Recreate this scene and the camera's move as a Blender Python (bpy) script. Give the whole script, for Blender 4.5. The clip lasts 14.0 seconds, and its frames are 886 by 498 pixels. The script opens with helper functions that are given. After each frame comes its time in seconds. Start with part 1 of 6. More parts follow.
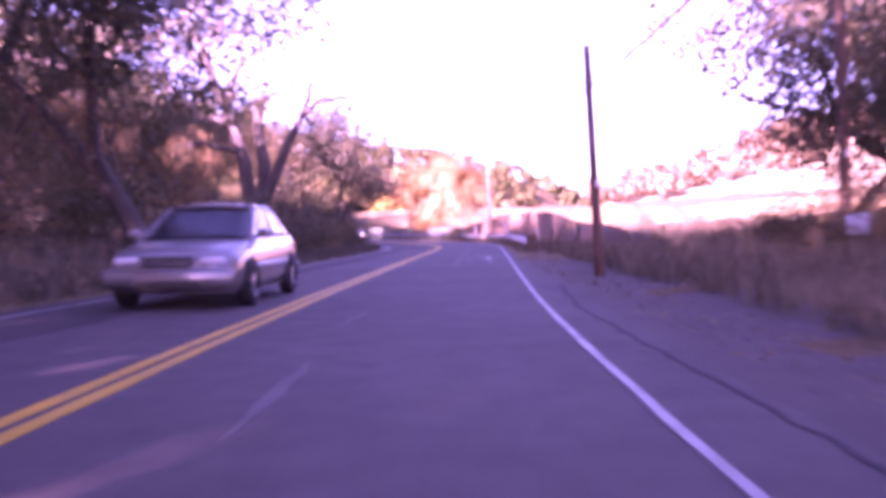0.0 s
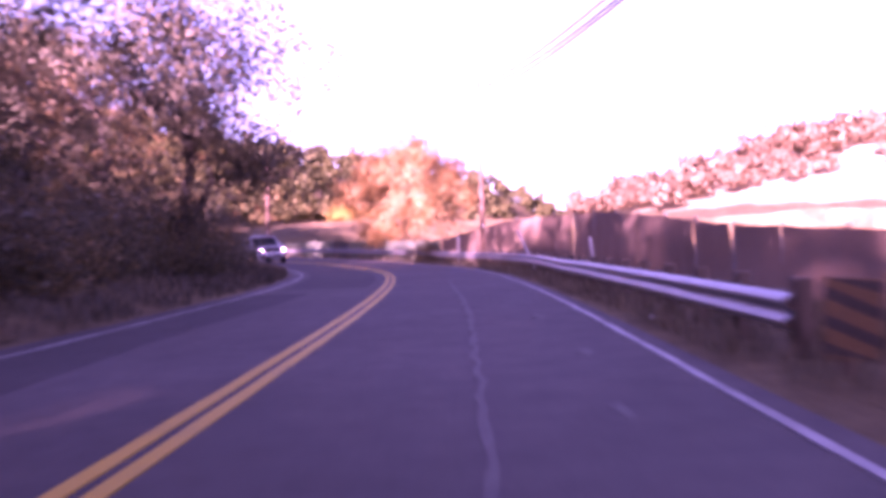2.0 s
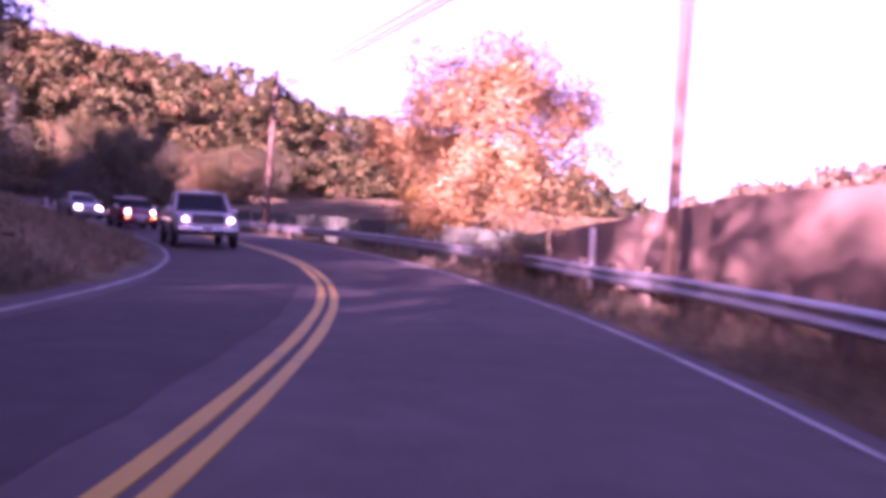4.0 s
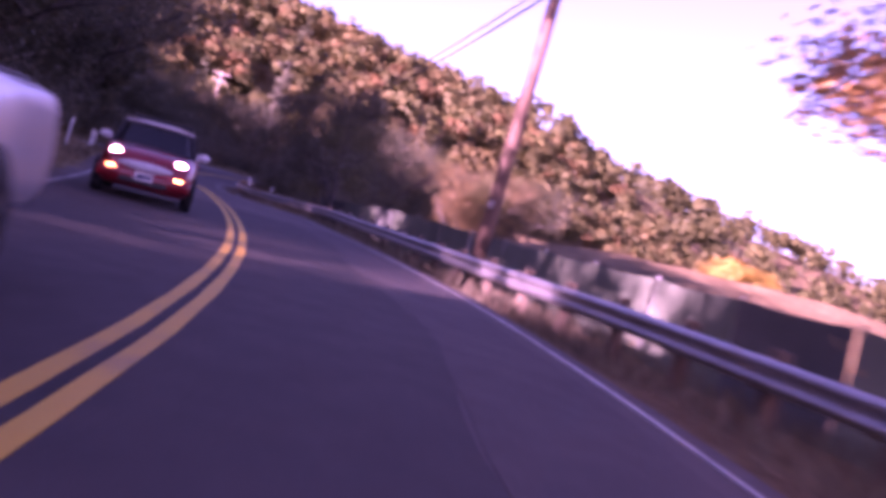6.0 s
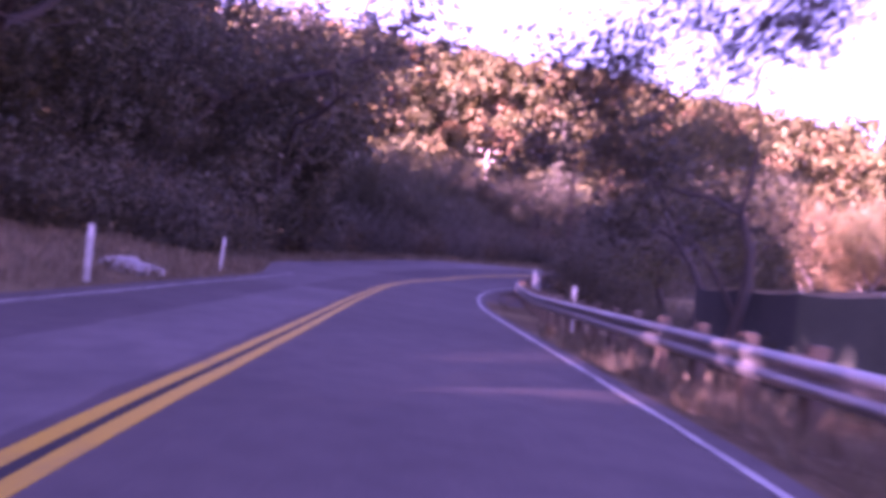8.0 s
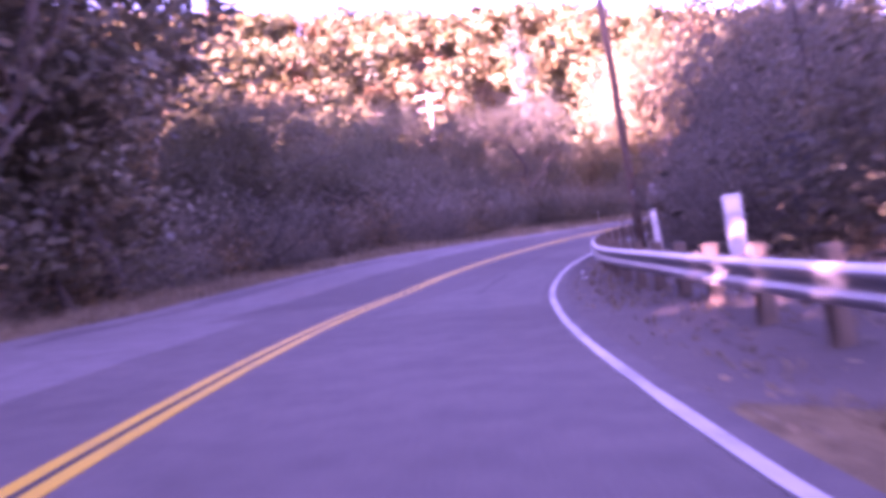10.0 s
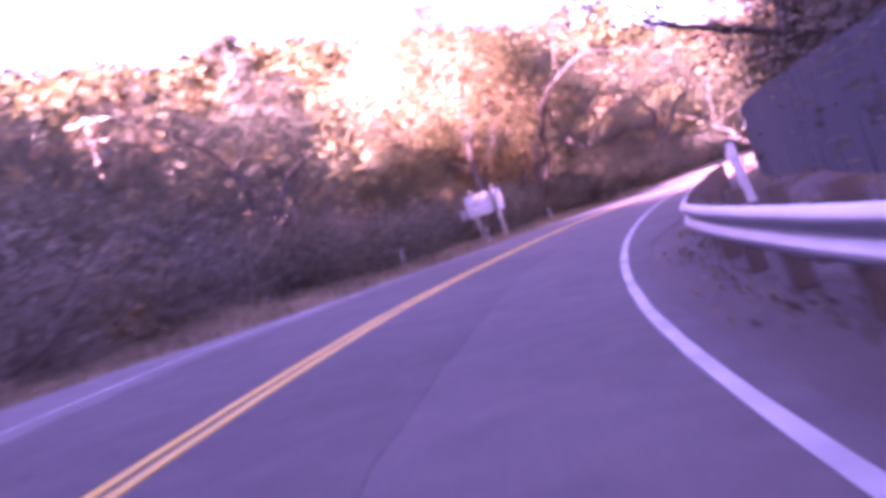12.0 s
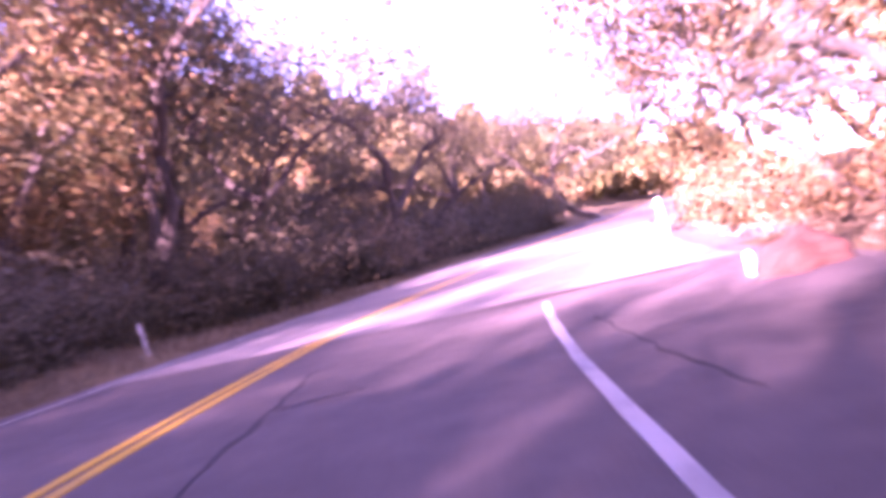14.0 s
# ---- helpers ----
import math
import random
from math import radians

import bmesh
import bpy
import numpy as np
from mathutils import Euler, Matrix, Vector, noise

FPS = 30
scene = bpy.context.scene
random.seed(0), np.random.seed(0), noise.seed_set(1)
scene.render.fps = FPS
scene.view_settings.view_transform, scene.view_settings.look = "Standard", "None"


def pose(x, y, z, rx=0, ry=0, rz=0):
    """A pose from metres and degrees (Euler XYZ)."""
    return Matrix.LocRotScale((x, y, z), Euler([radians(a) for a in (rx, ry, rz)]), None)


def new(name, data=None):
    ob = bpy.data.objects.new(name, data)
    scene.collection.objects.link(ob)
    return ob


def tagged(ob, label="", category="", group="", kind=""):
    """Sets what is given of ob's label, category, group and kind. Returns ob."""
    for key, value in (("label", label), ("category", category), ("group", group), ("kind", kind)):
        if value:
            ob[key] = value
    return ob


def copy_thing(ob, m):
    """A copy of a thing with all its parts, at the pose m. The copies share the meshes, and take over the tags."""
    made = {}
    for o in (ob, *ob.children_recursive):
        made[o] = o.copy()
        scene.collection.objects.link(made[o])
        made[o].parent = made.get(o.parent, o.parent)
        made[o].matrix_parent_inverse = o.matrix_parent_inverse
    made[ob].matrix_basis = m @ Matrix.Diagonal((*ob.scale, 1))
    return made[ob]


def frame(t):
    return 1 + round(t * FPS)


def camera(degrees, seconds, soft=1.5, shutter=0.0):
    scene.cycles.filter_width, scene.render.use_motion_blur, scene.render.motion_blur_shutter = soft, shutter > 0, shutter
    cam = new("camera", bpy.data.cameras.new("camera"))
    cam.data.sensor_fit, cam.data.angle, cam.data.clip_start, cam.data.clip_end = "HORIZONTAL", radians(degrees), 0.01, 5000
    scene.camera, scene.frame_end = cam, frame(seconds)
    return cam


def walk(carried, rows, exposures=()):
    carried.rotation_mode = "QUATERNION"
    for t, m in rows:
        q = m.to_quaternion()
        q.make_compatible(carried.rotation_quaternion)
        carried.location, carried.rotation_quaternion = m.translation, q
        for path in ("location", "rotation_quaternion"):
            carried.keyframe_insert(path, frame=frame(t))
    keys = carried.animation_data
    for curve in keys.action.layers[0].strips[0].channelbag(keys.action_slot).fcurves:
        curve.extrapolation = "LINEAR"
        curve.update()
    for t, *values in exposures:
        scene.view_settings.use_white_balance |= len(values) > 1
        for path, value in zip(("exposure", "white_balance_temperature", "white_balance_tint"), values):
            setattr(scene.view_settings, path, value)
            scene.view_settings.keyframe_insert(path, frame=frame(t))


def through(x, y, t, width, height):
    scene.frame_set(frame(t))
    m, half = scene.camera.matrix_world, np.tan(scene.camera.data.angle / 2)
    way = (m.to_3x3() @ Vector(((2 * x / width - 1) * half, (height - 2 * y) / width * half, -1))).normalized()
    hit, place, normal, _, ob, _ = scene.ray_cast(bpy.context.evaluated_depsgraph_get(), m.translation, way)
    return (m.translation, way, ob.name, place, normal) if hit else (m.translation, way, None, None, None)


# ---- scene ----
cam = camera(47.19, 14.0, soft=4.9, shutter=0.5)
PATH = [
    (0.0, pose(0.789, -0.089, 0.903, 89.124, 2.185, 1.098)),
    (0.5, pose(0.665, 8.380, 0.924, 88.398, 3.187, 0.683)),
    (1.0, pose(0.576, 16.850, 0.976, 88.366, 3.702, 0.005)),
    (1.5, pose(0.583, 25.261, 0.982, 88.665, 2.676, -0.560)),
    (2.0, pose(0.565, 33.587, 1.054, 89.865, 1.786, -0.545)),
    (2.5, pose(0.799, 41.836, 1.066, 90.255, 0.860, -0.278)),
    (3.0, pose(0.988, 50.018, 1.079, 90.133, -0.268, 0.591)),
    (3.5, pose(0.891, 58.141, 1.089, 89.761, -1.762, 2.228)),
    (4.0, pose(0.330, 66.194, 1.100, 89.384, -3.787, 4.581)),
    (4.5, pose(-0.741, 74.155, 1.106, 89.278, -6.510, 7.333)),
    (5.0, pose(-2.056, 82.049, 1.155, 89.807, -10.100, 9.882)),
    (5.5, pose(-3.936, 89.795, 1.244, 89.668, -13.983, 14.259)),
    (6.0, pose(-6.454, 97.294, 1.292, 89.864, -15.899, 19.862)),
    (6.5, pose(-9.653, 104.570, 1.447, 90.957, -16.094, 24.817)),
    (7.0, pose(-13.416, 111.558, 1.588, 91.141, -14.897, 29.995)),
    (7.5, pose(-17.654, 118.210, 1.727, 91.147, -11.497, 34.254)),
    (8.0, pose(-22.224, 124.503, 1.876, 91.250, -5.715, 37.200)),
    (8.5, pose(-26.930, 130.703, 1.973, 91.065, -1.004, 38.523)),
    (9.0, pose(-31.721, 136.855, 1.972, 90.865, 2.766, 38.476)),
    (9.5, pose(-36.491, 143.051, 1.964, 90.770, 5.719, 37.277)),
    (10.0, pose(-41.104, 149.402, 1.962, 90.779, 7.984, 35.165)),
    (10.5, pose(-45.442, 155.993, 2.073, 90.783, 9.686, 32.541)),
    (11.0, pose(-49.514, 162.810, 2.133, 90.559, 10.947, 30.078)),
    (11.5, pose(-53.229, 169.869, 2.284, 90.482, 13.959, 26.583)),
    (12.0, pose(-56.461, 177.195, 2.516, 91.684, 18.001, 21.757)),
    (12.5, pose(-58.894, 184.897, 2.810, 92.931, 19.821, 15.653)),
    (13.0, pose(-60.600, 192.781, 3.045, 92.938, 17.168, 10.987)),
    (13.5, pose(-61.752, 200.678, 3.324, 92.618, 15.480, 7.307)),
    (14.0, pose(-62.394, 208.610, 3.603, 91.913, 14.537, 4.272)),
]
EXPOSURES = [
    (0.0, 4.10, 6400, 145),
    (2.2, 3.30, 6700, 144),
    (4.3, 3.00, 6650, 139),
    (5.0, 3.10, 6700, 139),
    (5.5, 3.05, 6500, 138),
    (7.0, 3.35, 6600, 140),
    (8.2, 4.35, 6500, 144),
    (10.3, 5.31, 6700, 140),
    (12.5, 4.90, 6670, 137),
    (14.0, 4.49, 6700, 128),
]
walk(cam, PATH, EXPOSURES)

# world and sun
SUN_AZ = radians(198.0)   # compass bearing the light comes from, clockwise from +y
SUN_EL = radians(12.5)
world = bpy.data.worlds.new("sky")
scene.world = world
world.use_nodes = True
wt = world.node_tree
sky = wt.nodes.new("ShaderNodeTexSky")
sky.sky_type = "NISHITA"
sky.sun_disc = False
sky.sun_elevation = SUN_EL
sky.sun_rotation = SUN_AZ
sky.air_density = 0.65
sky.dust_density = 0.4
wt.links.new(sky.outputs["Color"], wt.nodes["Background"].inputs["Color"])
wt.nodes["Background"].inputs["Strength"].default_value = 0.05
sun_data = bpy.data.lights.new("sun", "SUN")
sun_data.energy = 5.0
sun_data.angle = radians(0.5)
sun_data.color = (1.0, 0.92, 0.81)
sun = new("sun", sun_data)
to_sun = Vector((math.sin(SUN_AZ) * math.cos(SUN_EL), math.cos(SUN_AZ) * math.cos(SUN_EL), math.sin(SUN_EL)))
sun.rotation_euler = to_sun.to_track_quat("Z", "Y").to_euler()
sun.location = (0, 0, 60)

# ---- the road's line: curvature, height and cross fall along its length ----
KAPPA = [-0.003724, -0.003371, -0.00282, -0.00176, -0.002514, -0.001156, 0.000164, -0.000252, -0.000548, -4.1e-05, 0.00214, 0.002797, 0.003844, 0.006506, 0.009511, 0.011234, 0.012947, 0.013197, 0.011134, 0.0103, 0.010045, 0.008328, 0.006393, 0.004879, 0.002458, 0.000919, 0.000418, -0.000621, -0.002727, -0.005716, -0.008056, -0.008839, -0.009185, -0.009965, -0.012897, -0.012568, -0.009452, -0.007462, -0.005603, -0.00454, -0.007756, -0.007522, -0.007391, -0.00786, -0.008522, -0.008778, -0.008267, -0.006934, -0.005003, -0.002808, -0.000633, 0, 0, 0, 0, 0, 0, 0]
RISE = [0, -.009, .033, .059, .124, .495, .968, 1.028, 1.412, 2.28, 2.985, 3.638, 4.573, 5.414, 6.186]
FALL = [.0281, .0278, -.0061, -.0132, -.0145, -.0328, .0062, .0402, .0585, .0998, .0507, .0423, .0367, .0243, .0175]
ST = np.arange(-60.0, 331.0, 1.0)
_k = np.interp(ST, -12 + 6.0 * np.arange(58), KAPPA)
_k[ST < -12] = 0.0
PSI = np.concatenate([[0], np.cumsum((_k[1:] + _k[:-1]) / 2)])
PSI = PSI - PSI[60] + 0.017395
_dx, _dy = -np.sin(PSI), np.cos(PSI)
CX = np.concatenate([[0], np.cumsum((_dx[1:] + _dx[:-1]) / 2)])
CY = np.concatenate([[0], np.cumsum((_dy[1:] + _dy[:-1]) / 2)])
CX, CY = CX - CX[60] - 1.5095, CY - CY[60]
ZKN = np.linspace(-12, 330, 15)
CZ = np.interp(ST, ZKN, RISE)
CC = np.interp(ST, ZKN, FALL)
LANE_R, LANE_L = 3.38, 3.24


def heading(s):
    return float(np.interp(s, ST, PSI))


def plan(s, o):
    """Plan position at station s, offset o to the left of the centre line."""
    p = heading(s)
    return float(np.interp(s, ST, CX)) - math.cos(p) * o, float(np.interp(s, ST, CY)) - math.sin(p) * o


def deck(s, o):
    """Height of the carriageway's plane."""
    return float(np.interp(s, ST, CZ)) + float(np.interp(s, ST, CC)) * max(-5.0, min(6.0, o))


def at(s, o, h=0.0):
    x, y = plan(s, o)
    return Vector((x, y, deck(s, o) + h))


def smooth(a, b, v):
    t = np.clip((v - a) / (b - a), 0, 1)
    return t * t * (3 - 2 * t)


def station(x, y):
    """Nearest station and offset of many plan points."""
    x, y = np.asarray(x, float), np.asarray(y, float)
    s, o = np.empty_like(x), np.empty_like(x)
    for a in range(0, len(x), 4000):
        xa, ya = x[a:a + 4000, None], y[a:a + 4000, None]
        j = ((xa - CX) ** 2 + (ya - CY) ** 2).argmin(1)
        ex, ey = xa[:, 0] - CX[j], ya[:, 0] - CY[j]
        s[a:a + 4000] = ST[j] + ex * -np.sin(PSI[j]) + ey * np.cos(PSI[j])
        o[a:a + 4000] = -ex * np.cos(PSI[j]) - ey * np.sin(PSI[j])
    return s, o


# pavement edges, to the left and right of the centre line
def edge_left(s):
    return 3.75 + 2.6 * smooth(160, 178, s) * (1 - smooth(196, 214, s))


def edge_right(s):
    return -3.62 - 0.5 * smooth(-5, 0, s) * (1 - smooth(14, 26, s)) - 2.8 * smooth(206, 234, s)


# height above the carriageway's plane, against the distance past the pavement's edge
LEFT_S = [-60, 0, 40, 70, 85, 100, 125, 160, 175, 215, 250, 330]
LEFT_2 = [0.35, 0.35, 0.35, 0.3, 0.5, 0.5, 0.35, 0.1, 0.05, 0.1, 0.1, 0.1]
LEFT_6 = [1.3, 1.3, 1.25, 1.1, 1.5, 1.7, 1.7, 0.9, 0.25, 0.2, 0.4, 0.5]
LEFT_16 = [3.0, 3.0, 3.0, 2.4, 2.2, 3.0, 6.0, 4.0, 1.0, 0.8, 1.2, 1.5]
LEFT_40 = [5, 5, 5, 3.5, 3.5, 6, 14, 11, 4.0, 3.0, 3.5, 4.0]
RIGHT_S = [-60, 0, 30, 48, 58, 70, 84, 90, 96, 137, 155, 172, 200, 215, 228, 250, 330]
RIGHT_2 = [0.05, 0.05, 0.0, -0.1, -0.1, -0.15, -0.15, -0.2, -0.25, -0.25, -0.2, 0.1, 0.15, 0.2, 0.05, 0.0, 0.0]
RIGHT_6 = [0.7, 0.7, 0.25, -0.5, -0.4, 0.15, 0.2, -0.1, -0.8, -0.8, -0.8, 0.5, 0.6, 0.6, 0.3, 0.1, 0.1]
RIGHT_16 = [2.2, 2.0, 1.0, 0.2, 0.3, 0.9, 0.6, 0.0, -1.8, -2.5, -2.0, 1.0, 1.2, 1.0, 0.6, 0.3, 0.3]
RIGHT_40 = [3.5, 3.5, 2.5, 1.2, 1.2, 1.5, 1.0, 0.0, -2.0, -3.0, -1.0, 3.0, 4.0, 3.0, 2.0, 1.0, 1.0]
# wooded ridges: x, y, height of the crest, half width of the slope
RIDGE = [(-190, 20, 20, 100), (-190, 120, 26, 110), (-205, 210, 37, 115), (-190, 290, 39, 120), (-150, 390, 40, 130), (-120, 600, 44, 190),
         (-45, 700, 40, 220), (120, 780, 18, 200)]
FIELD = [(160, 360, 26, 130), (300, 420, 48, 210), (480, 520, 62, 260)]


def ridge_height(x, y, ridge):
    best = np.zeros_like(x)
    for (x0, y0, h0, w0), (x1, y1, h1, w1) in zip(ridge[:-1], ridge[1:]):
        ux, uy = x1 - x0, y1 - y0
        t = np.clip(((x - x0) * ux + (y - y0) * uy) / (ux * ux + uy * uy), 0, 1)
        d = np.hypot(x - x0 - t * ux, y - y0 - t * uy)
        h, w = h0 + t * (h1 - h0), w0 + t * (w1 - w0)
        best = np.maximum(best, h * (1 - smooth(0, 1, d / w)))
    return best


def wave(x, y, f, seed):
    return (np.sin(x * f + seed) * np.cos(y * f * 1.13 + 2.1 * seed) + 0.5 * np.sin(x * f * 2.3 + y * f * 1.7 + seed * 3.3)) / 1.5


def terrain(x, y):
    """Height of the ground at many plan points."""
    x, y = np.asarray(x, float), np.asarray(y, float)
    s, o = station(x, y)
    z = np.interp(s, ST, CZ) + np.interp(s, ST, CC) * np.clip(o, -5, 6)
    dl, dr = o - edge_left(s), edge_right(s) - o
    left = np.zeros_like(x)
    right = np.zeros_like(x)
    for sgn, d, keys, cols in ((1, dl, LEFT_S, (LEFT_2, LEFT_6, LEFT_16, LEFT_40)), (-1, dr, RIGHT_S, (RIGHT_2, RIGHT_6, RIGHT_16, RIGHT_40))):
        h2, h6, h16, h40 = (np.interp(s, keys, c) for c in cols)
        dd = np.clip(d, 0, 60)
        h = np.where(dd < 2, h2 * dd / 2, np.where(dd < 6, h2 + (h6 - h2) * (dd - 2) / 4,
            np.where(dd < 16, h6 + (h16 - h6) * (dd - 6) / 10, h16 + (h40 - h16) * np.clip((dd - 16) / 24, 0, 1))))
        if sgn == 1:
            left = h
        else:
            right = h
    z = z + left + right
    past = np.maximum(np.maximum(dl, dr), 0)
    rough = np.clip(past / 3, 0, 1)
    z = z + rough * (0.07 * wave(x, y, 1.1, 1.0) + 0.16 * wave(x, y, 0.37, 2.0)) + np.clip((past - 8) / 20, 0, 1) * 0.6 * wave(x, y, 0.11, 3.0)
    far = np.clip((past - 14) / 40, 0, 1)
    z = z + far * np.maximum(ridge_height(x, y, RIDGE), ridge_height(x, y, FIELD))
    return z - np.where(past <= 0, 0.05, 0.0) - 0.05 * (1 - rough) * (past > 0)


def ground_z(x, y):
    return float(terrain([x], [y])[0])


def on_ground(s, o):
    x, y = plan(s, o)
    return Vector((x, y, ground_z(x, y)))


# ---- mesh helpers ----
def mesh_from(name, verts, faces, mats, smooth_shade=False, indices=None):
    me = bpy.data.meshes.new(name)
    me.from_pydata([tuple(v) for v in verts], [], [tuple(f) for f in faces])
    for m in mats if isinstance(mats, (list, tuple)) else [mats]:
        me.materials.append(m)
    if indices is not None:
        me.polygons.foreach_set("material_index", indices)
    if smooth_shade:
        me.polygons.foreach_set("use_smooth", [True] * len(me.polygons))
    me.update()
    return me


def quads_mesh(name, arr, mat):
    """A mesh of loose four-cornered faces from an array (n, 4, 3)."""
    n = len(arr)
    me = bpy.data.meshes.new(name)
    me.vertices.add(n * 4)
    me.vertices.foreach_set("co", np.ascontiguousarray(arr, dtype=np.float32).ravel())
    me.loops.add(n * 4)
    me.loops.foreach_set("vertex_index", np.arange(n * 4, dtype=np.int32))
    me.polygons.add(n)
    me.polygons.foreach_set("loop_start", np.arange(0, n * 4, 4, dtype=np.int32))
    me.materials.append(mat)
    me.update(calc_edges=True)
    return me


def massed(quads, outward):
    """Turns the faces so that each one's front looks outward from its clump of leaves."""
    n = np.cross(quads[:, 2] - quads[:, 0], quads[:, 3] - quads[:, 1])
    back = (n * outward).sum(1) < 0
    quads[back] = quads[back][:, ::-1]
    return quads


def unit(v):
    return v / (np.linalg.norm(v, axis=1, keepdims=True) + 1e-9)


def foliage_mesh(name, quads, outward, mat):
    """Leaves shaded as the rounded clumps to which they belong."""
    outward = unit(outward)
    me = quads_mesh(name, massed(np.array(quads), outward), mat)
    me.normals_split_custom_set_from_vertices(np.repeat(outward, 4, 0).tolist())
    return me


def part(name, me, parent, label=""):
    ob = new(name, me)
    ob.parent = parent
    if label:
        tagged(ob, label=label)
    return ob


def bm_mesh(name, bm, mat, smooth_shade=False):
    me = bpy.data.meshes.new(name)
    bm.to_mesh(me)
    bm.free()
    for m in mat if isinstance(mat, (list, tuple)) else [mat]:
        me.materials.append(m)
    if smooth_shade:
        me.polygons.foreach_set("use_smooth", [True] * len(me.polygons))
    return me


def box_bm(bm, size, centre, bevel=0.0, turn=None):
    r = bmesh.ops.create_cube(bm, size=1.0)
    vs = r["verts"]
    bmesh.ops.scale(bm, vec=size, verts=vs)
    if bevel:
        es = list({e for v in vs for e in v.link_edges})
        vs = list({v for f in bmesh.ops.bevel(bm, geom=es, offset=bevel, segments=1, affect="EDGES", profile=0.5)["faces"] for v in f.verts} | {v for v in vs if v.is_valid})
    if turn is not None:
        bmesh.ops.transform(bm, matrix=turn, verts=vs)
    bmesh.ops.translate(bm, vec=centre, verts=vs)
    return vs


def tube(verts, faces, pts, radii, sides=6, cap=True):
    """Adds a tapered tube along pts to the lists."""
    base = len(verts)
    up = Vector((0.3, 0.2, 1.0))
    for i, p in enumerate(pts):
        d = (pts[min(i + 1, len(pts) - 1)] - pts[max(i - 1, 0)])
        d = d.normalized() if d.length > 1e-6 else Vector((0, 0, 1))
        a = d.cross(up)
        if a.length < 1e-3:
            a = d.cross(Vector((1, 0, 0)))
        a.normalize()
        b = d.cross(a)
        for k in range(sides):
            t = 2 * math.pi * k / sides
            verts.append(p + (a * math.cos(t) + b * math.sin(t)) * radii[i])
    for i in range(len(pts) - 1):
        for k in range(sides):
            q = base + i * sides
            faces.append((q + k, q + (k + 1) % sides, q + sides + (k + 1) % sides, q + sides + k))
    if cap:
        faces.append(tuple(base + (len(pts) - 1) * sides + k for k in range(sides)))
        faces.append(tuple(base + k for k in reversed(range(sides))))


# ---- materials ----
def base_mat(name):
    m = bpy.data.materials.new(name)
    m.use_nodes = True
    nt = m.node_tree
    return m, nt, nt.nodes["Principled BSDF"]


def ramp(nt, src, stops):
    r = nt.nodes.new("ShaderNodeValToRGB")
    el = r.color_ramp.elements
    el[0].position, el[0].color = stops[0][0], (*stops[0][1], 1)
    el[1].position, el[1].color = stops[-1][0], (*stops[-1][1], 1)
    for p, c in stops[1:-1]:
        e = el.new(p)
        e.color = (*c, 1)
    nt.links.new(src, r.inputs["Fac"])
    return r.outputs["Color"]


def noise_node(nt, scale, detail=6.0, rough=0.6, coords="Object", stretch=None):
    tc = nt.nodes.new("ShaderNodeTexCoord")
    n = nt.nodes.new("ShaderNodeTexNoise")
    n.inputs["Scale"].default_value = scale
    n.inputs["Detail"].default_value = detail
    n.inputs["Roughness"].default_value = rough
    if stretch:
        mp = nt.nodes.new("ShaderNodeMapping")
        mp.inputs["Scale"].default_value = stretch
        nt.links.new(tc.outputs[coords], mp.inputs["Vector"])
        nt.links.new(mp.outputs["Vector"], n.inputs["Vector"])
    else:
        nt.links.new(tc.outputs[coords], n.inputs["Vector"])
    return n.outputs["Fac"]


def mix(nt, fac, a, b, kind="MIX"):
    n = nt.nodes.new("ShaderNodeMix")
    n.data_type = "RGBA"
    n.blend_type = kind
    for sock, val in ((n.inputs[0], fac), (n.inputs[6], a), (n.inputs[7], b)):
        if isinstance(val, (int, float)):
            sock.default_value = val
        elif isinstance(val, tuple):
            sock.default_value = (*val, 1)
        else:
            nt.links.new(val, sock)
    return n.outputs[2]


def bump(nt, bsdf, src, strength, distance=0.02):
    b = nt.nodes.new("ShaderNodeBump")
    b.inputs["Strength"].default_value = strength
    b.inputs["Distance"].default_value = distance
    nt.links.new(src, b.inputs["Height"])
    nt.links.new(b.outputs["Normal"], bsdf.inputs["Normal"])


def mottled(name, dark, light, coarse, fine, roughness=0.8, relief=0.3, metal=0.0, stretch=None):
    """Two scales of noise between two colours, with relief."""
    m, nt, b = base_mat(name)
    c = noise_node(nt, coarse, 5, 0.6, stretch=stretch)
    f = noise_node(nt, fine, 4, 0.7, stretch=stretch)
    ca = ramp(nt, c, [(0.3, dark), (0.7, light)])
    mid = tuple((x + y) / 2 for x, y in zip(dark, light))
    cb = ramp(nt, f, [(0.3, tuple(x * 0.75 for x in mid)), (0.7, tuple(min(1, x * 1.25) for x in mid))])
    nt.links.new(mix(nt, 0.45, ca, cb), b.inputs["Base Color"])
    b.inputs["Roughness"].default_value = roughness
    b.inputs["Metallic"].default_value = metal
    if relief:
        bump(nt, b, f, relief, 0.01)
    return m


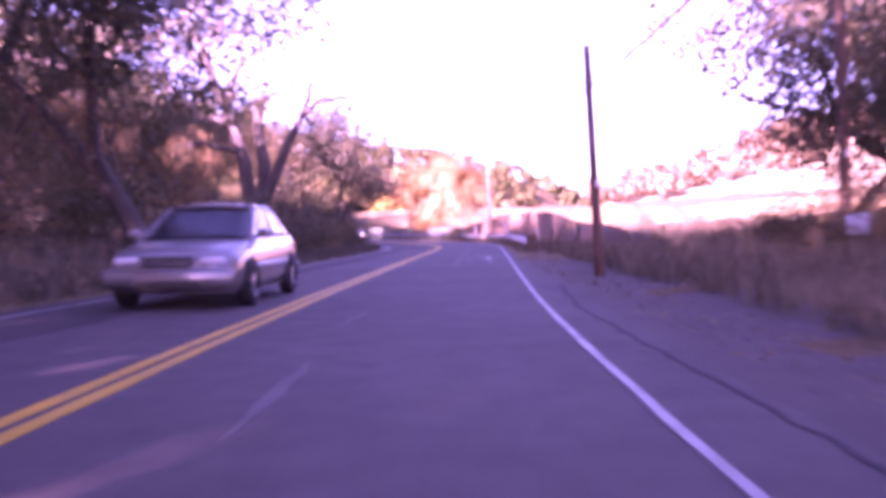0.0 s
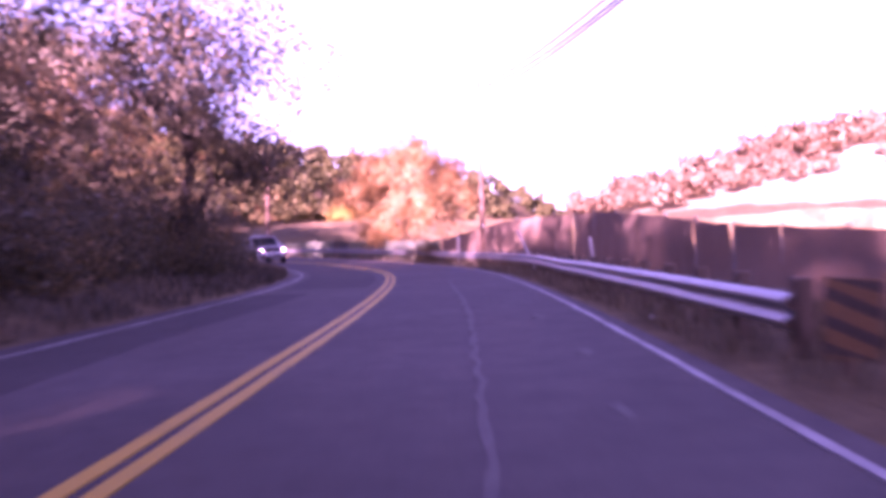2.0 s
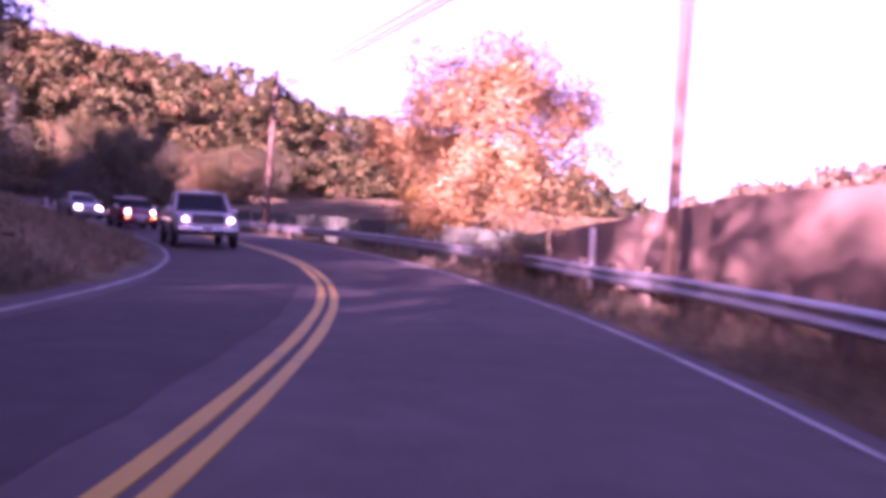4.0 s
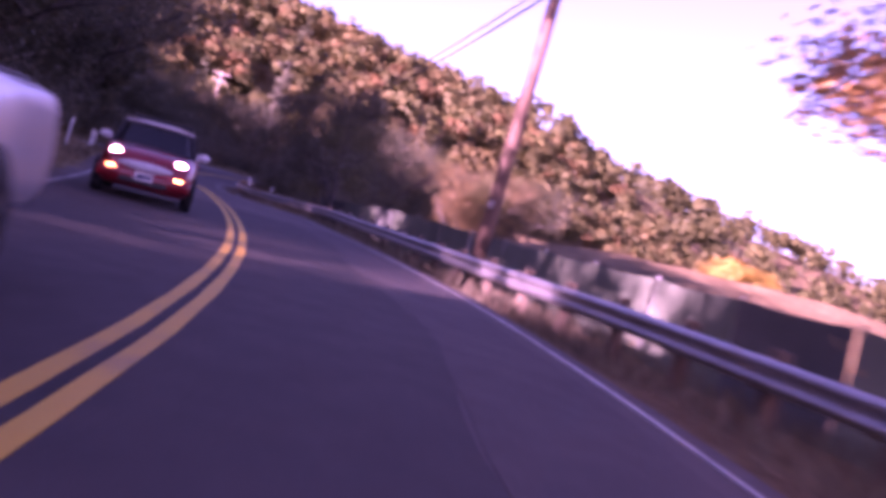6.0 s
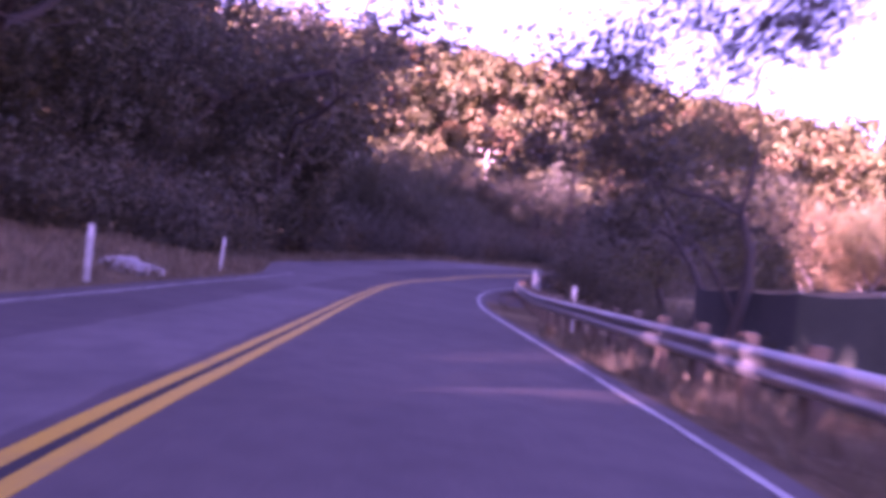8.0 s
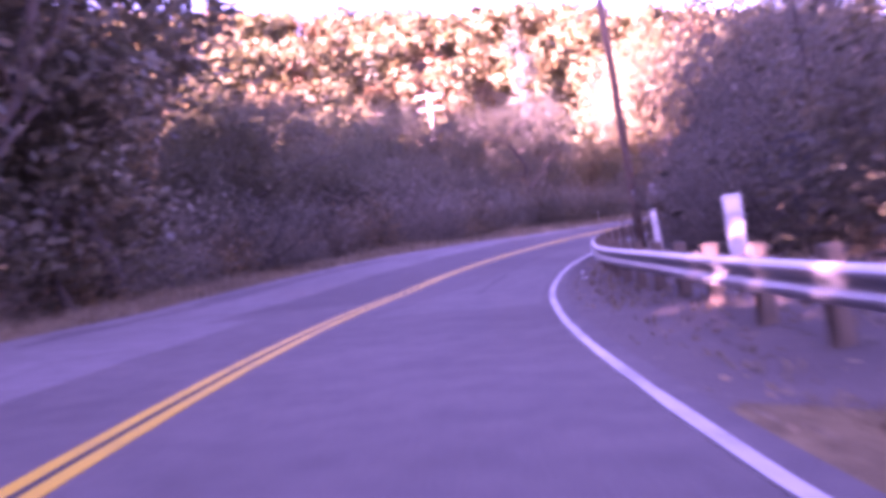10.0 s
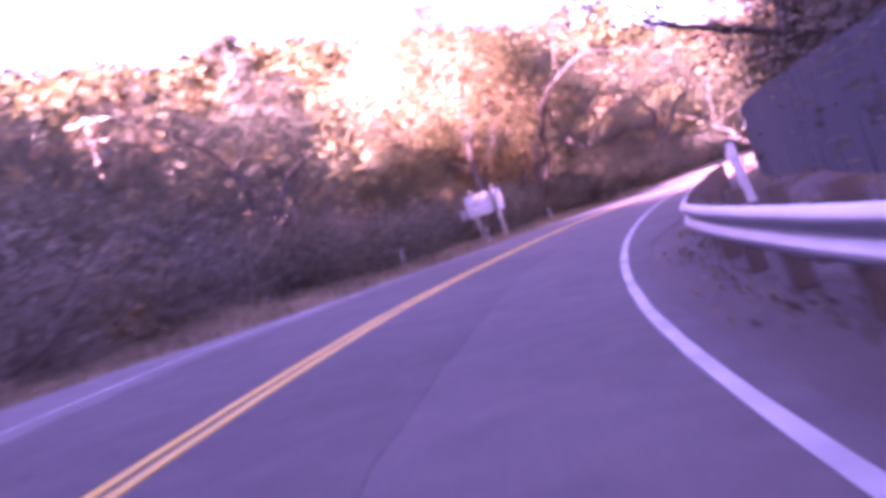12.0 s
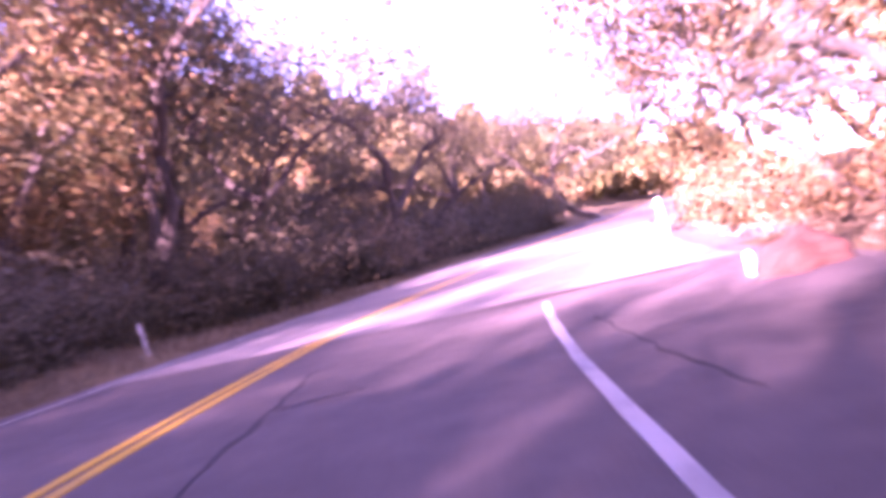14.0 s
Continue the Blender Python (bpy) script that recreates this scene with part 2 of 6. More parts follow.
def leaf_mat(name, colours, shine=0.45, through=0.35):
    """Foliage: every leaf its own tone, with light passing through."""
    m, nt, b = base_mat(name)
    geo = nt.nodes.new("ShaderNodeNewGeometry")
    col = ramp(nt, geo.outputs["Random Per Island"], [(i / (len(colours) - 1), c) for i, c in enumerate(colours)])
    n = noise_node(nt, 0.35, 3, 0.6)
    tone = ramp(nt, n, [(0.3, (0.62, 0.62, 0.62)), (0.7, (1.25, 1.25, 1.25))])
    col = mix(nt, 1.0, col, tone, "MULTIPLY")
    oi = nt.nodes.new("ShaderNodeObjectInfo")
    tone2 = ramp(nt, oi.outputs["Random"], [(0.0, (0.8, 0.85, 0.8)), (1.0, (1.2, 1.1, 1.0))])
    col = mix(nt, 1.0, col, tone2, "MULTIPLY")
    nt.links.new(col, b.inputs["Base Color"])
    b.inputs["Roughness"].default_value = shine
    tr = nt.nodes.new("ShaderNodeBsdfTranslucent")
    nt.links.new(col, tr.inputs["Color"])
    ms = nt.nodes.new("ShaderNodeMixShader")
    ms.inputs["Fac"].default_value = through
    nt.links.new(b.outputs["BSDF"], ms.inputs[1])
    nt.links.new(tr.outputs["BSDF"], ms.inputs[2])
    nt.links.new(ms.outputs["Shader"], nt.nodes["Material Output"].inputs["Surface"])
    return m


def asphalt(name, lo, hi):
    m, nt, b = base_mat(name)
    big = noise_node(nt, 0.22, 4, 0.55)
    mid = noise_node(nt, 2.2, 6, 0.7)
    fine = noise_node(nt, 55, 3, 0.7)
    c = ramp(nt, big, [(0.32, lo), (0.68, hi)])
    m2 = ramp(nt, mid, [(0.35, (0.78, 0.78, 0.80)), (0.65, (1.15, 1.14, 1.12))])
    m3 = ramp(nt, fine, [(0.35, (0.72, 0.72, 0.72)), (0.66, (1.35, 1.33, 1.30))])
    c = mix(nt, 1.0, c, m2, "MULTIPLY")
    c = mix(nt, 0.8, c, m3, "MULTIPLY")
    nt.links.new(c, b.inputs["Base Color"])
    b.inputs["Roughness"].default_value = 0.86
    b.inputs["Specular IOR Level"].default_value = 0.35
    bump(nt, b, fine, 0.45, 0.006)
    return m


def worn_paint(name, paint, under, cover):
    m, nt, b = base_mat(name)
    w = noise_node(nt, 9, 6, 0.75)
    w2 = noise_node(nt, 1.1, 4, 0.6)
    add = nt.nodes.new("ShaderNodeMath")
    add.operation = "ADD"
    nt.links.new(w, add.inputs[0])
    nt.links.new(w2, add.inputs[1])
    f = ramp(nt, add.outputs[0], [(cover - 0.1, (0, 0, 0)), (min(1.0, cover + 0.08), (1, 1, 1))])
    # the ramp runs to 1; halve the sum to stay inside it
    half = nt.nodes.new("ShaderNodeMath")
    half.operation = "MULTIPLY"
    half.inputs[1].default_value = 0.5
    nt.links.new(add.outputs[0], half.inputs[0])
    for l in list(nt.links):
        if l.to_node.type == "VALTORGB":
            nt.links.new(half.outputs[0], l.to_node.inputs["Fac"])
    tone = ramp(nt, w, [(0.3, tuple(x * 0.8 for x in paint)), (0.7, paint)])
    nt.links.new(mix(nt, f, tone, under), b.inputs["Base Color"])
    b.inputs["Roughness"].default_value = 0.6
    bump(nt, b, w, 0.2, 0.004)
    return m


M_ASPHALT = asphalt("asphalt", (0.075, 0.0625, 0.060), (0.105, 0.0885, 0.0845))
M_ASPHALT_DARK = asphalt("asphalt_patch_dark", (0.041, 0.0355, 0.0345), (0.058, 0.05, 0.048))
M_ASPHALT_DIM = asphalt("asphalt_dim", (0.062, 0.0515, 0.0495), (0.088, 0.0735, 0.0705))
M_ASPHALT_OLD = asphalt("asphalt_worn_pale", (0.108, 0.095, 0.092), (0.148, 0.131, 0.126))
# asphalt made paler to carry the sun pool at the driveway
M_ASPHALT_SUN_PALED = asphalt("asphalt_sun_paled", (0.16, 0.145, 0.14), (0.215, 0.195, 0.188))
M_YELLOW = worn_paint("yellow_paint", (0.68, 0.38, 0.012), (0.15, 0.12, 0.08), 0.63)
M_WHITE = worn_paint("white_paint", (0.42, 0.41, 0.395), (0.14, 0.135, 0.13), 0.55)
M_SEAL = asphalt("crack_seal_pale", (0.118, 0.108, 0.104), (0.155, 0.142, 0.136))
M_TAR = asphalt("crack_tar", (0.02, 0.02, 0.02), (0.04, 0.04, 0.04))


def ground_material():
    m, nt, b = base_mat("ground_soil_and_dry_grass")
    a = noise_node(nt, 0.16, 5, 0.6)
    c = noise_node(nt, 1.7, 6, 0.7)
    f = noise_node(nt, 14, 4, 0.7)
    col = ramp(nt, a, [(0.3, (0.10, 0.07, 0.042)), (0.5, (0.17, 0.125, 0.07)), (0.7, (0.25, 0.19, 0.105))])
    col = mix(nt, 1.0, col, ramp(nt, c, [(0.3, (0.6, 0.6, 0.6)), (0.7, (1.3, 1.28, 1.2))]), "MULTIPLY")
    col = mix(nt, 0.8, col, ramp(nt, f, [(0.3, (0.6, 0.62, 0.6)), (0.7, (1.35, 1.3, 1.2))]), "MULTIPLY")
    nt.links.new(col, b.inputs["Base Color"])
    b.inputs["Roughness"].default_value = 0.95
    b.inputs["Specular IOR Level"].default_value = 0.1
    bump(nt, b, f, 0.6, 0.05)
    return m


M_GROUND = ground_material()
M_STRAW = mottled("pale_straw_grass", (0.26, 0.20, 0.11), (0.42, 0.34, 0.20), 0.02, 0.3, 0.95, 0.0)
M_DIRT = mottled("shoulder_dirt", (0.06, 0.046, 0.041), (0.12, 0.094, 0.08), 0.8, 18, 0.95, 1.0)
M_BARK = mottled("bark", (0.032, 0.026, 0.022), (0.085, 0.072, 0.06), 2.5, 22, 0.95, 0.8, stretch=(1, 1, 0.25))
M_BARK_PALE = mottled("bark_pale", (0.09, 0.08, 0.068), (0.21, 0.19, 0.16), 2.0, 18, 0.9, 0.6, stretch=(1, 1, 0.35))
M_LEAF_DARK = leaf_mat("leaf_evergreen_oak", [(0.075, 0.08, 0.052), (0.115, 0.115, 0.072), (0.16, 0.15, 0.09)], 0.55, 0.4)
M_LEAF_OLIVE = leaf_mat("leaf_olive", [(0.065, 0.072, 0.03), (0.135, 0.132, 0.055), (0.225, 0.185, 0.08)], 0.55, 0.45)
M_LEAF_AUTUMN = leaf_mat("leaf_autumn_orange", [(0.29, 0.155, 0.055), (0.36, 0.215, 0.08), (0.42, 0.28, 0.125), (0.29, 0.205, 0.09)], 0.55, 0.4)
M_LEAF_YELLOW = leaf_mat("leaf_yellow", [(0.40, 0.26, 0.05), (0.55, 0.38, 0.08), (0.5, 0.30, 0.07)], 0.55, 0.4)
M_LEAF_TAN = leaf_mat("leaf_tan_brush", [(0.11, 0.085, 0.04), (0.22, 0.165, 0.075), (0.30, 0.20, 0.09)], 0.6, 0.35)
M_LEAF_BRUSH = leaf_mat("leaf_brush", [(0.062, 0.062, 0.042), (0.105, 0.10, 0.064), (0.145, 0.125, 0.08)], 0.6, 0.38)
# lighter brush leaves: the veiling haze is put into their colour
M_LEAF_HAZY = leaf_mat("leaf_brush_haze_paled", [(0.15, 0.14, 0.115), (0.20, 0.188, 0.15), (0.25, 0.23, 0.18)], 0.6, 0.38)
M_NEEDLE = leaf_mat("pine_needle", [(0.06, 0.068, 0.048), (0.10, 0.105, 0.07), (0.14, 0.138, 0.09)], 0.5, 0.25)
M_GRASS = leaf_mat("dry_grass", [(0.12, 0.09, 0.055), (0.19, 0.15, 0.095), (0.26, 0.215, 0.14), (0.085, 0.08, 0.045)], 0.7, 0.25)
# darker copy of the grass: the bank's shade is put into its colour
M_GRASS_SHADED = leaf_mat("dry_grass_shaded", [(0.045, 0.042, 0.028), (0.075, 0.066, 0.045), (0.11, 0.09, 0.06)], 0.6, 0.2)
M_STEEL = mottled("galvanised_steel", (0.27, 0.275, 0.28), (0.43, 0.435, 0.44), 1.3, 30, 0.45, 0.15, metal=0.7)
M_TIMBER = mottled("weathered_timber", (0.085, 0.06, 0.042), (0.19, 0.14, 0.10), 2.0, 24, 0.9, 0.6, stretch=(1, 1, 0.15))
M_POLE = mottled("creosoted_pole", (0.075, 0.045, 0.03), (0.17, 0.105, 0.07), 1.4, 26, 0.85, 0.5, stretch=(1, 1, 0.1))
# pole timber paled: the sunlight on the far pole is in the colour
M_POLE_PALE = mottled("pole_sun_paled", (0.30, 0.26, 0.21), (0.46, 0.41, 0.34), 1.4, 26, 0.85, 0.4, stretch=(1, 1, 0.1))
M_WIRE = mottled("cable", (0.02, 0.02, 0.02), (0.04, 0.04, 0.04), 3, 20, 0.6, 0)
M_ASPHALT_MID = asphalt("asphalt_patch_mid", (0.086, 0.075, 0.072), (0.12, 0.105, 0.101))
M_WHITE_FAINT = worn_paint("white_paint_faded", (0.40, 0.39, 0.37), (0.13, 0.128, 0.125), 0.50)
# ---- the ground, one sheet to the horizon ----
def axis(lo, hi, step, reach_lo, reach_hi):
    mid = np.arange(lo, hi + step, step)
    out = []
    for start, sign, reach in ((mid[0], -1, reach_lo), (mid[-1], 1, reach_hi)):
        v, d, side = start, step, []
        while abs(v - start) < reach:
            d = min(d * 1.16, 60)
            v += sign * d
            side.append(v)
        out.append(side)
    return np.array(out[0][::-1] + list(mid) + out[1])


gx = axis(-96, 20, 1.2, 1500, 1500)
gy = axis(-14, 290, 1.2, 1200, 1800)
GX, GY = np.meshgrid(gx, gy)
GZ = terrain(GX.ravel(), GY.ravel())
nxv, nyv = len(gx), len(gy)
idx = np.arange(nxv * nyv).reshape(nyv, nxv)
gfaces = np.stack([idx[:-1, :-1], idx[:-1, 1:], idx[1:, 1:], idx[1:, :-1]], -1).reshape(-1, 4)
fx, fy = GX.ravel()[gfaces].mean(1), GY.ravel()[gfaces].mean(1)
straw = ridge_height(fx, fy, FIELD) > 2.0
fs, fo = station(fx, fy)
# bare trodden earth between the road and the fences
on_dirt = ((fs > 166) & (fs < 262) & (fo < 0) & (fo > -7.2)) | ((fs > -20) & (fs < 32) & (fo < 0) & (fo > -6.2 + 0.5 * np.sin(fs * 0.9)))
gme = mesh_from("ground", np.stack([GX.ravel(), GY.ravel(), GZ], 1).tolist(), gfaces.tolist(), [M_GROUND, M_STRAW, M_DIRT], True,
                [int(v) for v in np.where(on_dirt, 2, straw)])
ground = tagged(new("ground", gme), "dry grassy ground with brown soil beside the road", "ground", kind="structure")


def ribbon(name, s0, s1, left, right, lift, mat, step=1.0, across=1, wobble=0.0, seed=0):
    """A strip laid on the carriageway between two offsets (numbers or functions of s), with thickness at its edges."""
    n = max(2, int(round((s1 - s0) / step)) + 1)
    rnd = random.Random(seed)
    verts, faces = [], []
    for s in np.linspace(s0, s1, n):
        l = left(s) if callable(left) else left
        r = right(s) if callable(right) else right
        wl, wr = rnd.uniform(-wobble, wobble), rnd.uniform(-wobble, wobble)
        for k in range(across + 1):
            o = (l + wl) + (r + wr - l - wl) * k / across
            verts.append(at(s, o, lift))
    w = across + 1
    for i in range(n - 1):
        for k in range(across):
            faces.append((i * w + k, (i + 1) * w + k, (i + 1) * w + k + 1, i * w + k + 1))
    # the edges turn down into the ground
    for k, flip in ((0, False), (across, True)):
        b = len(verts)
        for i in range(n):
            v = verts[i * w + k]
            verts.append(Vector((v.x, v.y, v.z - max(0.012, lift + 0.02))))
        for i in range(n - 1):
            f = (i * w + k, b + i, b + i + 1, (i + 1) * w + k)
            faces.append(f[::-1] if flip else f)
    return mesh_from(name, verts, [f[::-1] for f in faces], mat, False)


road = tagged(new("road", ribbon("road", -58, 328, lambda s: edge_left(s), lambda s: edge_right(s), 0.0, M_ASPHALT, 1.0, 8)),
              "two-lane grey asphalt road with worn wheel tracks", "road", kind="structure")
# paler old asphalt, darker patches
for nm, s0, s1, l, r, m, lab in (
        ("road_patch", 128, 157, lambda s: 1.75, lambda s: 0.28, M_ASPHALT_OLD, "pale worn asphalt strip beside the centre line"),
        ("road_shoulder", 163, 216, lambda s: edge_left(s) + 0.02, lambda s: 2.75 + 0.05 * math.sin(s * 0.7), M_ASPHALT_OLD, "pale worn asphalt shoulder on the outside of the bend"),
        ("road_patch", 157, 178, lambda s: 3.6, lambda s: 1.8, M_ASPHALT_OLD, "pale worn asphalt strip in the lane"),
        ("road_patch", 84, 124, lambda s: 3.15, lambda s: -1.9 - 0.12 * math.sin(0.6 * s), M_ASPHALT_DARK, "darker asphalt across both lanes"),
        ("road_patch", 84, 124, lambda s: -1.91 - 0.12 * math.sin(0.6 * s), lambda s: -3.12, M_ASPHALT_DIM, "dim asphalt along the edge line"),
        # painted brightness: pale strip laid where the sun falls
        ("road_patch", 240.5, 268, lambda s: 3.7, lambda s: -6.2, M_ASPHALT_SUN_PALED, "asphalt by the driveway, coloured paler for the sun on it"),
        ("road_patch", 2, 58, lambda s: 3.7, lambda s: 1.9 + 0.1 * math.sin(0.3 * s), M_ASPHALT_DARK, "dark asphalt strip along the lane edge"),
        ("road_patch", 60, 83.6, lambda s: 2.9, lambda s: 0.5, M_ASPHALT_DARK, "dark asphalt repair in the lane"),
        ("road_patch", 180, 222, lambda s: 2.6, lambda s: 0.2, M_ASPHALT_DIM, "darker asphalt in the wheel tracks of the lane"),
        ("road_patch", 190.5, 216, lambda s: -0.2, lambda s: -1.75 - 0.06 * math.sin(0.5 * s), M_ASPHALT_DIM, "darker asphalt beside the centre line"),
        ("road_patch", 176, 190, lambda s: -0.6 - 0.1 * (s - 176), lambda s: -3.2, M_ASPHALT_MID, "pale asphalt repair near the edge line")):
    tagged(new(nm, ribbon(nm, s0, s1, l, r, 0.004, m, 0.8, 2, 0.03, 5)), lab, "road", kind="structure")
tagged(new("centre_seam", ribbon("centre_seam", 96, 186, 0.045, -0.045, 0.007, M_TAR, 0.8, 1, 0.006, 7)),
       "dark sealed seam between the centre lines", "road", kind="structure")
# centre lines
for o in (0.095, -0.095):
    tagged(new("centre_line", ribbon("centre_line", -58, 327, o + 0.055, o - 0.055, 0.009, M_YELLOW, 0.8, 1, 0.006, 1)),
           "worn yellow painted centre line on asphalt", "road marking", "double yellow line", "structure")
tagged(new("edge_line", ribbon("edge_line", -58, 239.5, lambda s: -LANE_R + 0.05 - 0.015 * (s < 145), lambda s: -LANE_R - 0.05 + 0.012 * (s < 145), 0.009, M_WHITE, 0.8, 1, 0.008, 2)),
       "worn white painted edge line on asphalt", "road marking", "edge lines", "structure")
tagged(new("edge_line", ribbon("edge_line", -58, 165, LANE_L + 0.045, LANE_L - 0.045, 0.009, M_WHITE_FAINT, 0.8, 1, 0.01, 3)),
       "worn white painted edge line on asphalt", "road marking", "edge lines", "structure")
tagged(new("edge_line", ribbon("edge_line", 198, 326, LANE_L + 0.045, LANE_L - 0.045, 0.009, M_WHITE_FAINT, 0.8, 1, 0.01, 4)),
       "worn white painted edge line on asphalt", "road marking", "edge lines", "structure")
# ---- trees ----
def leaf_quads(centres, rng, size, flat=0.35, droop=0.0):
    """Pointed leaf faces round the given centres (n, 3)."""
    n = len(centres)
    a = rng.normal(size=(n, 3))
    a[:, 2] = a[:, 2] * flat - droop
    a /= np.linalg.norm(a, axis=1, keepdims=True)
    b = np.cross(a, rng.normal(size=(n, 3)))
    b /= np.linalg.norm(b, axis=1, keepdims=True) + 1e-9
    l = (size * rng.uniform(0.6, 1.4, n))[:, None]
    w = l * rng.uniform(0.32, 0.55, n)[:, None]
    c = np.asarray(centres)
    return np.stack([c - a * l, c + b * w + a * l * 0.1, c + a * l, c - b * w + a * l * 0.1], 1)


def grow(rng, height, spread, levels, lean, start, trunk_r, fork=3, gnarl=0.25, up=0.35):
    """A branching skeleton: limbs as (points, radii), and the twig ends."""
    limbs, tips = [], []

    def limb(p, d, length, r, level):
        n = 5 if level == 0 else 4
        pts, rad = [p.copy()], [r]
        for i in range(n):
            d = (d + Vector(rng.normal(0, gnarl, 3).tolist()) + Vector((0, 0, up * 0.25))).normalized()
            p = p + d * (length / n)
            pts.append(p.copy())
            rad.append(r * (1 - 0.55 * (i + 1) / n))
        limbs.append((pts, rad, level))
        if level >= levels:
            tips.extend(pts[1:])
            return
        k = fork + (1 if level else 0)
        for j in range(k):
            az = 2 * math.pi * (j + rng.uniform(-0.25, 0.25)) / k
            side = Vector((math.cos(az), math.sin(az), rng.uniform(-0.1, 0.5)))
            nd = (d * rng.uniform(0.35, 0.9) + side * spread).normalized()
            q = pts[-1] if j < 2 else pts[rng.integers(2, len(pts))]
            limb(q.copy(), nd, length * rng.uniform(0.55, 0.8), rad[-1] * rng.uniform(0.6, 0.85), level + 1)
        if level > 0:
            tips.append(pts[-1])

    limb(Vector((0, 0, -0.3)), Vector((lean[0], lean[1], 1)).normalized(), start * height, trunk_r, 0)
    return limbs, tips


TREE_TAGS = {}
HEIGHTS, REACH = {}, {}


def make_tree(kind, label, seed, height, spread, leaves, leaf_size, clump, bark, leaf, levels=3, lean=(0, 0), start=0.34, trunk_r=0.22,
              fork=3, gnarl=0.25, up=0.35, droop=0.0, low=0.0, crown=None):
    """One tree as an Empty with a trunk (with its limbs) and a crown of single leaves round the twigs; about `height` high."""
    rng = np.random.default_rng(seed)
    limbs, tips = grow(rng, height, spread, levels, lean, start, trunk_r, fork, gnarl, up)
    tip = np.array([tuple(t) for t in tips])
    k = height / max(1e-3, np.percentile(tip[:, 2], 98) + clump * 0.8)
    verts, faces = [], []
    for pts, rad, level in limbs:
        tube(verts, faces, [p * k for p in pts], [max(0.012, r * (k if level else 1)) for r in rad], 7 if level == 0 else (5 if level < 3 else 4), cap=False)
    tip = tip * k
    tree = tagged(new(kind), label, "tree")
    HEIGHTS[tree.name], REACH[tree.name] = (max(height, crown[1] + 1.35 * crown[2]), 1.35 * crown[0]) if crown else (height, height * 0.4)
    part("trunk", mesh_from("trunk", verts, faces, bark, True), tree)
    if leaves:
        which = rng.integers(0, len(tip), leaves)
        mids = tip[which]
        c = mids + rng.normal(size=(leaves, 3)) * clump * np.array([1, 1, 0.75])
        heart = np.array([0, 0, height * 0.55])
        if crown:
            # lumps of leaf on a rounded outline: half width, middle height, half height
            rw, zm, rh = crown
            heart = np.array([0, 0, zm])
            m = int(leaves * 0.62)
            u = unit(rng.normal(size=(54, 3)))
            lump = u * rng.uniform(0.1, 1.0, (54, 1)) ** 0.4 * np.array([rw, rw, rh]) + heart
            pick = rng.integers(0, 54, m)
            mids[:m] = lump[pick]
            # most leaves lie in the shell of their lump
            shell = unit(rng.normal(size=(m, 3))) * rng.uniform(0.55, 1.15, (m, 1)) * rng.uniform(0.17, 0.32, 54)[pick][:, None]
            c[:m] = lump[pick] + shell * np.array([rw, rw, rh])
        ok = c[:, 2] > low * height
        c, mids = c[ok], mids[ok]
        out = unit(c - mids) * 0.7 + unit(c - heart) * 0.6 + rng.normal(0, 0.22, c.shape) + np.array([0, 0, 0.15])
        part("crown", foliage_mesh("crown", leaf_quads(c, rng, leaf_size, droop=droop), out, leaf), tree)
    return tree


def make_shrub(kind, label, seed, height, width, leaves, leaf_size, leaf, bark, fill=0.85):
    """A bush of many stems with leaves from the ground up."""
    rng = np.random.default_rng(seed)
    verts, faces, tips = [], [], []
    for i in range(11):
        az, tilt = rng.uniform(0, 2 * math.pi), rng.uniform(0.1, 0.9)
        p = Vector((rng.normal(0, width * 0.12), rng.normal(0, width * 0.12), -0.2))
        d = Vector((math.cos(az) * tilt, math.sin(az) * tilt, 1)).normalized()
        ln = height * rng.uniform(0.7, 1.05)
        pts = [p.copy()]
        for j in range(5):
            d = (d + Vector(rng.normal(0, 0.18, 3).tolist())).normalized()
            p = p + d * ln / 5
            pts.append(p.copy())
            for q in range(3):
                tips.append(p + Vector(rng.normal(0, width * 0.17, 3).tolist()))
        tube(verts, faces, pts, [0.03 * (1 - 0.15 * j) for j in range(6)], 4, cap=False)
    shrub = tagged(new(kind), label, "shrub")
    HEIGHTS[shrub.name], REACH[shrub.name] = height, width * 0.5
    tagged(part("woody_base", mesh_from("woody_base", verts, faces, bark, True), shrub), kind="stuff")
    tip = np.array([tuple(t) for t in tips])
    mids = tip[rng.integers(0, len(tip), leaves)]
    c = mids + rng.normal(size=(leaves, 3)) * np.array([width * 0.12, width * 0.12, height * 0.09])
    low = rng.random(leaves) < 0.25
    c[low, 2] *= rng.uniform(0.1, 0.8, low.sum())
    ok = c[:, 2] > 0.02
    c, mids = c[ok], mids[ok]
    out = unit(c - mids) * 0.6 + unit(c - np.array([0, 0, height * 0.3])) * 0.6 + rng.normal(0, 0.25, c.shape)
    part("foliage", foliage_mesh("foliage", leaf_quads(c, rng, leaf_size), out, leaf), shrub)
    return shrub


# gaps in the trees through which the low sun reaches the road: from and to across the rays, where the light lands along them, its height
SUN_GAPS = ((-132.5, -123.4, 190.5, 2.85), (-48.7, -46.2, 100.5, 0.45), (-31.2, -28.6, 77.0, 0.2), (-63.5, -59.8, 116.0, 2.35))


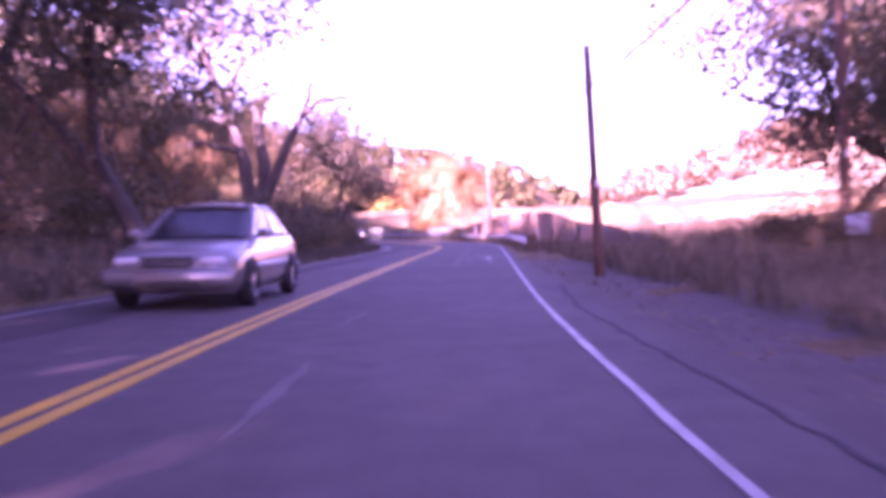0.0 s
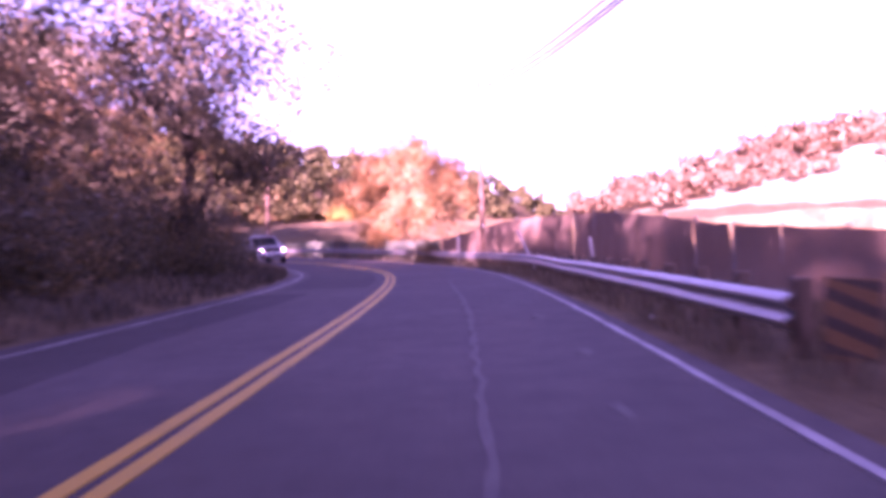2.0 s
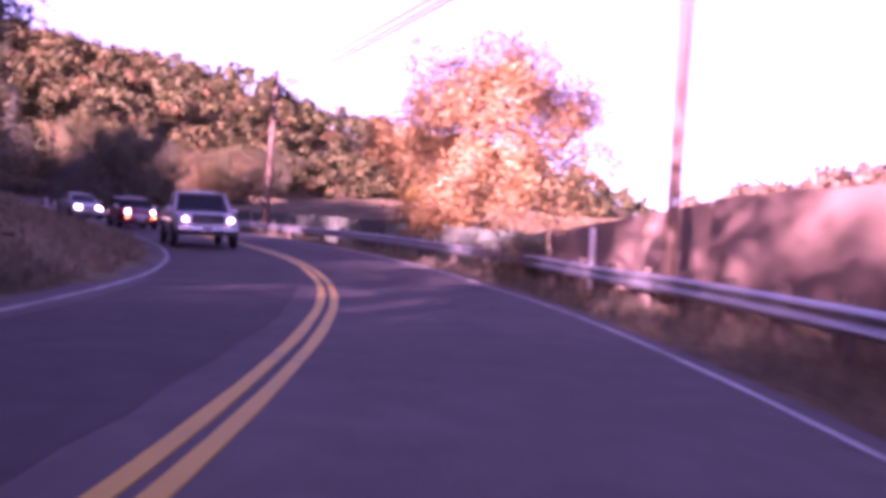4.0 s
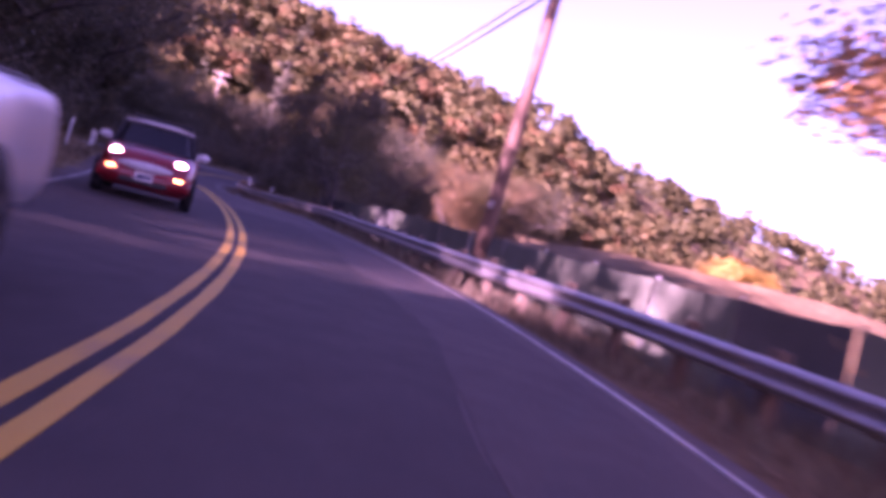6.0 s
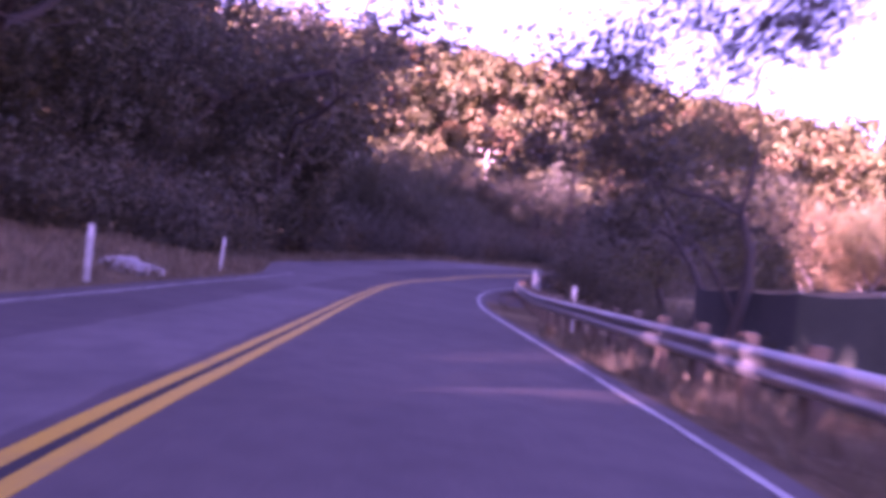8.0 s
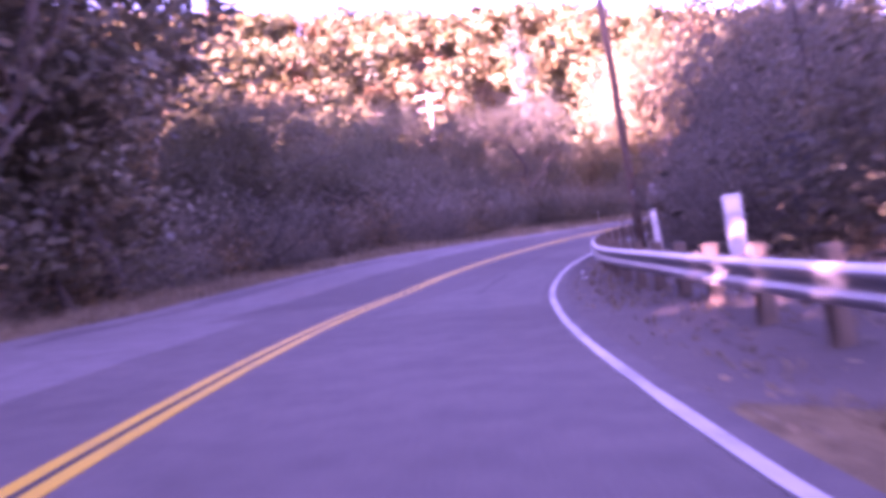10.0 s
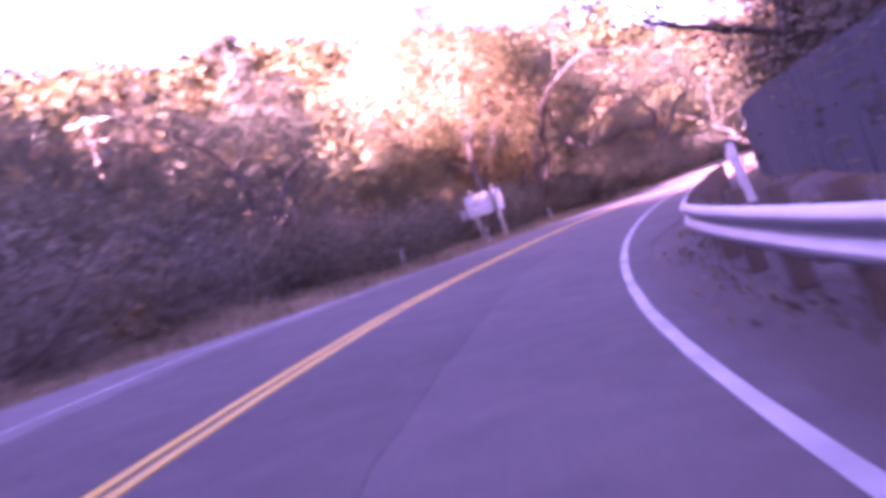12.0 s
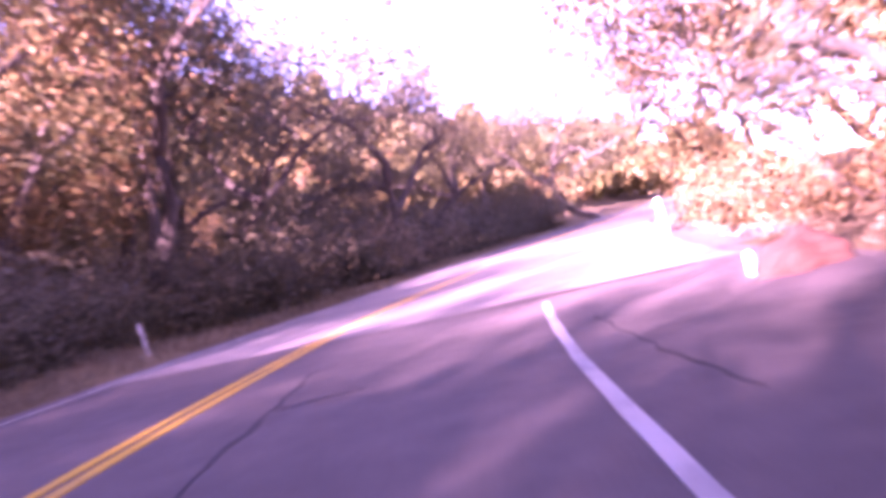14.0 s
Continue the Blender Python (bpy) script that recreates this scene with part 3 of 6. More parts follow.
def under_sun(ob, x, y, scale):
    """Keeps what stands on the line of a sun gap lower than its rays."""
    q, p = 0.951 * x - 0.309 * y, 0.309 * x + 0.951 * y
    for k, (q0, q1, p1, z1) in enumerate(SUN_GAPS):
        r = REACH[ob.name] * scale * (0.9, 0.7, 0.62, 0.3)[k]
        if q0 - r < q < q1 + r and p1 - 130 < p < p1 - (38 if k == 2 else 0):
            scale = min(scale, (z1 + (p1 - p) * 0.2217 - ground_z(x, y)) / HEIGHTS[ob.name])
    return scale


def stand(ob, s, o, scale=1.0, turn=0.0, sink=0.0, tall=1.0, first=False):
    """Places a thing on the ground at station s and offset o (the first time the thing itself, else a copy)."""
    p = on_ground(s, o)
    scale = under_sun(ob, p.x, p.y, scale)
    if scale < 0.2:
        return None
    m = Matrix.Translation((p.x, p.y, p.z - sink)) @ Matrix.Rotation(turn, 4, "Z") @ Matrix.Diagonal((scale, scale, scale * tall, 1))
    if ob.name not in TREE_TAGS:
        TREE_TAGS[ob.name] = True
        ob.matrix_basis = m
        return ob
    c = copy_thing(ob, Matrix.Identity(4))
    c.matrix_basis = m
    return c


def stand_xy(ob, x, y, scale=1.0, turn=0.0):
    scale = under_sun(ob, x, y, scale)
    if scale < 0.2:
        return None
    m = Matrix.Translation((x, y, ground_z(x, y))) @ Matrix.Rotation(turn, 4, "Z") @ Matrix.Scale(scale, 4)
    if ob.name not in TREE_TAGS:
        TREE_TAGS[ob.name] = True
        ob.matrix_basis = m
        return ob
    c = copy_thing(ob, Matrix.Identity(4))
    c.matrix_basis = m
    return c


rng0 = random.Random(11)
oak_a = make_tree("oak_tree", "dark evergreen oak with a dense shaded crown", 3, 11, 0.75, 12500, 0.105, 0.55, M_BARK, M_LEAF_DARK, 3, (0.1, 0), 0.30, 0.30, crown=(4.3, 6.6, 4.2))
oak_b = make_tree("oak_tree", "dark evergreen oak with a broad uneven crown", 8, 12, 0.85, 12500, 0.11, 0.58, M_BARK, M_LEAF_DARK, 3, (-0.15, 0.1), 0.26, 0.34, gnarl=0.3, crown=(4.7, 7.2, 4.6))
oak_c = make_tree("oak_tree", "olive-green oak with sunlit outer leaves", 21, 10, 0.8, 20000, 0.072, 0.45, M_BARK, M_LEAF_OLIVE, 3, (0.1, 0.1), 0.28, 0.26, crown=(4.0, 5.6, 4.2))
thin_oak = make_tree("oak_tree", "oak with thin foliage and dark limbs", 25, 10.5, 0.75, 6500, 0.095, 0.5, M_BARK, M_LEAF_OLIVE, 3, (-0.1, 0), 0.34, 0.24, gnarl=0.34)
round_willow = make_tree("willow_tree", "round-crowned dark willow hanging low over the bank", 28, 8.2, 0.8, 20000, 0.085, 0.42, M_BARK, M_LEAF_BRUSH, 3, (0.1, 0), 0.22, 0.22, droop=0.4, crown=(4.3, 4.8, 3.9))


def make_bare_oak():
    """An old oak forked near the ground into three dark, nearly leafless trunks."""
    rng = np.random.default_rng(5)
    verts, faces, tips = [], [], []

    def shoot(p, d, length, r, level):
        pts, rad = [p.copy()], [r]
        for i in range(4):
            d = (d + Vector(rng.normal(0, 0.3, 3).tolist()) + Vector((0, 0, 0.05))).normalized()
            p = p + d * length / 4
            pts.append(p.copy())
            rad.append(max(0.012, r * (1 - 0.17 * (i + 1))))
        tube(verts, faces, pts, rad, 5, cap=False)
        if level == 0:
            tips.extend(pts[1:])
            return
        for i in (2, 3, 4, 4):
            e = (d + Vector(rng.normal(0, 0.75, 3).tolist())).normalized()
            shoot(pts[i].copy(), e, length * rng.uniform(0.45, 0.75), rad[i] * 0.6, level - 1)

    for path, r0, r1 in ((((0, 0, -0.3), (-0.1, 0, 1.6), (-0.25, 0, 3.3), (-1.1, 0.3, 5.8), (-1.9, 0.5, 7.9), (-2.4, 0.6, 9.4)), 0.44, 0.11),
                         (((0.1, 0.1, 1.0), (0.5, 0.2, 2.6), (0.3, 0.4, 4.4), (0.25, 0.5, 5.6), (0.8, 0.5, 6.2)), 0.36, 0.15),
                         (((0.2, 0, 1.0), (1.0, -0.1, 2.6), (1.9, -0.2, 4.4), (2.6, -0.3, 5.6), (2.8, -0.3, 6.6)), 0.36, 0.08),
                         (((-1.0, 0.3, 5.6), (-0.7, 0.2, 6.9), (-0.2, 0.1, 7.8), (1.1, 0.1, 8.3)), 0.2, 0.05), (((-1.7, 0.5, 7.4), (-2.7, 0.5, 8.3), (-3.8, 0.4, 8.9)), 0.17, 0.05),
                         (((-0.8, 0.2, 5.0), (-2.2, -0.2, 5.5), (-3.4, -0.3, 6.6)), 0.16, 0.05), (((-1.9, 0.5, 7.9), (-1.3, 0.4, 8.9), (-1.0, 0.4, 10.0)), 0.13, 0.04),
                         (((-0.4, 0.1, 3.7), (-1.8, -0.5, 4.1), (-2.9, -0.8, 4.0)), 0.14, 0.04), (((2.5, -0.3, 5.3), (3.2, -0.5, 5.8), (4.4, -0.6, 5.8)), 0.15, 0.05)):
        pts = [Vector(p) for p in path]
        fine = []
        for a, b in zip(pts[:-1], pts[1:]):
            for q in range(3):
                fine.append(a.lerp(b, q / 3) + Vector(rng.normal(0, 0.05, 3).tolist()))
        fine.append(pts[-1])
        n = len(fine)
        rad = [r0 + (r1 - r0) * (i / (n - 1)) ** 0.7 for i in range(n)]
        tube(verts, faces, fine, rad, 9, cap=True)
        for i in range(n // 2, n):
            d = (fine[min(i + 1, n - 1)] - fine[i - 1]).normalized()
            if rng.random() < 0.55 or i == n - 1:
                shoot(fine[i].copy(), (d * 0.5 + Vector(rng.normal(0, 0.7, 3).tolist())).normalized(), rng.uniform(0.9, 2.0), rad[i] * 0.45, 1)
    tree = tagged(new("bare_oak"), "old forked oak, nearly leafless, with dark crooked limbs", "tree")
    HEIGHTS[tree.name], REACH[tree.name] = 10.0, 5.0
    part("trunk", mesh_from("trunk", verts, faces, M_BARK, True), tree)
    tip = np.array([tuple(p) for p in tips])
    c = tip[rng.integers(0, len(tip), 3400)] + rng.normal(size=(3400, 3)) * np.array([0.22, 0.22, 0.35]) - np.array([0, 0, 0.25])
    part("crown", quads_mesh("crown", leaf_quads(c, rng, 0.085, droop=0.7), M_LEAF_OLIVE), tree)
    return tree


bare_oak = make_bare_oak()
willow = make_tree("willow_tree", "willow with thin yellow-brown autumn foliage", 14, 10, 0.8, 15000, 0.08, 0.4, M_BARK, M_LEAF_TAN, 3, (0.1, 0), 0.25, 0.26, droop=0.5, crown=(3.8, 5.6, 4.0))
sycamore = make_tree("sycamore_tree", "large sycamore in orange autumn leaf behind the guardrail", 31, 12.0, 0.8, 52000, 0.12, 0.6, M_BARK_PALE, M_LEAF_AUTUMN, 3, (0, 0), 0.25, 0.28, low=0.14, crown=(6.2, 6.6, 5.4))
yellow_tree = make_tree("yellow_tree", "low bright yellow autumn tree below the hill", 41, 6.5, 0.9, 6000, 0.16, 0.5, M_BARK, M_LEAF_YELLOW, 3, (0, 0), 0.2, 0.18, crown=(4.0, 3.4, 2.8))
pine = make_tree("pine_tree", "open-crowned grey pine with thin needles", 52, 10, 0.5, 9500, 0.1, 0.45, M_BARK, M_NEEDLE, 3, (0.05, 0), 0.42, 0.24, up=0.5)
pale_tree = make_tree("yellow_leaved_tree", "young tree with pale yellow-brown leaves in full sun", 81, 9.5, 0.7, 13000, 0.09, 0.5, M_BARK, M_LEAF_TAN, 3, (0.1, 0), 0.3, 0.2, crown=(3.3, 4.8, 4.0))
# sparse-leaved oaks, most of them added out of view to cast shade
oak_d = make_tree("oak_tree", "tall dark evergreen oak, grove tree and added shade caster", 91, 12.5, 0.8, 4400, 0.21, 0.7, M_BARK, M_LEAF_DARK, 2, (0.1, 0), 0.28, 0.30, crown=(4.2, 7.6, 4.6))
oak_e = make_tree("oak_tree", "tall broad evergreen oak, grove tree and added shade caster", 92, 13.5, 0.85, 4400, 0.22, 0.7, M_BARK, M_LEAF_DARK, 2, (-0.1, 0.1), 0.26, 0.32, crown=(4.6, 8.2, 5.0))
oak_f = make_tree("oak_tree", "low-branching dark oak, grove tree and added shade caster", 93, 8.5, 0.9, 3600, 0.2, 0.65, M_BARK, M_LEAF_DARK, 2, (0.1, 0), 0.2, 0.22, crown=(3.9, 4.0, 4.0))


def make_tall_pine():
    """A dark pine: a bare-tipped stem with ragged clumps, narrow above and broad below."""
    rng = np.random.default_rng(57)
    verts, faces = [], []
    H = 17.6
    tube(verts, faces, [Vector((0.1 * math.sin(k), 0.1 * math.cos(2 * k), -0.3 + (H - 0.3) * k / 8)) for k in range(9)], [0.3 - 0.032 * k for k in range(9)], 8)
    mids, size = [], []
    for k in range(64):
        t = rng.uniform(0.12, 1.0) ** 0.9
        rad = (3.9 if t < 0.62 else 1.7) * (1.15 - 0.6 * t) * rng.uniform(0.25, 1.0)
        az = rng.uniform(0, 2 * math.pi)
        p = Vector((math.cos(az) * rad, math.sin(az) * rad, H * t - 0.6))
        mids.append(tuple(p))
        size.append(rng.uniform(0.55, 1.0) * (1.1 - 0.35 * t))
        tube(verts, faces, [Vector((0, 0, H * t - 1.0)), p], [0.06, 0.02], 4, cap=False)
    mids, size = np.array(mids), np.array(size)
    pick = rng.integers(0, 64, 15000)
    d = unit(rng.normal(size=(15000, 3)))
    c = mids[pick] + d * (size[pick] * rng.uniform(0.4, 1.1, 15000))[:, None] * np.array([1.2, 1.2, 0.6])
    tree = tagged(new("pine_tree"), "tall dark pine standing above the roadside brush", "tree")
    HEIGHTS[tree.name], REACH[tree.name] = H, 3.5
    part("trunk", mesh_from("trunk", verts, faces, M_BARK, True), tree)
    out = d * 0.6 + unit(c - np.array([0, 0, 8.0])) * 0.5 + rng.normal(0, 0.25, d.shape)
    part("crown", foliage_mesh("crown", leaf_quads(c, rng, 0.13), out, M_NEEDLE), tree)
    return tree


tall_pine = make_tall_pine()
sunlit_tree = make_tree("alder_tree", "tall leafy alder with olive-brown leaves in the sun", 98, 14.5, 0.75, 24000, 0.1, 0.5, M_BARK, M_LEAF_OLIVE, 3, (0.15, 0), 0.26, 0.24, droop=0.3, crown=(4.9, 8.6, 5.6))
brush_a = make_shrub("brush", "dense dark roadside brush in shade", 61, 3.0, 3.2, 3500, 0.088, M_LEAF_BRUSH, M_BARK)
brush_b = make_shrub("brush", "tangled brown-olive roadside brush", 62, 2.4, 3.0, 3300, 0.082, M_LEAF_TAN, M_BARK)
brush_c = make_shrub("brush", "evergreen shrub with small dark leaves", 63, 3.4, 3.4, 3500, 0.088, M_LEAF_DARK, M_BARK)
brush_g = make_shrub("brush", "dense roadside brush in shade outside the bend, leaf colour paled for haze", 65, 3.1, 3.2, 6200, 0.058, M_LEAF_HAZY, M_BARK)
brush_h = make_shrub("brush", "dense olive-brown brush outside the bend", 66, 3.0, 3.3, 6200, 0.058, M_LEAF_HAZY, M_BARK)
brush_e = make_shrub("brush", "fine-leaved hedge brush behind the guardrail", 64, 3.2, 2.6, 8000, 0.042, M_LEAF_HAZY, M_BARK)

# left of the road: the shaded grove at the start of the walk
big_oak = make_tree("oak_tree", "big evergreen oak with boughs over the road", 96, 12.5, 0.85, 17000, 0.1, 0.5, M_BARK, M_LEAF_DARK, 3, (0.05, 0), 0.3, 0.34, low=0.3, crown=(5.8, 7.8, 3.9))
stand(big_oak, 26.0, 6.0, 1.0, 0.6)
for ob, s, o, sc, tu in (
        (oak_a, 9, 9, 1.05, 0.3), (oak_b, 17, 11, 1.1, 2.0), (oak_a, 23, 8.5, 1.15, 4.0), (thin_oak, 30, 11, 1.0, 1.0), (oak_e, 1, 8.0, 1.15, 5.0),
        # trees at negative stations are unseen, added to shade road and fence
        (oak_d, -10, 8, 1.35, 3.0), (oak_e, -20, 8.5, 1.3, 1.0), (oak_d, -32, 9, 1.35, 0.2), (oak_e, -5, 14, 1.1, 2.2), (oak_d, -22, 16, 1.25, 4.4),
        (oak_d, -42, 8, 1.15, 3.1), (oak_e, -50, 14, 1.1, 0.7), (oak_d, 10, 18, 1.15, 1.7), (oak_a, 20, 20, 1.0, 5.2), (oak_e, -36, 20, 1.25, 2.9),
        (bare_oak, 52.5, 9.4, 1.2, 0.0), (willow, 59, 14.5, 0.6, 0.5), (round_willow, 66, 6.9, 1.12, 2.5), (willow, 73, 11, 0.8, 3.3),
        (willow, 47, 17, 0.6, 4.1), (thin_oak, 41.5, 12.5, 1.15, 5.0), (willow, 71, 17.5, 0.75, 0.9), (willow, 56, 19, 0.7, 1.1),
        (oak_c, 79, 17, 0.9, 2.2)):
    stand(ob, s, o, sc, tu)
for i, s in enumerate(np.arange(-30, 84, 3.4)):
    stand((brush_a, brush_b, brush_c)[i % 3], s, 7.4 + rng0.uniform(-0.7, 1.2) + (1.6 if s < 34 else 0), rng0.uniform(0.65, 1.0), rng0.uniform(0, 6))
for i, s in enumerate(np.arange(36, 78, 2.6)):
    stand((brush_b, brush_a)[i % 2], s, 6.6 + rng0.uniform(-0.5, 0.7), rng0.uniform(0.5, 0.75), rng0.uniform(0, 6))
# left of the long left bend: bank with brush, then the dark wooded slope
for i, s in enumerate(np.arange(84, 140, 3.2)):
    stand((brush_a, brush_b, brush_c)[i % 3], s, 8.5 + rng0.uniform(-0.5, 2.0), rng0.uniform(0.5, 0.9), rng0.uniform(0, 6))
for i in range(30):
    s, o = 118 + 62 * (i % 10) / 10 + rng0.uniform(-2, 2), 12 + 7 * (i // 10) + rng0.uniform(-2, 2)
    stand((oak_a, oak_b, oak_a, oak_c)[i % 4] if i < 10 else (oak_d, oak_e)[i % 2], s, o, rng0.uniform(1.0, 1.2), rng0.uniform(0, 6))
for i, s in enumerate(np.arange(138, 172, 2.5)):
    stand((brush_a, brush_c)[i % 2], s, 8.4 + rng0.uniform(-0.6, 1.5), rng0.uniform(0.7, 1.0), rng0.uniform(0, 6))
# outside of the right bend: brush belt with woods behind
for i, s in enumerate(np.arange(166, 262, 2.2)):
    o = edge_left(s) + 4.7 + rng0.uniform(-0.4, 1.0)
    low = 0.8 if s > 226 else 1.0
    stand((brush_g, brush_h, brush_b, brush_g)[i % 4], s, o, rng0.uniform(0.85, 1.25) * low, rng0.uniform(0, 6))
    if i % 2:
        stand((brush_h, brush_g)[i // 2 % 2], s, o + 3.2, rng0.uniform(1.2, 1.6) * low ** 2, rng0.uniform(0, 6))
for i, s in enumerate(np.arange(222, 268, 2.4)):
    stand((brush_a, brush_c)[i % 2], s, edge_left(s) + 3.0 + rng0.uniform(0, 1.0), rng0.uniform(0.7, 0.95), rng0.uniform(0, 6))
for i in range(34):
    s, o = 176 + 110 * (i % 17) / 17 + rng0.uniform(-2, 2), 14 + 8 * (i // 17) + rng0.uniform(-2, 2)
    if i in (1, 3, 5, 8, 18, 20, 22, 25) or (204 < s < 238 and i % 2):
        continue
    stand((oak_c, oak_a, willow, oak_b, oak_c)[i % 5], s, o, rng0.uniform(0.5, 0.65) if s > 232 else (rng0.uniform(0.85, 1.1) if s > 190 else rng0.uniform(0.75, 0.95)), rng0.uniform(0, 6))
for ob, s, o, sc, tu in ((sunlit_tree, 245.5, 8.4, 1.0, 1.0), (willow, 249, 10.5, 1.3, 2.0), (oak_c, 253, 9.5, 1.3, 5.0), (oak_c, 241.5, 9.5, 0.5, 2.0), (oak_a, 259, 9, 1.0, 0.4), (oak_b, 268, 8.5, 0.9, 3.0),
                         (oak_a, 278, 9, 0.9, 1.4), (oak_c, 290, 8, 1.0, 2.4), (oak_b, 300, 4, 1.1, 5.0), (pine, 238, 17, 1.0, 0.2)):
    stand(ob, s, o, sc, tu)
# added grove inside the bends, kept out of view, which shades the road
for k, (s, o) in enumerate([(s, o) for o in (12, 18, 24, 30) for s in range(96, 137, 6)] + [(s, o) for o in (23, 29) for s in range(22, 60 if o < 25 else 66, 6)]):
    s, o = s + rng0.uniform(-1.5, 1.5), o + rng0.uniform(-1.5, 1.5)
    x, y = plan(s, o)
    if s > 95:
        if math.atan2(-(x + 0.74), y - 74.2) < radians(32) or math.atan2(-(x + 3.9), y - 89.8) < radians(34.5):
            continue
        if y > 100 and x > -11.5 - 0.767 * (y - 104.6):
            continue
    stand_xy((oak_d, oak_f, oak_e)[k % 3], x, y, rng0.uniform(0.85, 1.05), rng0.uniform(0, 6))
# unseen low oaks about the start, added against stray sun
for s, o in ((-5, 7.5), (-15, 7.0), (-26, 8), (-38, 8), (-48, 8), (-20, 12), (-33, 13), (4, 8.2)):
    stand(oak_f, s, o, 1.1, s)
# tall oaks added outside the view to shade the forked oak
for s, o, sc in ((10, 15, 1.4), (17, 18, 1.45), (24, 22, 1.45), (31, 26, 1.4), (6, 23, 1.4), (15, 27, 1.4), (25, 31, 1.4), (-6, 20, 1.4), (-2, 30, 1.4)):
    stand((oak_d, oak_e)[s % 2], s, o, sc, s)
# further unseen oaks, added to shade the left bend
for i in range(6):
    for j in range(8):
        x, y = -28 - 7 * i + rng0.uniform(-1.6, 1.6), 55 + 7 * j + rng0.uniform(-1.6, 1.6)
        if math.atan2(0.58 - x, y - 16.85) < radians(25) or math.atan2(-0.74 - x, y - 74.2) < radians(34) or math.atan2(-3.9 - x, y - 89.8) < radians(38):
            continue
        stand_xy((oak_d, oak_f, oak_e)[(i + 2 * j) % 3], x, y, rng0.uniform(0.95, 1.15), rng0.uniform(0, 6))
# oaks added mostly beyond the view to shade the right bend
for i in range(11):
    for j in range(9):
        x, y = -36 - 6.5 * i + rng0.uniform(-1.6, 1.6), 122 + 6.5 * j + rng0.uniform(-1.6, 1.6)
        if station([x], [y])[1][0] < 13.5 or y > 154 + 0.73 * (-45.4 - x) or x > -25 - 0.93 * (y - 124.5):
            continue
        stand_xy((oak_d, oak_f, oak_e)[(i + 2 * j) % 3] if y < 142 or x > -58 else (oak_d, oak_e)[(i + j) % 2], x, y, rng0.uniform(0.85, 1.1) * (1.5 if y > 142 and x < -58 and station([x], [y])[1][0] > 16.5 else 1.0), rng0.uniform(0, 6))
# oaks added sunward of these road points to block the rays
for s, o in ((172, -4), (175, -2), (178, -1), (181, -3), (184, -5), (178, -5.5), (187, -4)):
    for d, ob in ((26, oak_f), (40, oak_d)):
        x, y = plan(s, o)
        stand_xy(ob, x - 0.309 * d + rng0.uniform(-1, 1), y - 0.951 * d + rng0.uniform(-1, 1), rng0.uniform(0.9, 1.1), s)
for ob, s, o, sc in ((oak_a, 247, 15, 0.8), (oak_b, 254, 13, 1.1), (oak_a, 260, 13, 1.1), (oak_a, 163, 12.5, 0.95), (oak_b, 171, 13.0, 0.8), (oak_a, 178, 14.5, 0.62), (oak_b, 186, 15, 0.6),
                     (oak_f, 177, 9.8, 0.8), (oak_f, 182, 10.4, 0.95), (oak_f, 187, 10.2, 0.85)):
    stand(ob, s, o, sc, s)
# right of the road
for ob, s, o, sc, tu in ((round_willow, 28.5, -15.2, 1.55, 0.5), (oak_b, 23, -17.5, 0.9, 2.5), (oak_a, 31, -16.5, 0.9, 4.0), (oak_a, 31, -13.2, 0.62, 1.0), (oak_a, 5, -13, 1.0, 1.5), (oak_b, -12, -10, 1.1, 1.5), (oak_a, -30, -10, 1.2, 3.5)):
    stand(ob, s, o, sc, tu)
for i, s in enumerate(np.arange(2, 40, 3.4)):
    stand(brush_b, s, -8.6 - rng0.uniform(0, 2.4), rng0.uniform(0.35, 0.6), rng0.uniform(0, 6))
stand(sycamore, 105.5, -10.6, 0.76, 0.3, 0.0, 1.06)
stand(oak_a, 20.5, -12.9, 0.85, 2.0, 2.0)
stand(oak_c, 25.5, -12.6, 0.72, 4.0, 1.5)
stand(brush_b, 91.5, -5.6, 0.5, 1.0)
stand(brush_b, 93.0, -6.2, 0.55, 4.0)
stand_xy(yellow_tree, -17.0, 235.5, 0.95, 1.0)
stand_xy(yellow_tree, -13.2, 237.5, 0.8, 3.0)
for ob, s, o, sc, tu in ((pine, 146.4, -6.8, 0.7, 4.2), (thin_oak, 156, -8.6, 0.68, 3.3), (thin_oak, 163, -9.5, 0.75, 1.4),
                         (thin_oak, 180, -10.5, 0.95, 0.6), (thin_oak, 187, -10.5, 0.9, 2.6), (oak_a, 193, -11, 0.58, 4.6), (oak_b, 200, -10.6, 0.6, 1.6), (oak_a, 206, -10.8, 0.62, 2.0), (oak_c, 211, -10.4, 0.7, 2.0), (oak_b, 216, -10.6, 0.85, 3.0), (oak_a, 222, -10.6, 0.9, 5.0), (oak_c, 228.5, -12.5, 1.0, 1.0),
                         (oak_c, 247, -16, 0.95, 0.6), (pale_tree, 249, -10.0, 1.0, 1.6), (pale_tree, 256, -9, 0.9, 3.6), (willow, 266, -8, 0.9, 5.6), (pale_tree, 253, -14, 1.1, 5), (pale_tree, 246, -11.5, 1.05, 2.2), (willow, 258, -15, 1.1, 2.0), (oak_c, 268, -14, 1.1, 3.0)):
    stand(ob, s, o, sc, tu)
for i, s in enumerate(np.arange(139, 178, 2.1)):
    stand((brush_a, brush_c)[i % 2], s, -7.8 - rng0.uniform(0, 1.2), rng0.uniform(0.75, 1.1) * (0.42 if s < 165 else 0.9), rng0.uniform(0, 6))

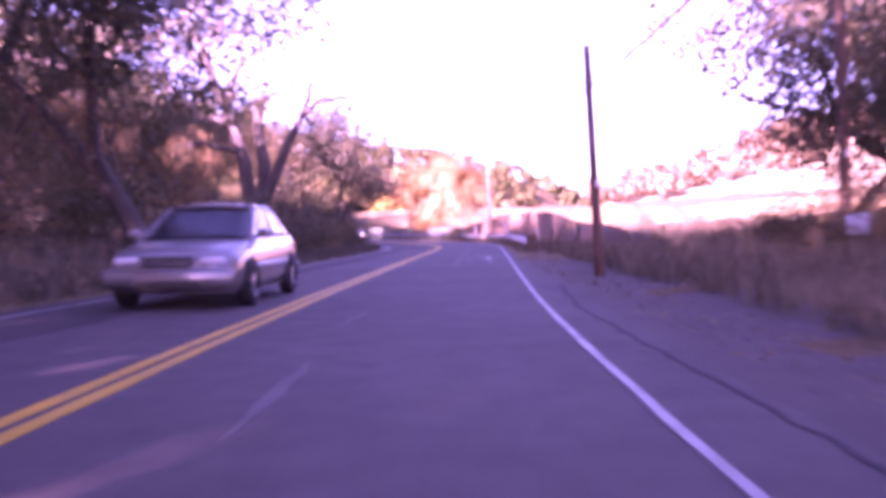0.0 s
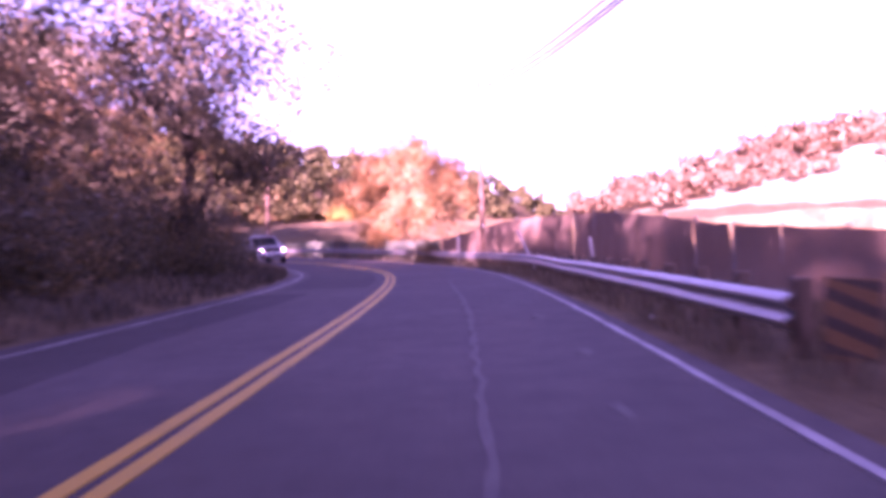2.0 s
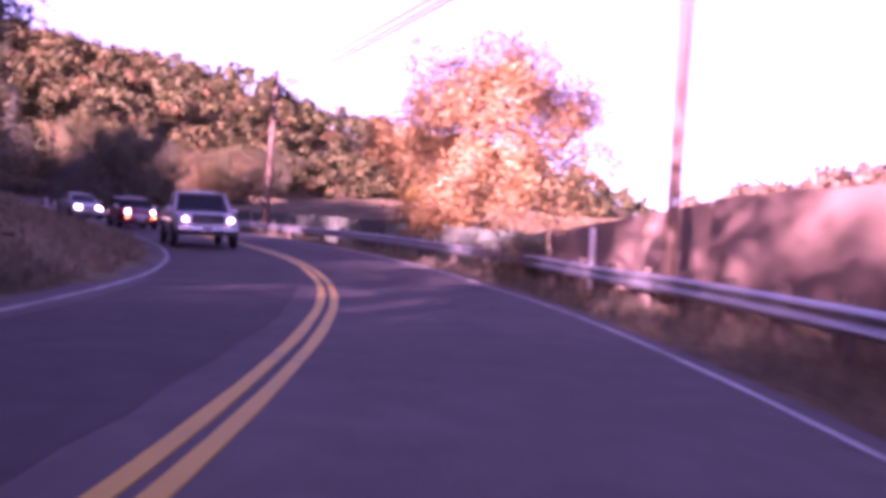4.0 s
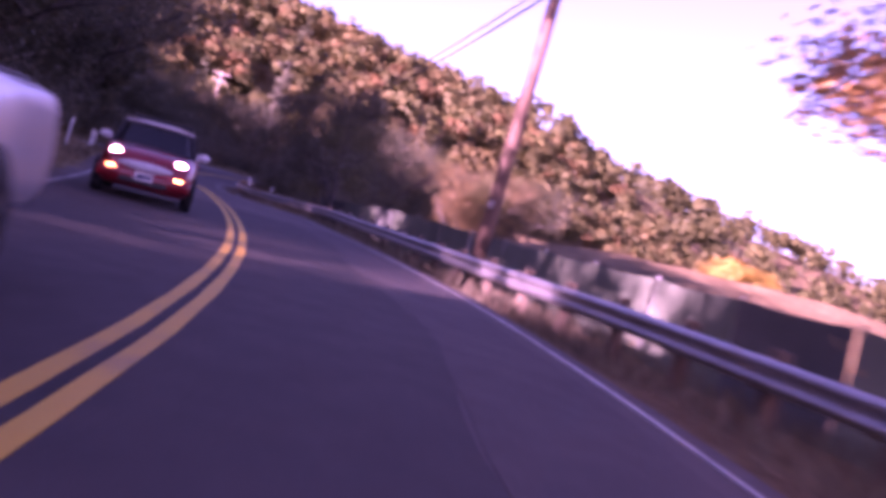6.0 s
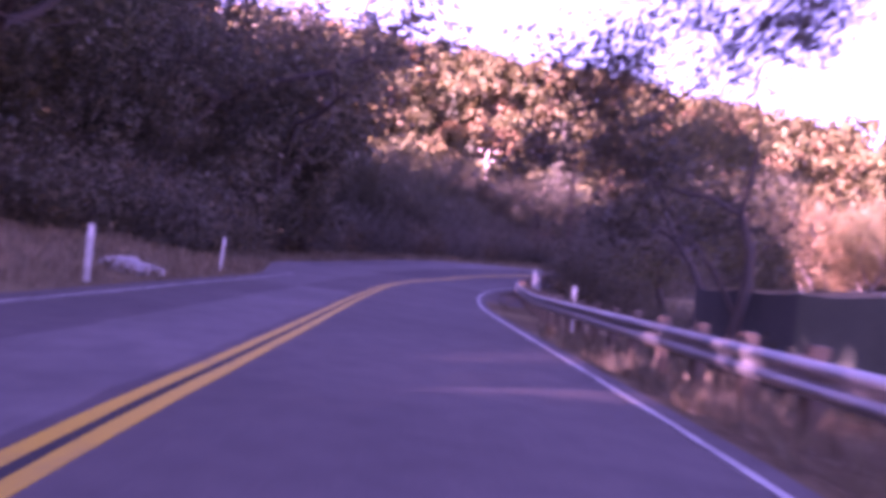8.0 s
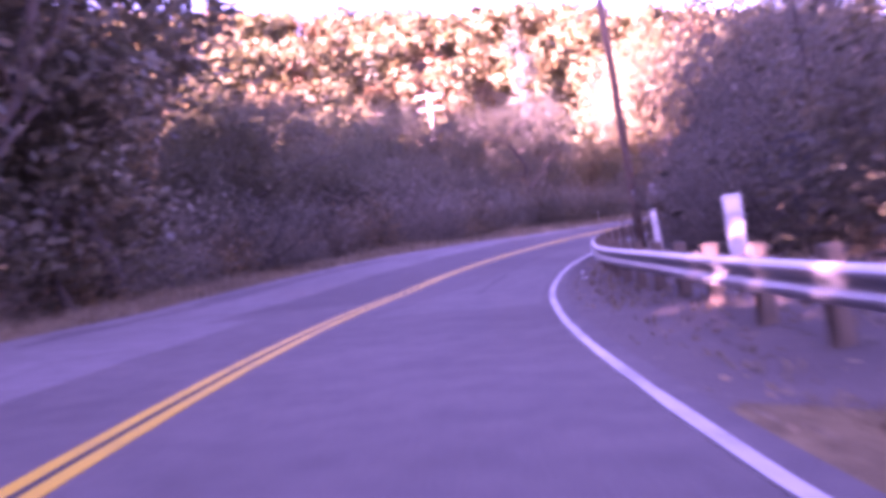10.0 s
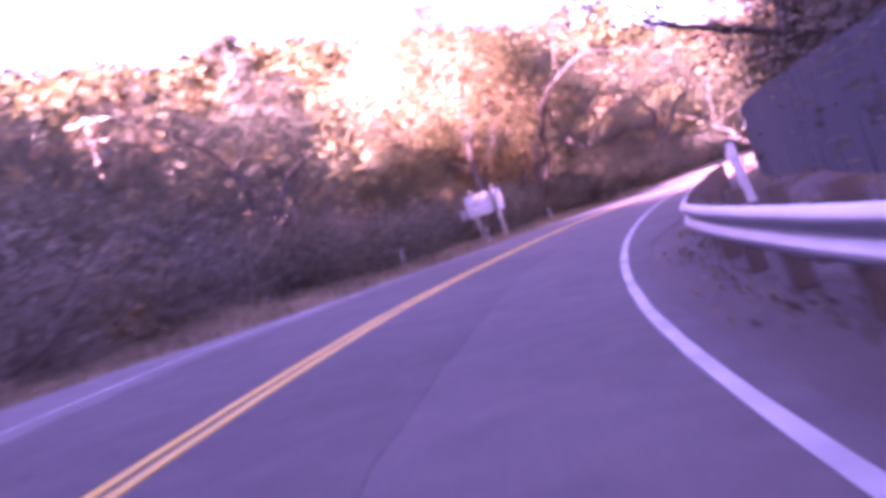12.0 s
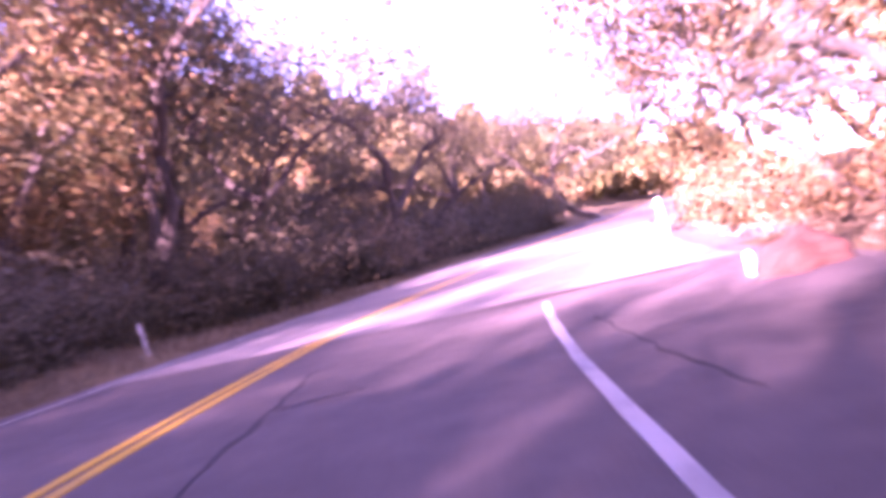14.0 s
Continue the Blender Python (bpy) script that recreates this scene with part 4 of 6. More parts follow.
for i, s in enumerate((240, 243, 246.5, 250, 254, 258, 262, 241.5, 248)):
    stand(brush_b, s, (-10, -9.5, -9, -8.5, -8.3, -8, -7.5, -13, -12.5)[i], rng0.uniform(0.5, 0.85), rng0.uniform(0, 6))
for i, s in enumerate(np.arange(176, 218, 2.9)):
    stand(brush_e, s, -10.7 - rng0.uniform(0, 0.4), rng0.uniform(1.5, 1.85) * (0.72 if s < 196 else 1), rng0.uniform(0, 6))
for i, s in enumerate(np.arange(219, 233, 3.2)):
    stand(brush_c, s, -10.9 - rng0.uniform(0, 0.4), rng0.uniform(1.3, 1.6), rng0.uniform(0, 6))
for s in np.arange(178, 206, 2.2):
    stand(brush_e, s, -9.0 - rng0.uniform(0, 0.5), rng0.uniform(1.2, 1.4), rng0.uniform(0, 6), 0.0, 1.2 if s < 189 else 1.6)
for s in np.arange(177, 198, 1.7):
    stand(brush_e, s, -7.2 - rng0.uniform(0, 0.3), rng0.uniform(0.85, 1.05) * (0.78 if s < 189 else 1), rng0.uniform(0, 6))
stand_xy(oak_b, -55.2, 214.8, 0.88, 2.2)
stand_xy(tall_pine, -89.8, 236.0, 1.0, 0.4)
# trees added beside the sun gaps to shade the road and the fences
high_oak = make_tree("oak_tree", "tall bare-stemmed oak with a flat crown, added to shade the fence", 99, 14.6, 0.7, 5200, 0.2, 0.6, M_BARK, M_LEAF_DARK, 2, (0.0, 0), 0.72, 0.30, crown=(4.2, 13.4, 1.3))
high_oak.matrix_basis = Matrix.Translation((-23.4, 71.0, ground_z(-23.4, 71.0)))
for ob, x, y, sc in ((oak_d, -19.2, 71.4, 0.85), (oak_d, -31.5, 74.4, 0.95), (oak_e, -37.5, 75.4, 0.95), (oak_f, -26.6, 87.5, 1.1), (oak_d, -66.6, 169.0, 1.2), (oak_e, -68.8, 169.6, 1.2),
                      (oak_d, plan(167, -5.3)[0] - 10.5, plan(167, -5.3)[1] - 32.3, 1.05), (oak_e, plan(171, -5.3)[0] - 10.5, plan(171, -5.3)[1] - 32.3, 1.05)):
    shade_oak = copy_thing(ob, Matrix.Identity(4))
    shade_oak.matrix_basis = Matrix.Translation((x, y, ground_z(x, y))) @ Matrix.Rotation(x, 4, "Z") @ Matrix.Scale(sc, 4)
for i, s in enumerate(np.arange(256, 296, 2.3)):
    stand((brush_c, brush_a, brush_h)[i % 3], s, edge_left(s) + 2.6 + rng0.uniform(0, 0.8), rng0.uniform(0.9, 1.2), rng0.uniform(0, 6))
# uneven shaded trees behind the brush outside the bend
for k, (s, o, sc) in enumerate(((186, 13, 0.62), (192, 15, 0.7), (197, 12.5, 0.5), (203, 15, 0.62), (208, 13, 0.5), (213, 16, 0.7), (219, 13.5, 0.55), (225, 17, 0.72), (231, 14, 0.55), (236, 18, 0.75), (205, 20, 0.8), (217, 22, 0.85), (229, 23, 0.9))):
    stand((oak_a, oak_b)[k % 2], s, o, sc, 1.7 * k)
for s, o, sc, tu in ((231.6, -9.3, 0.66, 2.2), (232.4, -8.9, 0.5, 5.2), (229.6, -9.0, 0.5, 3.1), (227.8, -9.9, 0.64, 0.7), (224.0, -10.2, 0.66, 4.0)):
    stand(oak_b, s, o, sc, tu, 1.2)
# unseen oak behind the start, added to block a sun streak
stand_xy(oak_e, -18.7, -14.9, 1.05, 1.0)
# oaks added to shade the end of the board fence
for x, y in ((-69.5, 166.5), (-67.5, 163)):
    stand_xy(oak_a if y > 165 else oak_b, x, y, 1.1, y)
# oaks added to put the brush outside the bend in shade
for q, p in ((-142, 158), (-138, 162), (-141, 168), (-137, 173), (-142, 177), (-136, 155)):
    stand_xy(oak_b, 0.951 * q + 0.309 * p, -0.309 * q + 0.951 * p, 0.72, p)
# oaks added to shade the road short of the sun pool
for k, (q, p) in enumerate([(q, p) for q in (-132, -129, -126, -123) for p in (150, 157, 164)]):
    x, y = 0.951 * q + 0.309 * p + rng0.uniform(-1, 1), -0.309 * q + 0.951 * p + rng0.uniform(-1, 1)
    if station([x], [y])[1][0] > 10.5:
        stand_xy((oak_a, oak_b)[k % 2], x, y, 0.8, rng0.uniform(0, 6))


# ---- far woods on the ridges ----
M_FAR_OLIVE = leaf_mat("far_foliage_olive", [(0.068, 0.071, 0.024), (0.097, 0.096, 0.034), (0.13, 0.12, 0.042)], 0.7, 0.45)
M_FAR_TAN = leaf_mat("far_foliage_tan", [(0.128, 0.098, 0.034), (0.167, 0.126, 0.046), (0.205, 0.155, 0.056)], 0.7, 0.45)
M_FAR_RUSSET = leaf_mat("far_foliage_russet", [(0.19, 0.1, 0.038), (0.235, 0.13, 0.05), (0.26, 0.165, 0.066)], 0.7, 0.45)
# paler far foliage: overexposure on the field trees is painted in
M_FAR_PALE = leaf_mat("far_foliage_glare_paled", [(0.20, 0.14, 0.085), (0.26, 0.185, 0.115), (0.31, 0.23, 0.15)], 0.7, 0.45)
M_FAR_PINE = leaf_mat("far_foliage_pine", [(0.045, 0.055, 0.03), (0.065, 0.075, 0.04), (0.09, 0.095, 0.05)], 0.7, 0.1)


def clump_tree(rng, base, r, hgt, lobes, per, leaf):
    """Far tree: faces laid over the lobes of an uneven crown. Gives the faces and the way each looks out."""
    lob = unit(rng.normal(size=(lobes, 3))) * rng.uniform(0.2, 0.62, (lobes, 1)) * np.array([r, r, hgt * 0.42]) + np.array([0, 0, hgt * 0.52])
    size = r * rng.uniform(0.24, 0.46, lobes)
    k = np.repeat(np.arange(lobes), per)
    d = unit(rng.normal(size=(len(k), 3)) + np.array([0, 0, 0.25]))
    p = lob[k] + d * (size[k] * rng.uniform(0.82, 1.12, len(k)))[:, None]
    a = unit(np.cross(d, rng.normal(size=d.shape)) + 0.35 * rng.normal(size=d.shape))
    b = unit(np.cross(d, a))
    ln = (size[k] * leaf * rng.uniform(0.6, 1.3, len(k)))[:, None]
    w = ln * rng.uniform(0.5, 0.85, len(k))[:, None]
    q = np.stack([p - a * ln, p + b * w + a * ln * 0.15, p + a * ln, p - b * w - a * ln * 0.1], 1) + base
    out = d * 0.42 + unit(p - np.array([0, 0, hgt * 0.45])) * 0.65 + rng.normal(0, 0.38, d.shape)
    return q, out


def conifer_faces(rng, base, r, hgt, tiers, per, leaf):
    """Far conifer: ragged tiers that narrow to the top."""
    t = np.repeat((np.arange(tiers) + 0.5) / tiers, per) + rng.normal(0, 0.02, tiers * per)
    t = np.clip(t, 0.0, 1.0)
    ring = np.repeat(rng.uniform(0.65, 1.2, tiers), per)
    az = rng.uniform(0, 2 * math.pi, len(t))
    rad = r * (1 - t) ** 0.8 * ring * rng.uniform(0.3, 1.0, len(t)) + 0.1
    p = np.stack([np.cos(az) * rad, np.sin(az) * rad, hgt * (0.12 + 0.88 * t) - rad * 0.25], 1)
    d = unit(np.stack([np.cos(az), np.sin(az), np.full(len(t), 0.45)], 1))
    a = unit(np.stack([np.cos(az), np.sin(az), np.full(len(t), -0.3)], 1) + 0.4 * rng.normal(size=p.shape))
    b = unit(np.cross(d, a))
    ln = (r * leaf * rng.uniform(0.6, 1.3, len(t)) * (1.15 - 0.7 * t))[:, None]
    q = np.stack([p - a * ln, p + b * ln * 0.5, p + a * ln, p - b * ln * 0.5], 1) + base
    return q, d + rng.normal(0, 0.25, d.shape)


def far_wood(name, label, mat, area, count, seed, size, keep, conifer=False):
    rng = np.random.default_rng(seed)
    x = rng.uniform(area[0], area[1], count)
    y = rng.uniform(area[2], area[3], count)
    s, o = station(x, y)
    h = np.maximum(ridge_height(x, y, RIDGE), 0.0) if keep == "ridge" else ridge_height(x, y, FIELD)
    ok = (np.abs(o) > 24) & (h > 1.0)
    if keep == "field":
        ok &= (wave(x, y, 0.013, 4.0) + 0.35 * wave(x, y, 0.05, 1.0) > 0.35)
    x, y = x[ok], y[ok]
    z = terrain(x, y)
    out, ways = [], []
    for cx, cy, cz in zip(x, y, z):
        d = math.hypot(cx + 45, cy - 150)
        r = size * rng.uniform(0.65, 1.35)
        base = np.array([cx, cy, cz])
        if conifer:
            q, w = conifer_faces(rng, base, r, r * rng.uniform(3.0, 4.2), 9, 14, 0.24)
        else:
            lobes, per, leaf = (17, 19, 0.36) if d < 150 else ((12, 13, 0.44) if d < 300 else (6, 9, 0.62))
            q, w = clump_tree(rng, base, r, r * rng.uniform(1.7, 2.5), lobes, per, leaf)
        out.append(q)
        ways.append(w)
    return tagged(new(name, foliage_mesh(name, np.concatenate(out), np.concatenate(ways), mat)), label, "woods", kind="stuff")


far_wood("hillside_woods", "dark green oak woods covering the hillside", M_FAR_OLIVE, (-235, 40, 130, 430), 2200, 71, 3.7, "ridge")
far_wood("hillside_woods", "russet trees scattered through the hillside woods", M_FAR_RUSSET, (-235, 40, 130, 430), 420, 72, 3.4, "ridge")
far_wood("hillside_woods", "tan leafy trees on the hillside", M_FAR_TAN, (-235, 40, 130, 430), 1150, 75, 3.6, "ridge")
far_wood("hillside_conifers", "scattered dark conifers on the hillside", M_FAR_PINE, (-235, 60, 200, 720), 330, 77, 2.1, "ridge", True)
far_wood("far_woods", "olive woods on the far ridge", M_FAR_OLIVE, (-300, 260, 420, 900), 1500, 73, 6.0, "ridge")
far_wood("field_trees", "trees along the top of the far field, coloured paler for glare", M_FAR_PALE, (40, 200, 300, 440), 430, 76, 4.8, "crest")
far_wood("field_trees", "scattered trees on the sunlit far field", M_FAR_PALE, (60, 520, 220, 620), 900, 74, 5.0, "field")
# ---- guardrail ----
RAIL_S = [38, 60, 82, 92, 104, 118, 128, 140, 165, 175, 192, 205, 215, 222]
RAIL_O = [-4.3, -4.5, -5.7, -5.8, -5.5, -4.6, -4.5, -4.75, -4.9, -4.75, -4.0, -4.25, -5.0, -5.5]
RAIL_H = [0.52, 0.52, 0.52, 0.52, 0.52, 0.52, 0.52, 0.54, 0.65, 0.70, 0.70, 0.70, 0.70, 0.70]


def rail_at(s):
    return float(np.interp(s, RAIL_S, RAIL_O)), float(np.interp(s, RAIL_S, RAIL_H))


# section of the beam: out from the posts (towards the road), and height below the top
W_SECTION = [(0.0, 0.0), (0.022, -0.012), (0.075, -0.045), (0.08, -0.07), (0.075, -0.095), (0.02, -0.125), (0.006, -0.155), (0.02, -0.185),
             (0.075, -0.215), (0.08, -0.24), (0.075, -0.265), (0.022, -0.298), (0.0, -0.31)]
guardrail = tagged(new("guardrail"), "galvanised W-beam guardrail on weathered timber posts", "guardrail")
guardrail.location = at(42, -4.3)
bpy.context.view_layer.update()


def rail_part(name, me, label=""):
    ob = part(name, me, guardrail, label)
    ob.matrix_parent_inverse = guardrail.matrix_world.inverted()
    return ob


def beam_mesh(s0, s1, dent):
    verts, faces = [], []
    n = 5
    for i in range(n):
        s = s0 + (s1 - s0) * i / (n - 1)
        o, h = rail_at(s)
        for q, dz in W_SECTION:
            verts.append(at(s, o + q + dent * math.sin(math.pi * i / (n - 1)), h + dz))
    w = len(W_SECTION)
    for i in range(n - 1):
        for k in range(w - 1):
            faces.append((i * w + k, i * w + k + 1, (i + 1) * w + k + 1, (i + 1) * w + k))
    # the back, 4 mm behind
    b = len(verts)
    for i in range(n):
        s = s0 + (s1 - s0) * i / (n - 1)
        o, h = rail_at(s)
        for q, dz in W_SECTION:
            verts.append(at(s, o + q - 0.004 + dent * math.sin(math.pi * i / (n - 1)), h + dz))
    for i in range(n - 1):
        for k in range(w - 1):
            faces.append((b + i * w + k, b + (i + 1) * w + k, b + (i + 1) * w + k + 1, b + i * w + k + 1))
        for k in (0, w - 1):
            faces.append((i * w + k, (i + 1) * w + k, b + (i + 1) * w + k, b + i * w + k))
    return mesh_from("beam", verts, faces, M_STEEL, True)


rail_rnd = random.Random(7)
bm = bmesh.new()
box_bm(bm, (0.15, 0.2, 1.1), (0, 0, -0.42), 0.012)
post_me = bm_mesh("post", bm, M_TIMBER)
bm = bmesh.new()
box_bm(bm, (0.14, 0.14, 0.34), (0, 0, 0), 0.01)
block_me = bm_mesh("blockout", bm, M_TIMBER)
s = 42.0
while s < 221.5:
    e = min(s + 3.81, 222.0)
    rail_part("beam", beam_mesh(s - 0.12, e + 0.12, rail_rnd.uniform(-0.02, 0.012)))
    s = e
s = 42.4
while s < 222:
    o, h = rail_at(s)
    for nm, me, back in (("post", post_me, 0.25), ("blockout", block_me, 0.075)):
        ob = rail_part(nm, me)
        ob.matrix_basis = Matrix.Translation(at(s, o - back, h - (0.16 if nm == "blockout" else 0.03))) @ Matrix.Rotation(heading(s), 4, "Z") @ pose(
            0, 0, 0, rail_rnd.uniform(-2, 2), rail_rnd.uniform(-2, 2), 0)
    s += 1.905

# ---- screened fence beyond the rail ----
M_SCREEN_GREEN = mottled("green_fence_fabric", (0.075, 0.095, 0.068), (0.15, 0.18, 0.13), 0.5, 9, 0.85, 0.25)
M_SCREEN_TAN = mottled("tan_fence_fabric", (0.17, 0.11, 0.075), (0.30, 0.20, 0.14), 0.5, 9, 0.85, 0.25)
M_SCREEN_DARK = mottled("dark_fence_fabric", (0.045, 0.055, 0.05), (0.09, 0.10, 0.09), 0.5, 9, 0.85, 0.25)
FENCE_S = [28, 34, 40, 48, 55, 62, 69, 76, 84, 88, 91, 95, 110, 125, 137, 152]
FENCE_H = [0.45, 0.75, 0.95, 1.05, 1.25, 1.65, 2.0, 2.1, 2.1, 1.75, 1.45, 1.08, 1.08, 1.1, 1.2, 1.2]
FENCE_O = -7.5
fence = tagged(new("screened_fence"), "wire fence hung with faded green and tan fabric behind the guardrail", "fence")


def fence_top(s):
    return float(np.interp(s, FENCE_S, FENCE_H))


def fence_panel(s0, s1, seed):
    rnd = random.Random(seed)
    verts, faces, n, rows = [], [], 9, 5
    lean = rnd.uniform(-0.06, 0.06)
    for r in range(rows + 1):
        for i in range(n + 1):
            s = s0 + (s1 - s0) * i / n
            x, y = plan(s, FENCE_O)
            zt = deck(s, FENCE_O) + fence_top(s) - 0.05 * math.sin(math.pi * i / n) * rnd.uniform(0.5, 1.0) * (r == rows)
            zb = ground_z(x, y) - 0.05
            v = r / rows
            sway = (0.05 * math.sin(5.0 * v + seed) + 0.04 * math.sin(i * 1.7 + seed)) * (1 - v * 0.6) + lean * v
            x, y = plan(s, FENCE_O + sway)
            verts.append(Vector((x, y, zb + (zt - zb) * v)))
    w = n + 1
    for r in range(rows):
        for i in range(n):
            faces.append((r * w + i, r * w + i + 1, (r + 1) * w + i + 1, (r + 1) * w + i))
    b = len(verts)
    p = heading((s0 + s1) / 2)
    off = Vector((math.cos(p), math.sin(p), 0)) * 0.012
    verts += [v + off for v in verts[:b]]
    faces += [tuple(b + k for k in reversed(f)) for f in faces[:rows * n]]
    mat = M_SCREEN_TAN if s0 < 92 else (M_SCREEN_DARK if s0 > 145 or rnd.random() < 0.1 else M_SCREEN_GREEN)
    return mesh_from("fabric_panel", verts, faces, mat, True)


s = 28.0
k = 0
while s < 149:
    x, y = plan(s, FENCE_O - 0.06)
    zb, zt = ground_z(x, y) - 0.4, deck(s, FENCE_O) + fence_top(s) + 0.06
    v, f = [], []
    tube(v, f, [Vector((x, y, zb)), Vector((x, y, zt))], [0.03, 0.03], 8)
    part("fence_post", mesh_from("fence_post", v, f, M_STEEL), fence)
    part("fabric_panel", fence_panel(s + 0.02, min(s + 2.98, 152), k), fence)
    s += 3.0
    k += 1


# ---- utility poles and cables ----
def utility_pole(s, o, height, radius, label, mat=None, lean=(0, 0), arms=0, xy=None, base_z=None, span=None, plain=False):
    x, y = xy if xy else plan(s, o)
    zb = ground_z(x, y) if base_z is None else base_z
    span = heading(s) if span is None else span
    pole = tagged(new("utility_pole"), label, "utility pole", "utility poles")
    pole.location = (x, y, zb)
    v, f = [], []
    pts = [Vector((lean[0] * t, lean[1] * t, -0.5 + (height + 0.5) * t)) for t in (0, 0.25, 0.5, 0.75, 1)]
    tube(v, f, pts, [radius, radius * 0.95, radius * 0.88, radius * 0.8, radius * 0.72], 12)
    part("shaft", mesh_from("shaft", v, f, mat or M_POLE, True), pole)
    top = Vector((lean[0], lean[1], height))
    turn = Matrix.Rotation(span, 4, "Z")
    for a in range(arms):
        zc = height - 0.35 - 1.1 * a
        bm = bmesh.new()
        box_bm(bm, (2.3 - 0.3 * a, 0.1, 0.12), (0, 0, 0), 0.012)
        arm = part("crossarm", bm_mesh("crossarm", bm, mat or M_POLE), pole)
        arm.matrix_basis = Matrix.Translation((lean[0], lean[1], zc)) @ turn @ Matrix.Translation((0, -radius, 0))
        for q in (-1.0, -0.45, 0.45, 1.0):
            v, f = [], []
            tube(v, f, [Vector((0, 0, 0)), Vector((0, 0, 0.05)), Vector((0, 0, 0.09)), Vector((0, 0, 0.14))], [0.02, 0.045, 0.03, 0.04], 8)
            ins = part("insulator", mesh_from("insulator", v, f, M_INSUL, True), arm)
            ins.location = (q, 0, 0.06)
    if not arms and not plain:
        bm = bmesh.new()
        box_bm(bm, (0.74, 0.06, 0.07), (0, 0, 0), 0.01)
        br = part("bracket", bm_mesh("bracket", bm, mat or M_POLE), pole)
        br.matrix_basis = Matrix.Translation((lean[0], lean[1], height - 0.42)) @ turn @ Matrix.Translation((0.36, -radius * 0.5, 0))
    bm = bmesh.new()
    box_bm(bm, (0.12, 0.03, 0.16), (0, -radius - 0.005, 1.9), 0.005)
    part("tag_plate", bm_mesh("tag_plate", bm, M_STEEL), pole)
    return pole, Vector((x, y, zb)) + top


M_INSUL = mottled("porcelain", (0.25, 0.2, 0.17), (0.4, 0.34, 0.3), 4, 20, 0.25, 0)
pole_a, top_a = utility_pole(21.0, -5.0, 4.75, 0.11, "slim weathered timber pole on the roadside verge", lean=(-0.12, 0.0), plain=True)
pole_w, top_w = utility_pole(21.5, -10.2, 9.2, 0.13, "brown timber utility pole among the trees beside the road")
pole_b, top_b = utility_pole(84.6, -6.55, 9.6, 0.14, "brown timber utility pole behind the guardrail")
pole_c, top_c = utility_pole(119.0, -5.3, 8.7, 0.17, "reddish-brown timber utility pole beside the guardrail", lean=(0.1, 0.0))
pole_d, top_d = utility_pole(196.4, -4.95, 9.5, 0.15, "dark timber utility pole behind the guardrail", lean=(-0.3, 0.0))
pole_z, top_z = utility_pole(-38, -5.0, 9.6, 0.14, "brown timber utility pole on the verge")
pole_x, top_x = utility_pole(0, 0, 11.5, 0.15, "utility pole with two crossarms above the woods, sunlight in its pale colour", M_POLE_PALE, xy=(-91.6, 222.4), base_z=None, arms=2, span=0.6)


def cable(a, b, sag, label, thick=0.026):
    v, f, n = [], [], 16
    pts = [a.lerp(b, i / n) - Vector((0, 0, sag * 4 * (i / n) * (1 - i / n))) for i in range(n + 1)]
    tube(v, f, pts, [thick] * (n + 1), 5)
    return tagged(new("cable", mesh_from("cable", v, f, M_WIRE, True)), label, "cable", "overhead cables")


for p, q, sag in ((top_z, top_w, 1.2), (top_w, top_b, 1.5), (top_b, top_c, 0.2), (top_c, top_d, 1.6)):
    d = (q - p).to_2d().normalized()
    side = Vector((-d.y, d.x, 0))
    out = 0.5 if p is top_c else 0.0
    for off, dz in ((-0.55 - out, -0.30), (-0.75 - out, -0.42), (-0.3 - out, -0.9)):
        cable(p + side * off + Vector((0, 0, dz)), q + side * off + Vector((0, 0, dz)), sag, "thin black overhead cable between utility poles", 0.042 if p is top_w else 0.026)
# ---- vehicles ----
def car_paint(name, colour, flake=0.0, rough=0.28):
    m, nt, b = base_mat(name)
    n = noise_node(nt, 1.6, 4, 0.6)
    n2 = noise_node(nt, 18, 3, 0.6)
    c = mix(nt, 1.0, ramp(nt, n, [(0.3, tuple(x * 0.86 for x in colour)), (0.7, colour)]), ramp(nt, n2, [(0.3, (0.94, 0.93, 0.92)), (0.7, (1, 1, 1))]), "MULTIPLY")
    nt.links.new(c, b.inputs["Base Color"])
    b.inputs["Metallic"].default_value = flake
    b.inputs["Roughness"].default_value = rough
    b.inputs["Coat Weight"].default_value = 0.6
    b.inputs["Coat Roughness"].default_value = 0.12
    return m


def glass_mat(name, tint):
    m, nt, b = base_mat(name)
    b.inputs["Base Color"].default_value = (*tint, 1)
    b.inputs["Roughness"].default_value = 0.04
    b.inputs["Transmission Weight"].default_value = 1.0
    b.inputs["IOR"].default_value = 1.45
    return m


def lamp_mat(name, colour, strength):
    m, nt, b = base_mat(name)
    b.inputs["Base Color"].default_value = (*colour, 1)
    b.inputs["Emission Color"].default_value = (*colour, 1)
    b.inputs["Emission Strength"].default_value = strength
    b.inputs["Roughness"].default_value = 0.2
    return m


M_GLASS = glass_mat("window_glass", (0.75, 0.8, 0.82))
M_CABIN = mottled("cabin_shell_black", (0.012, 0.012, 0.013), (0.03, 0.03, 0.032), 2, 12, 0.8, 0)
M_TYRE = mottled("tyre_rubber", (0.014, 0.014, 0.014), (0.03, 0.03, 0.03), 4, 30, 0.85, 0.2)
M_RIM = mottled("alloy_rim", (0.28, 0.28, 0.29), (0.45, 0.45, 0.46), 3, 20, 0.35, 0, metal=0.7)
M_TRIM = mottled("black_plastic_trim", (0.015, 0.015, 0.016), (0.035, 0.035, 0.036), 3, 25, 0.6, 0.1)
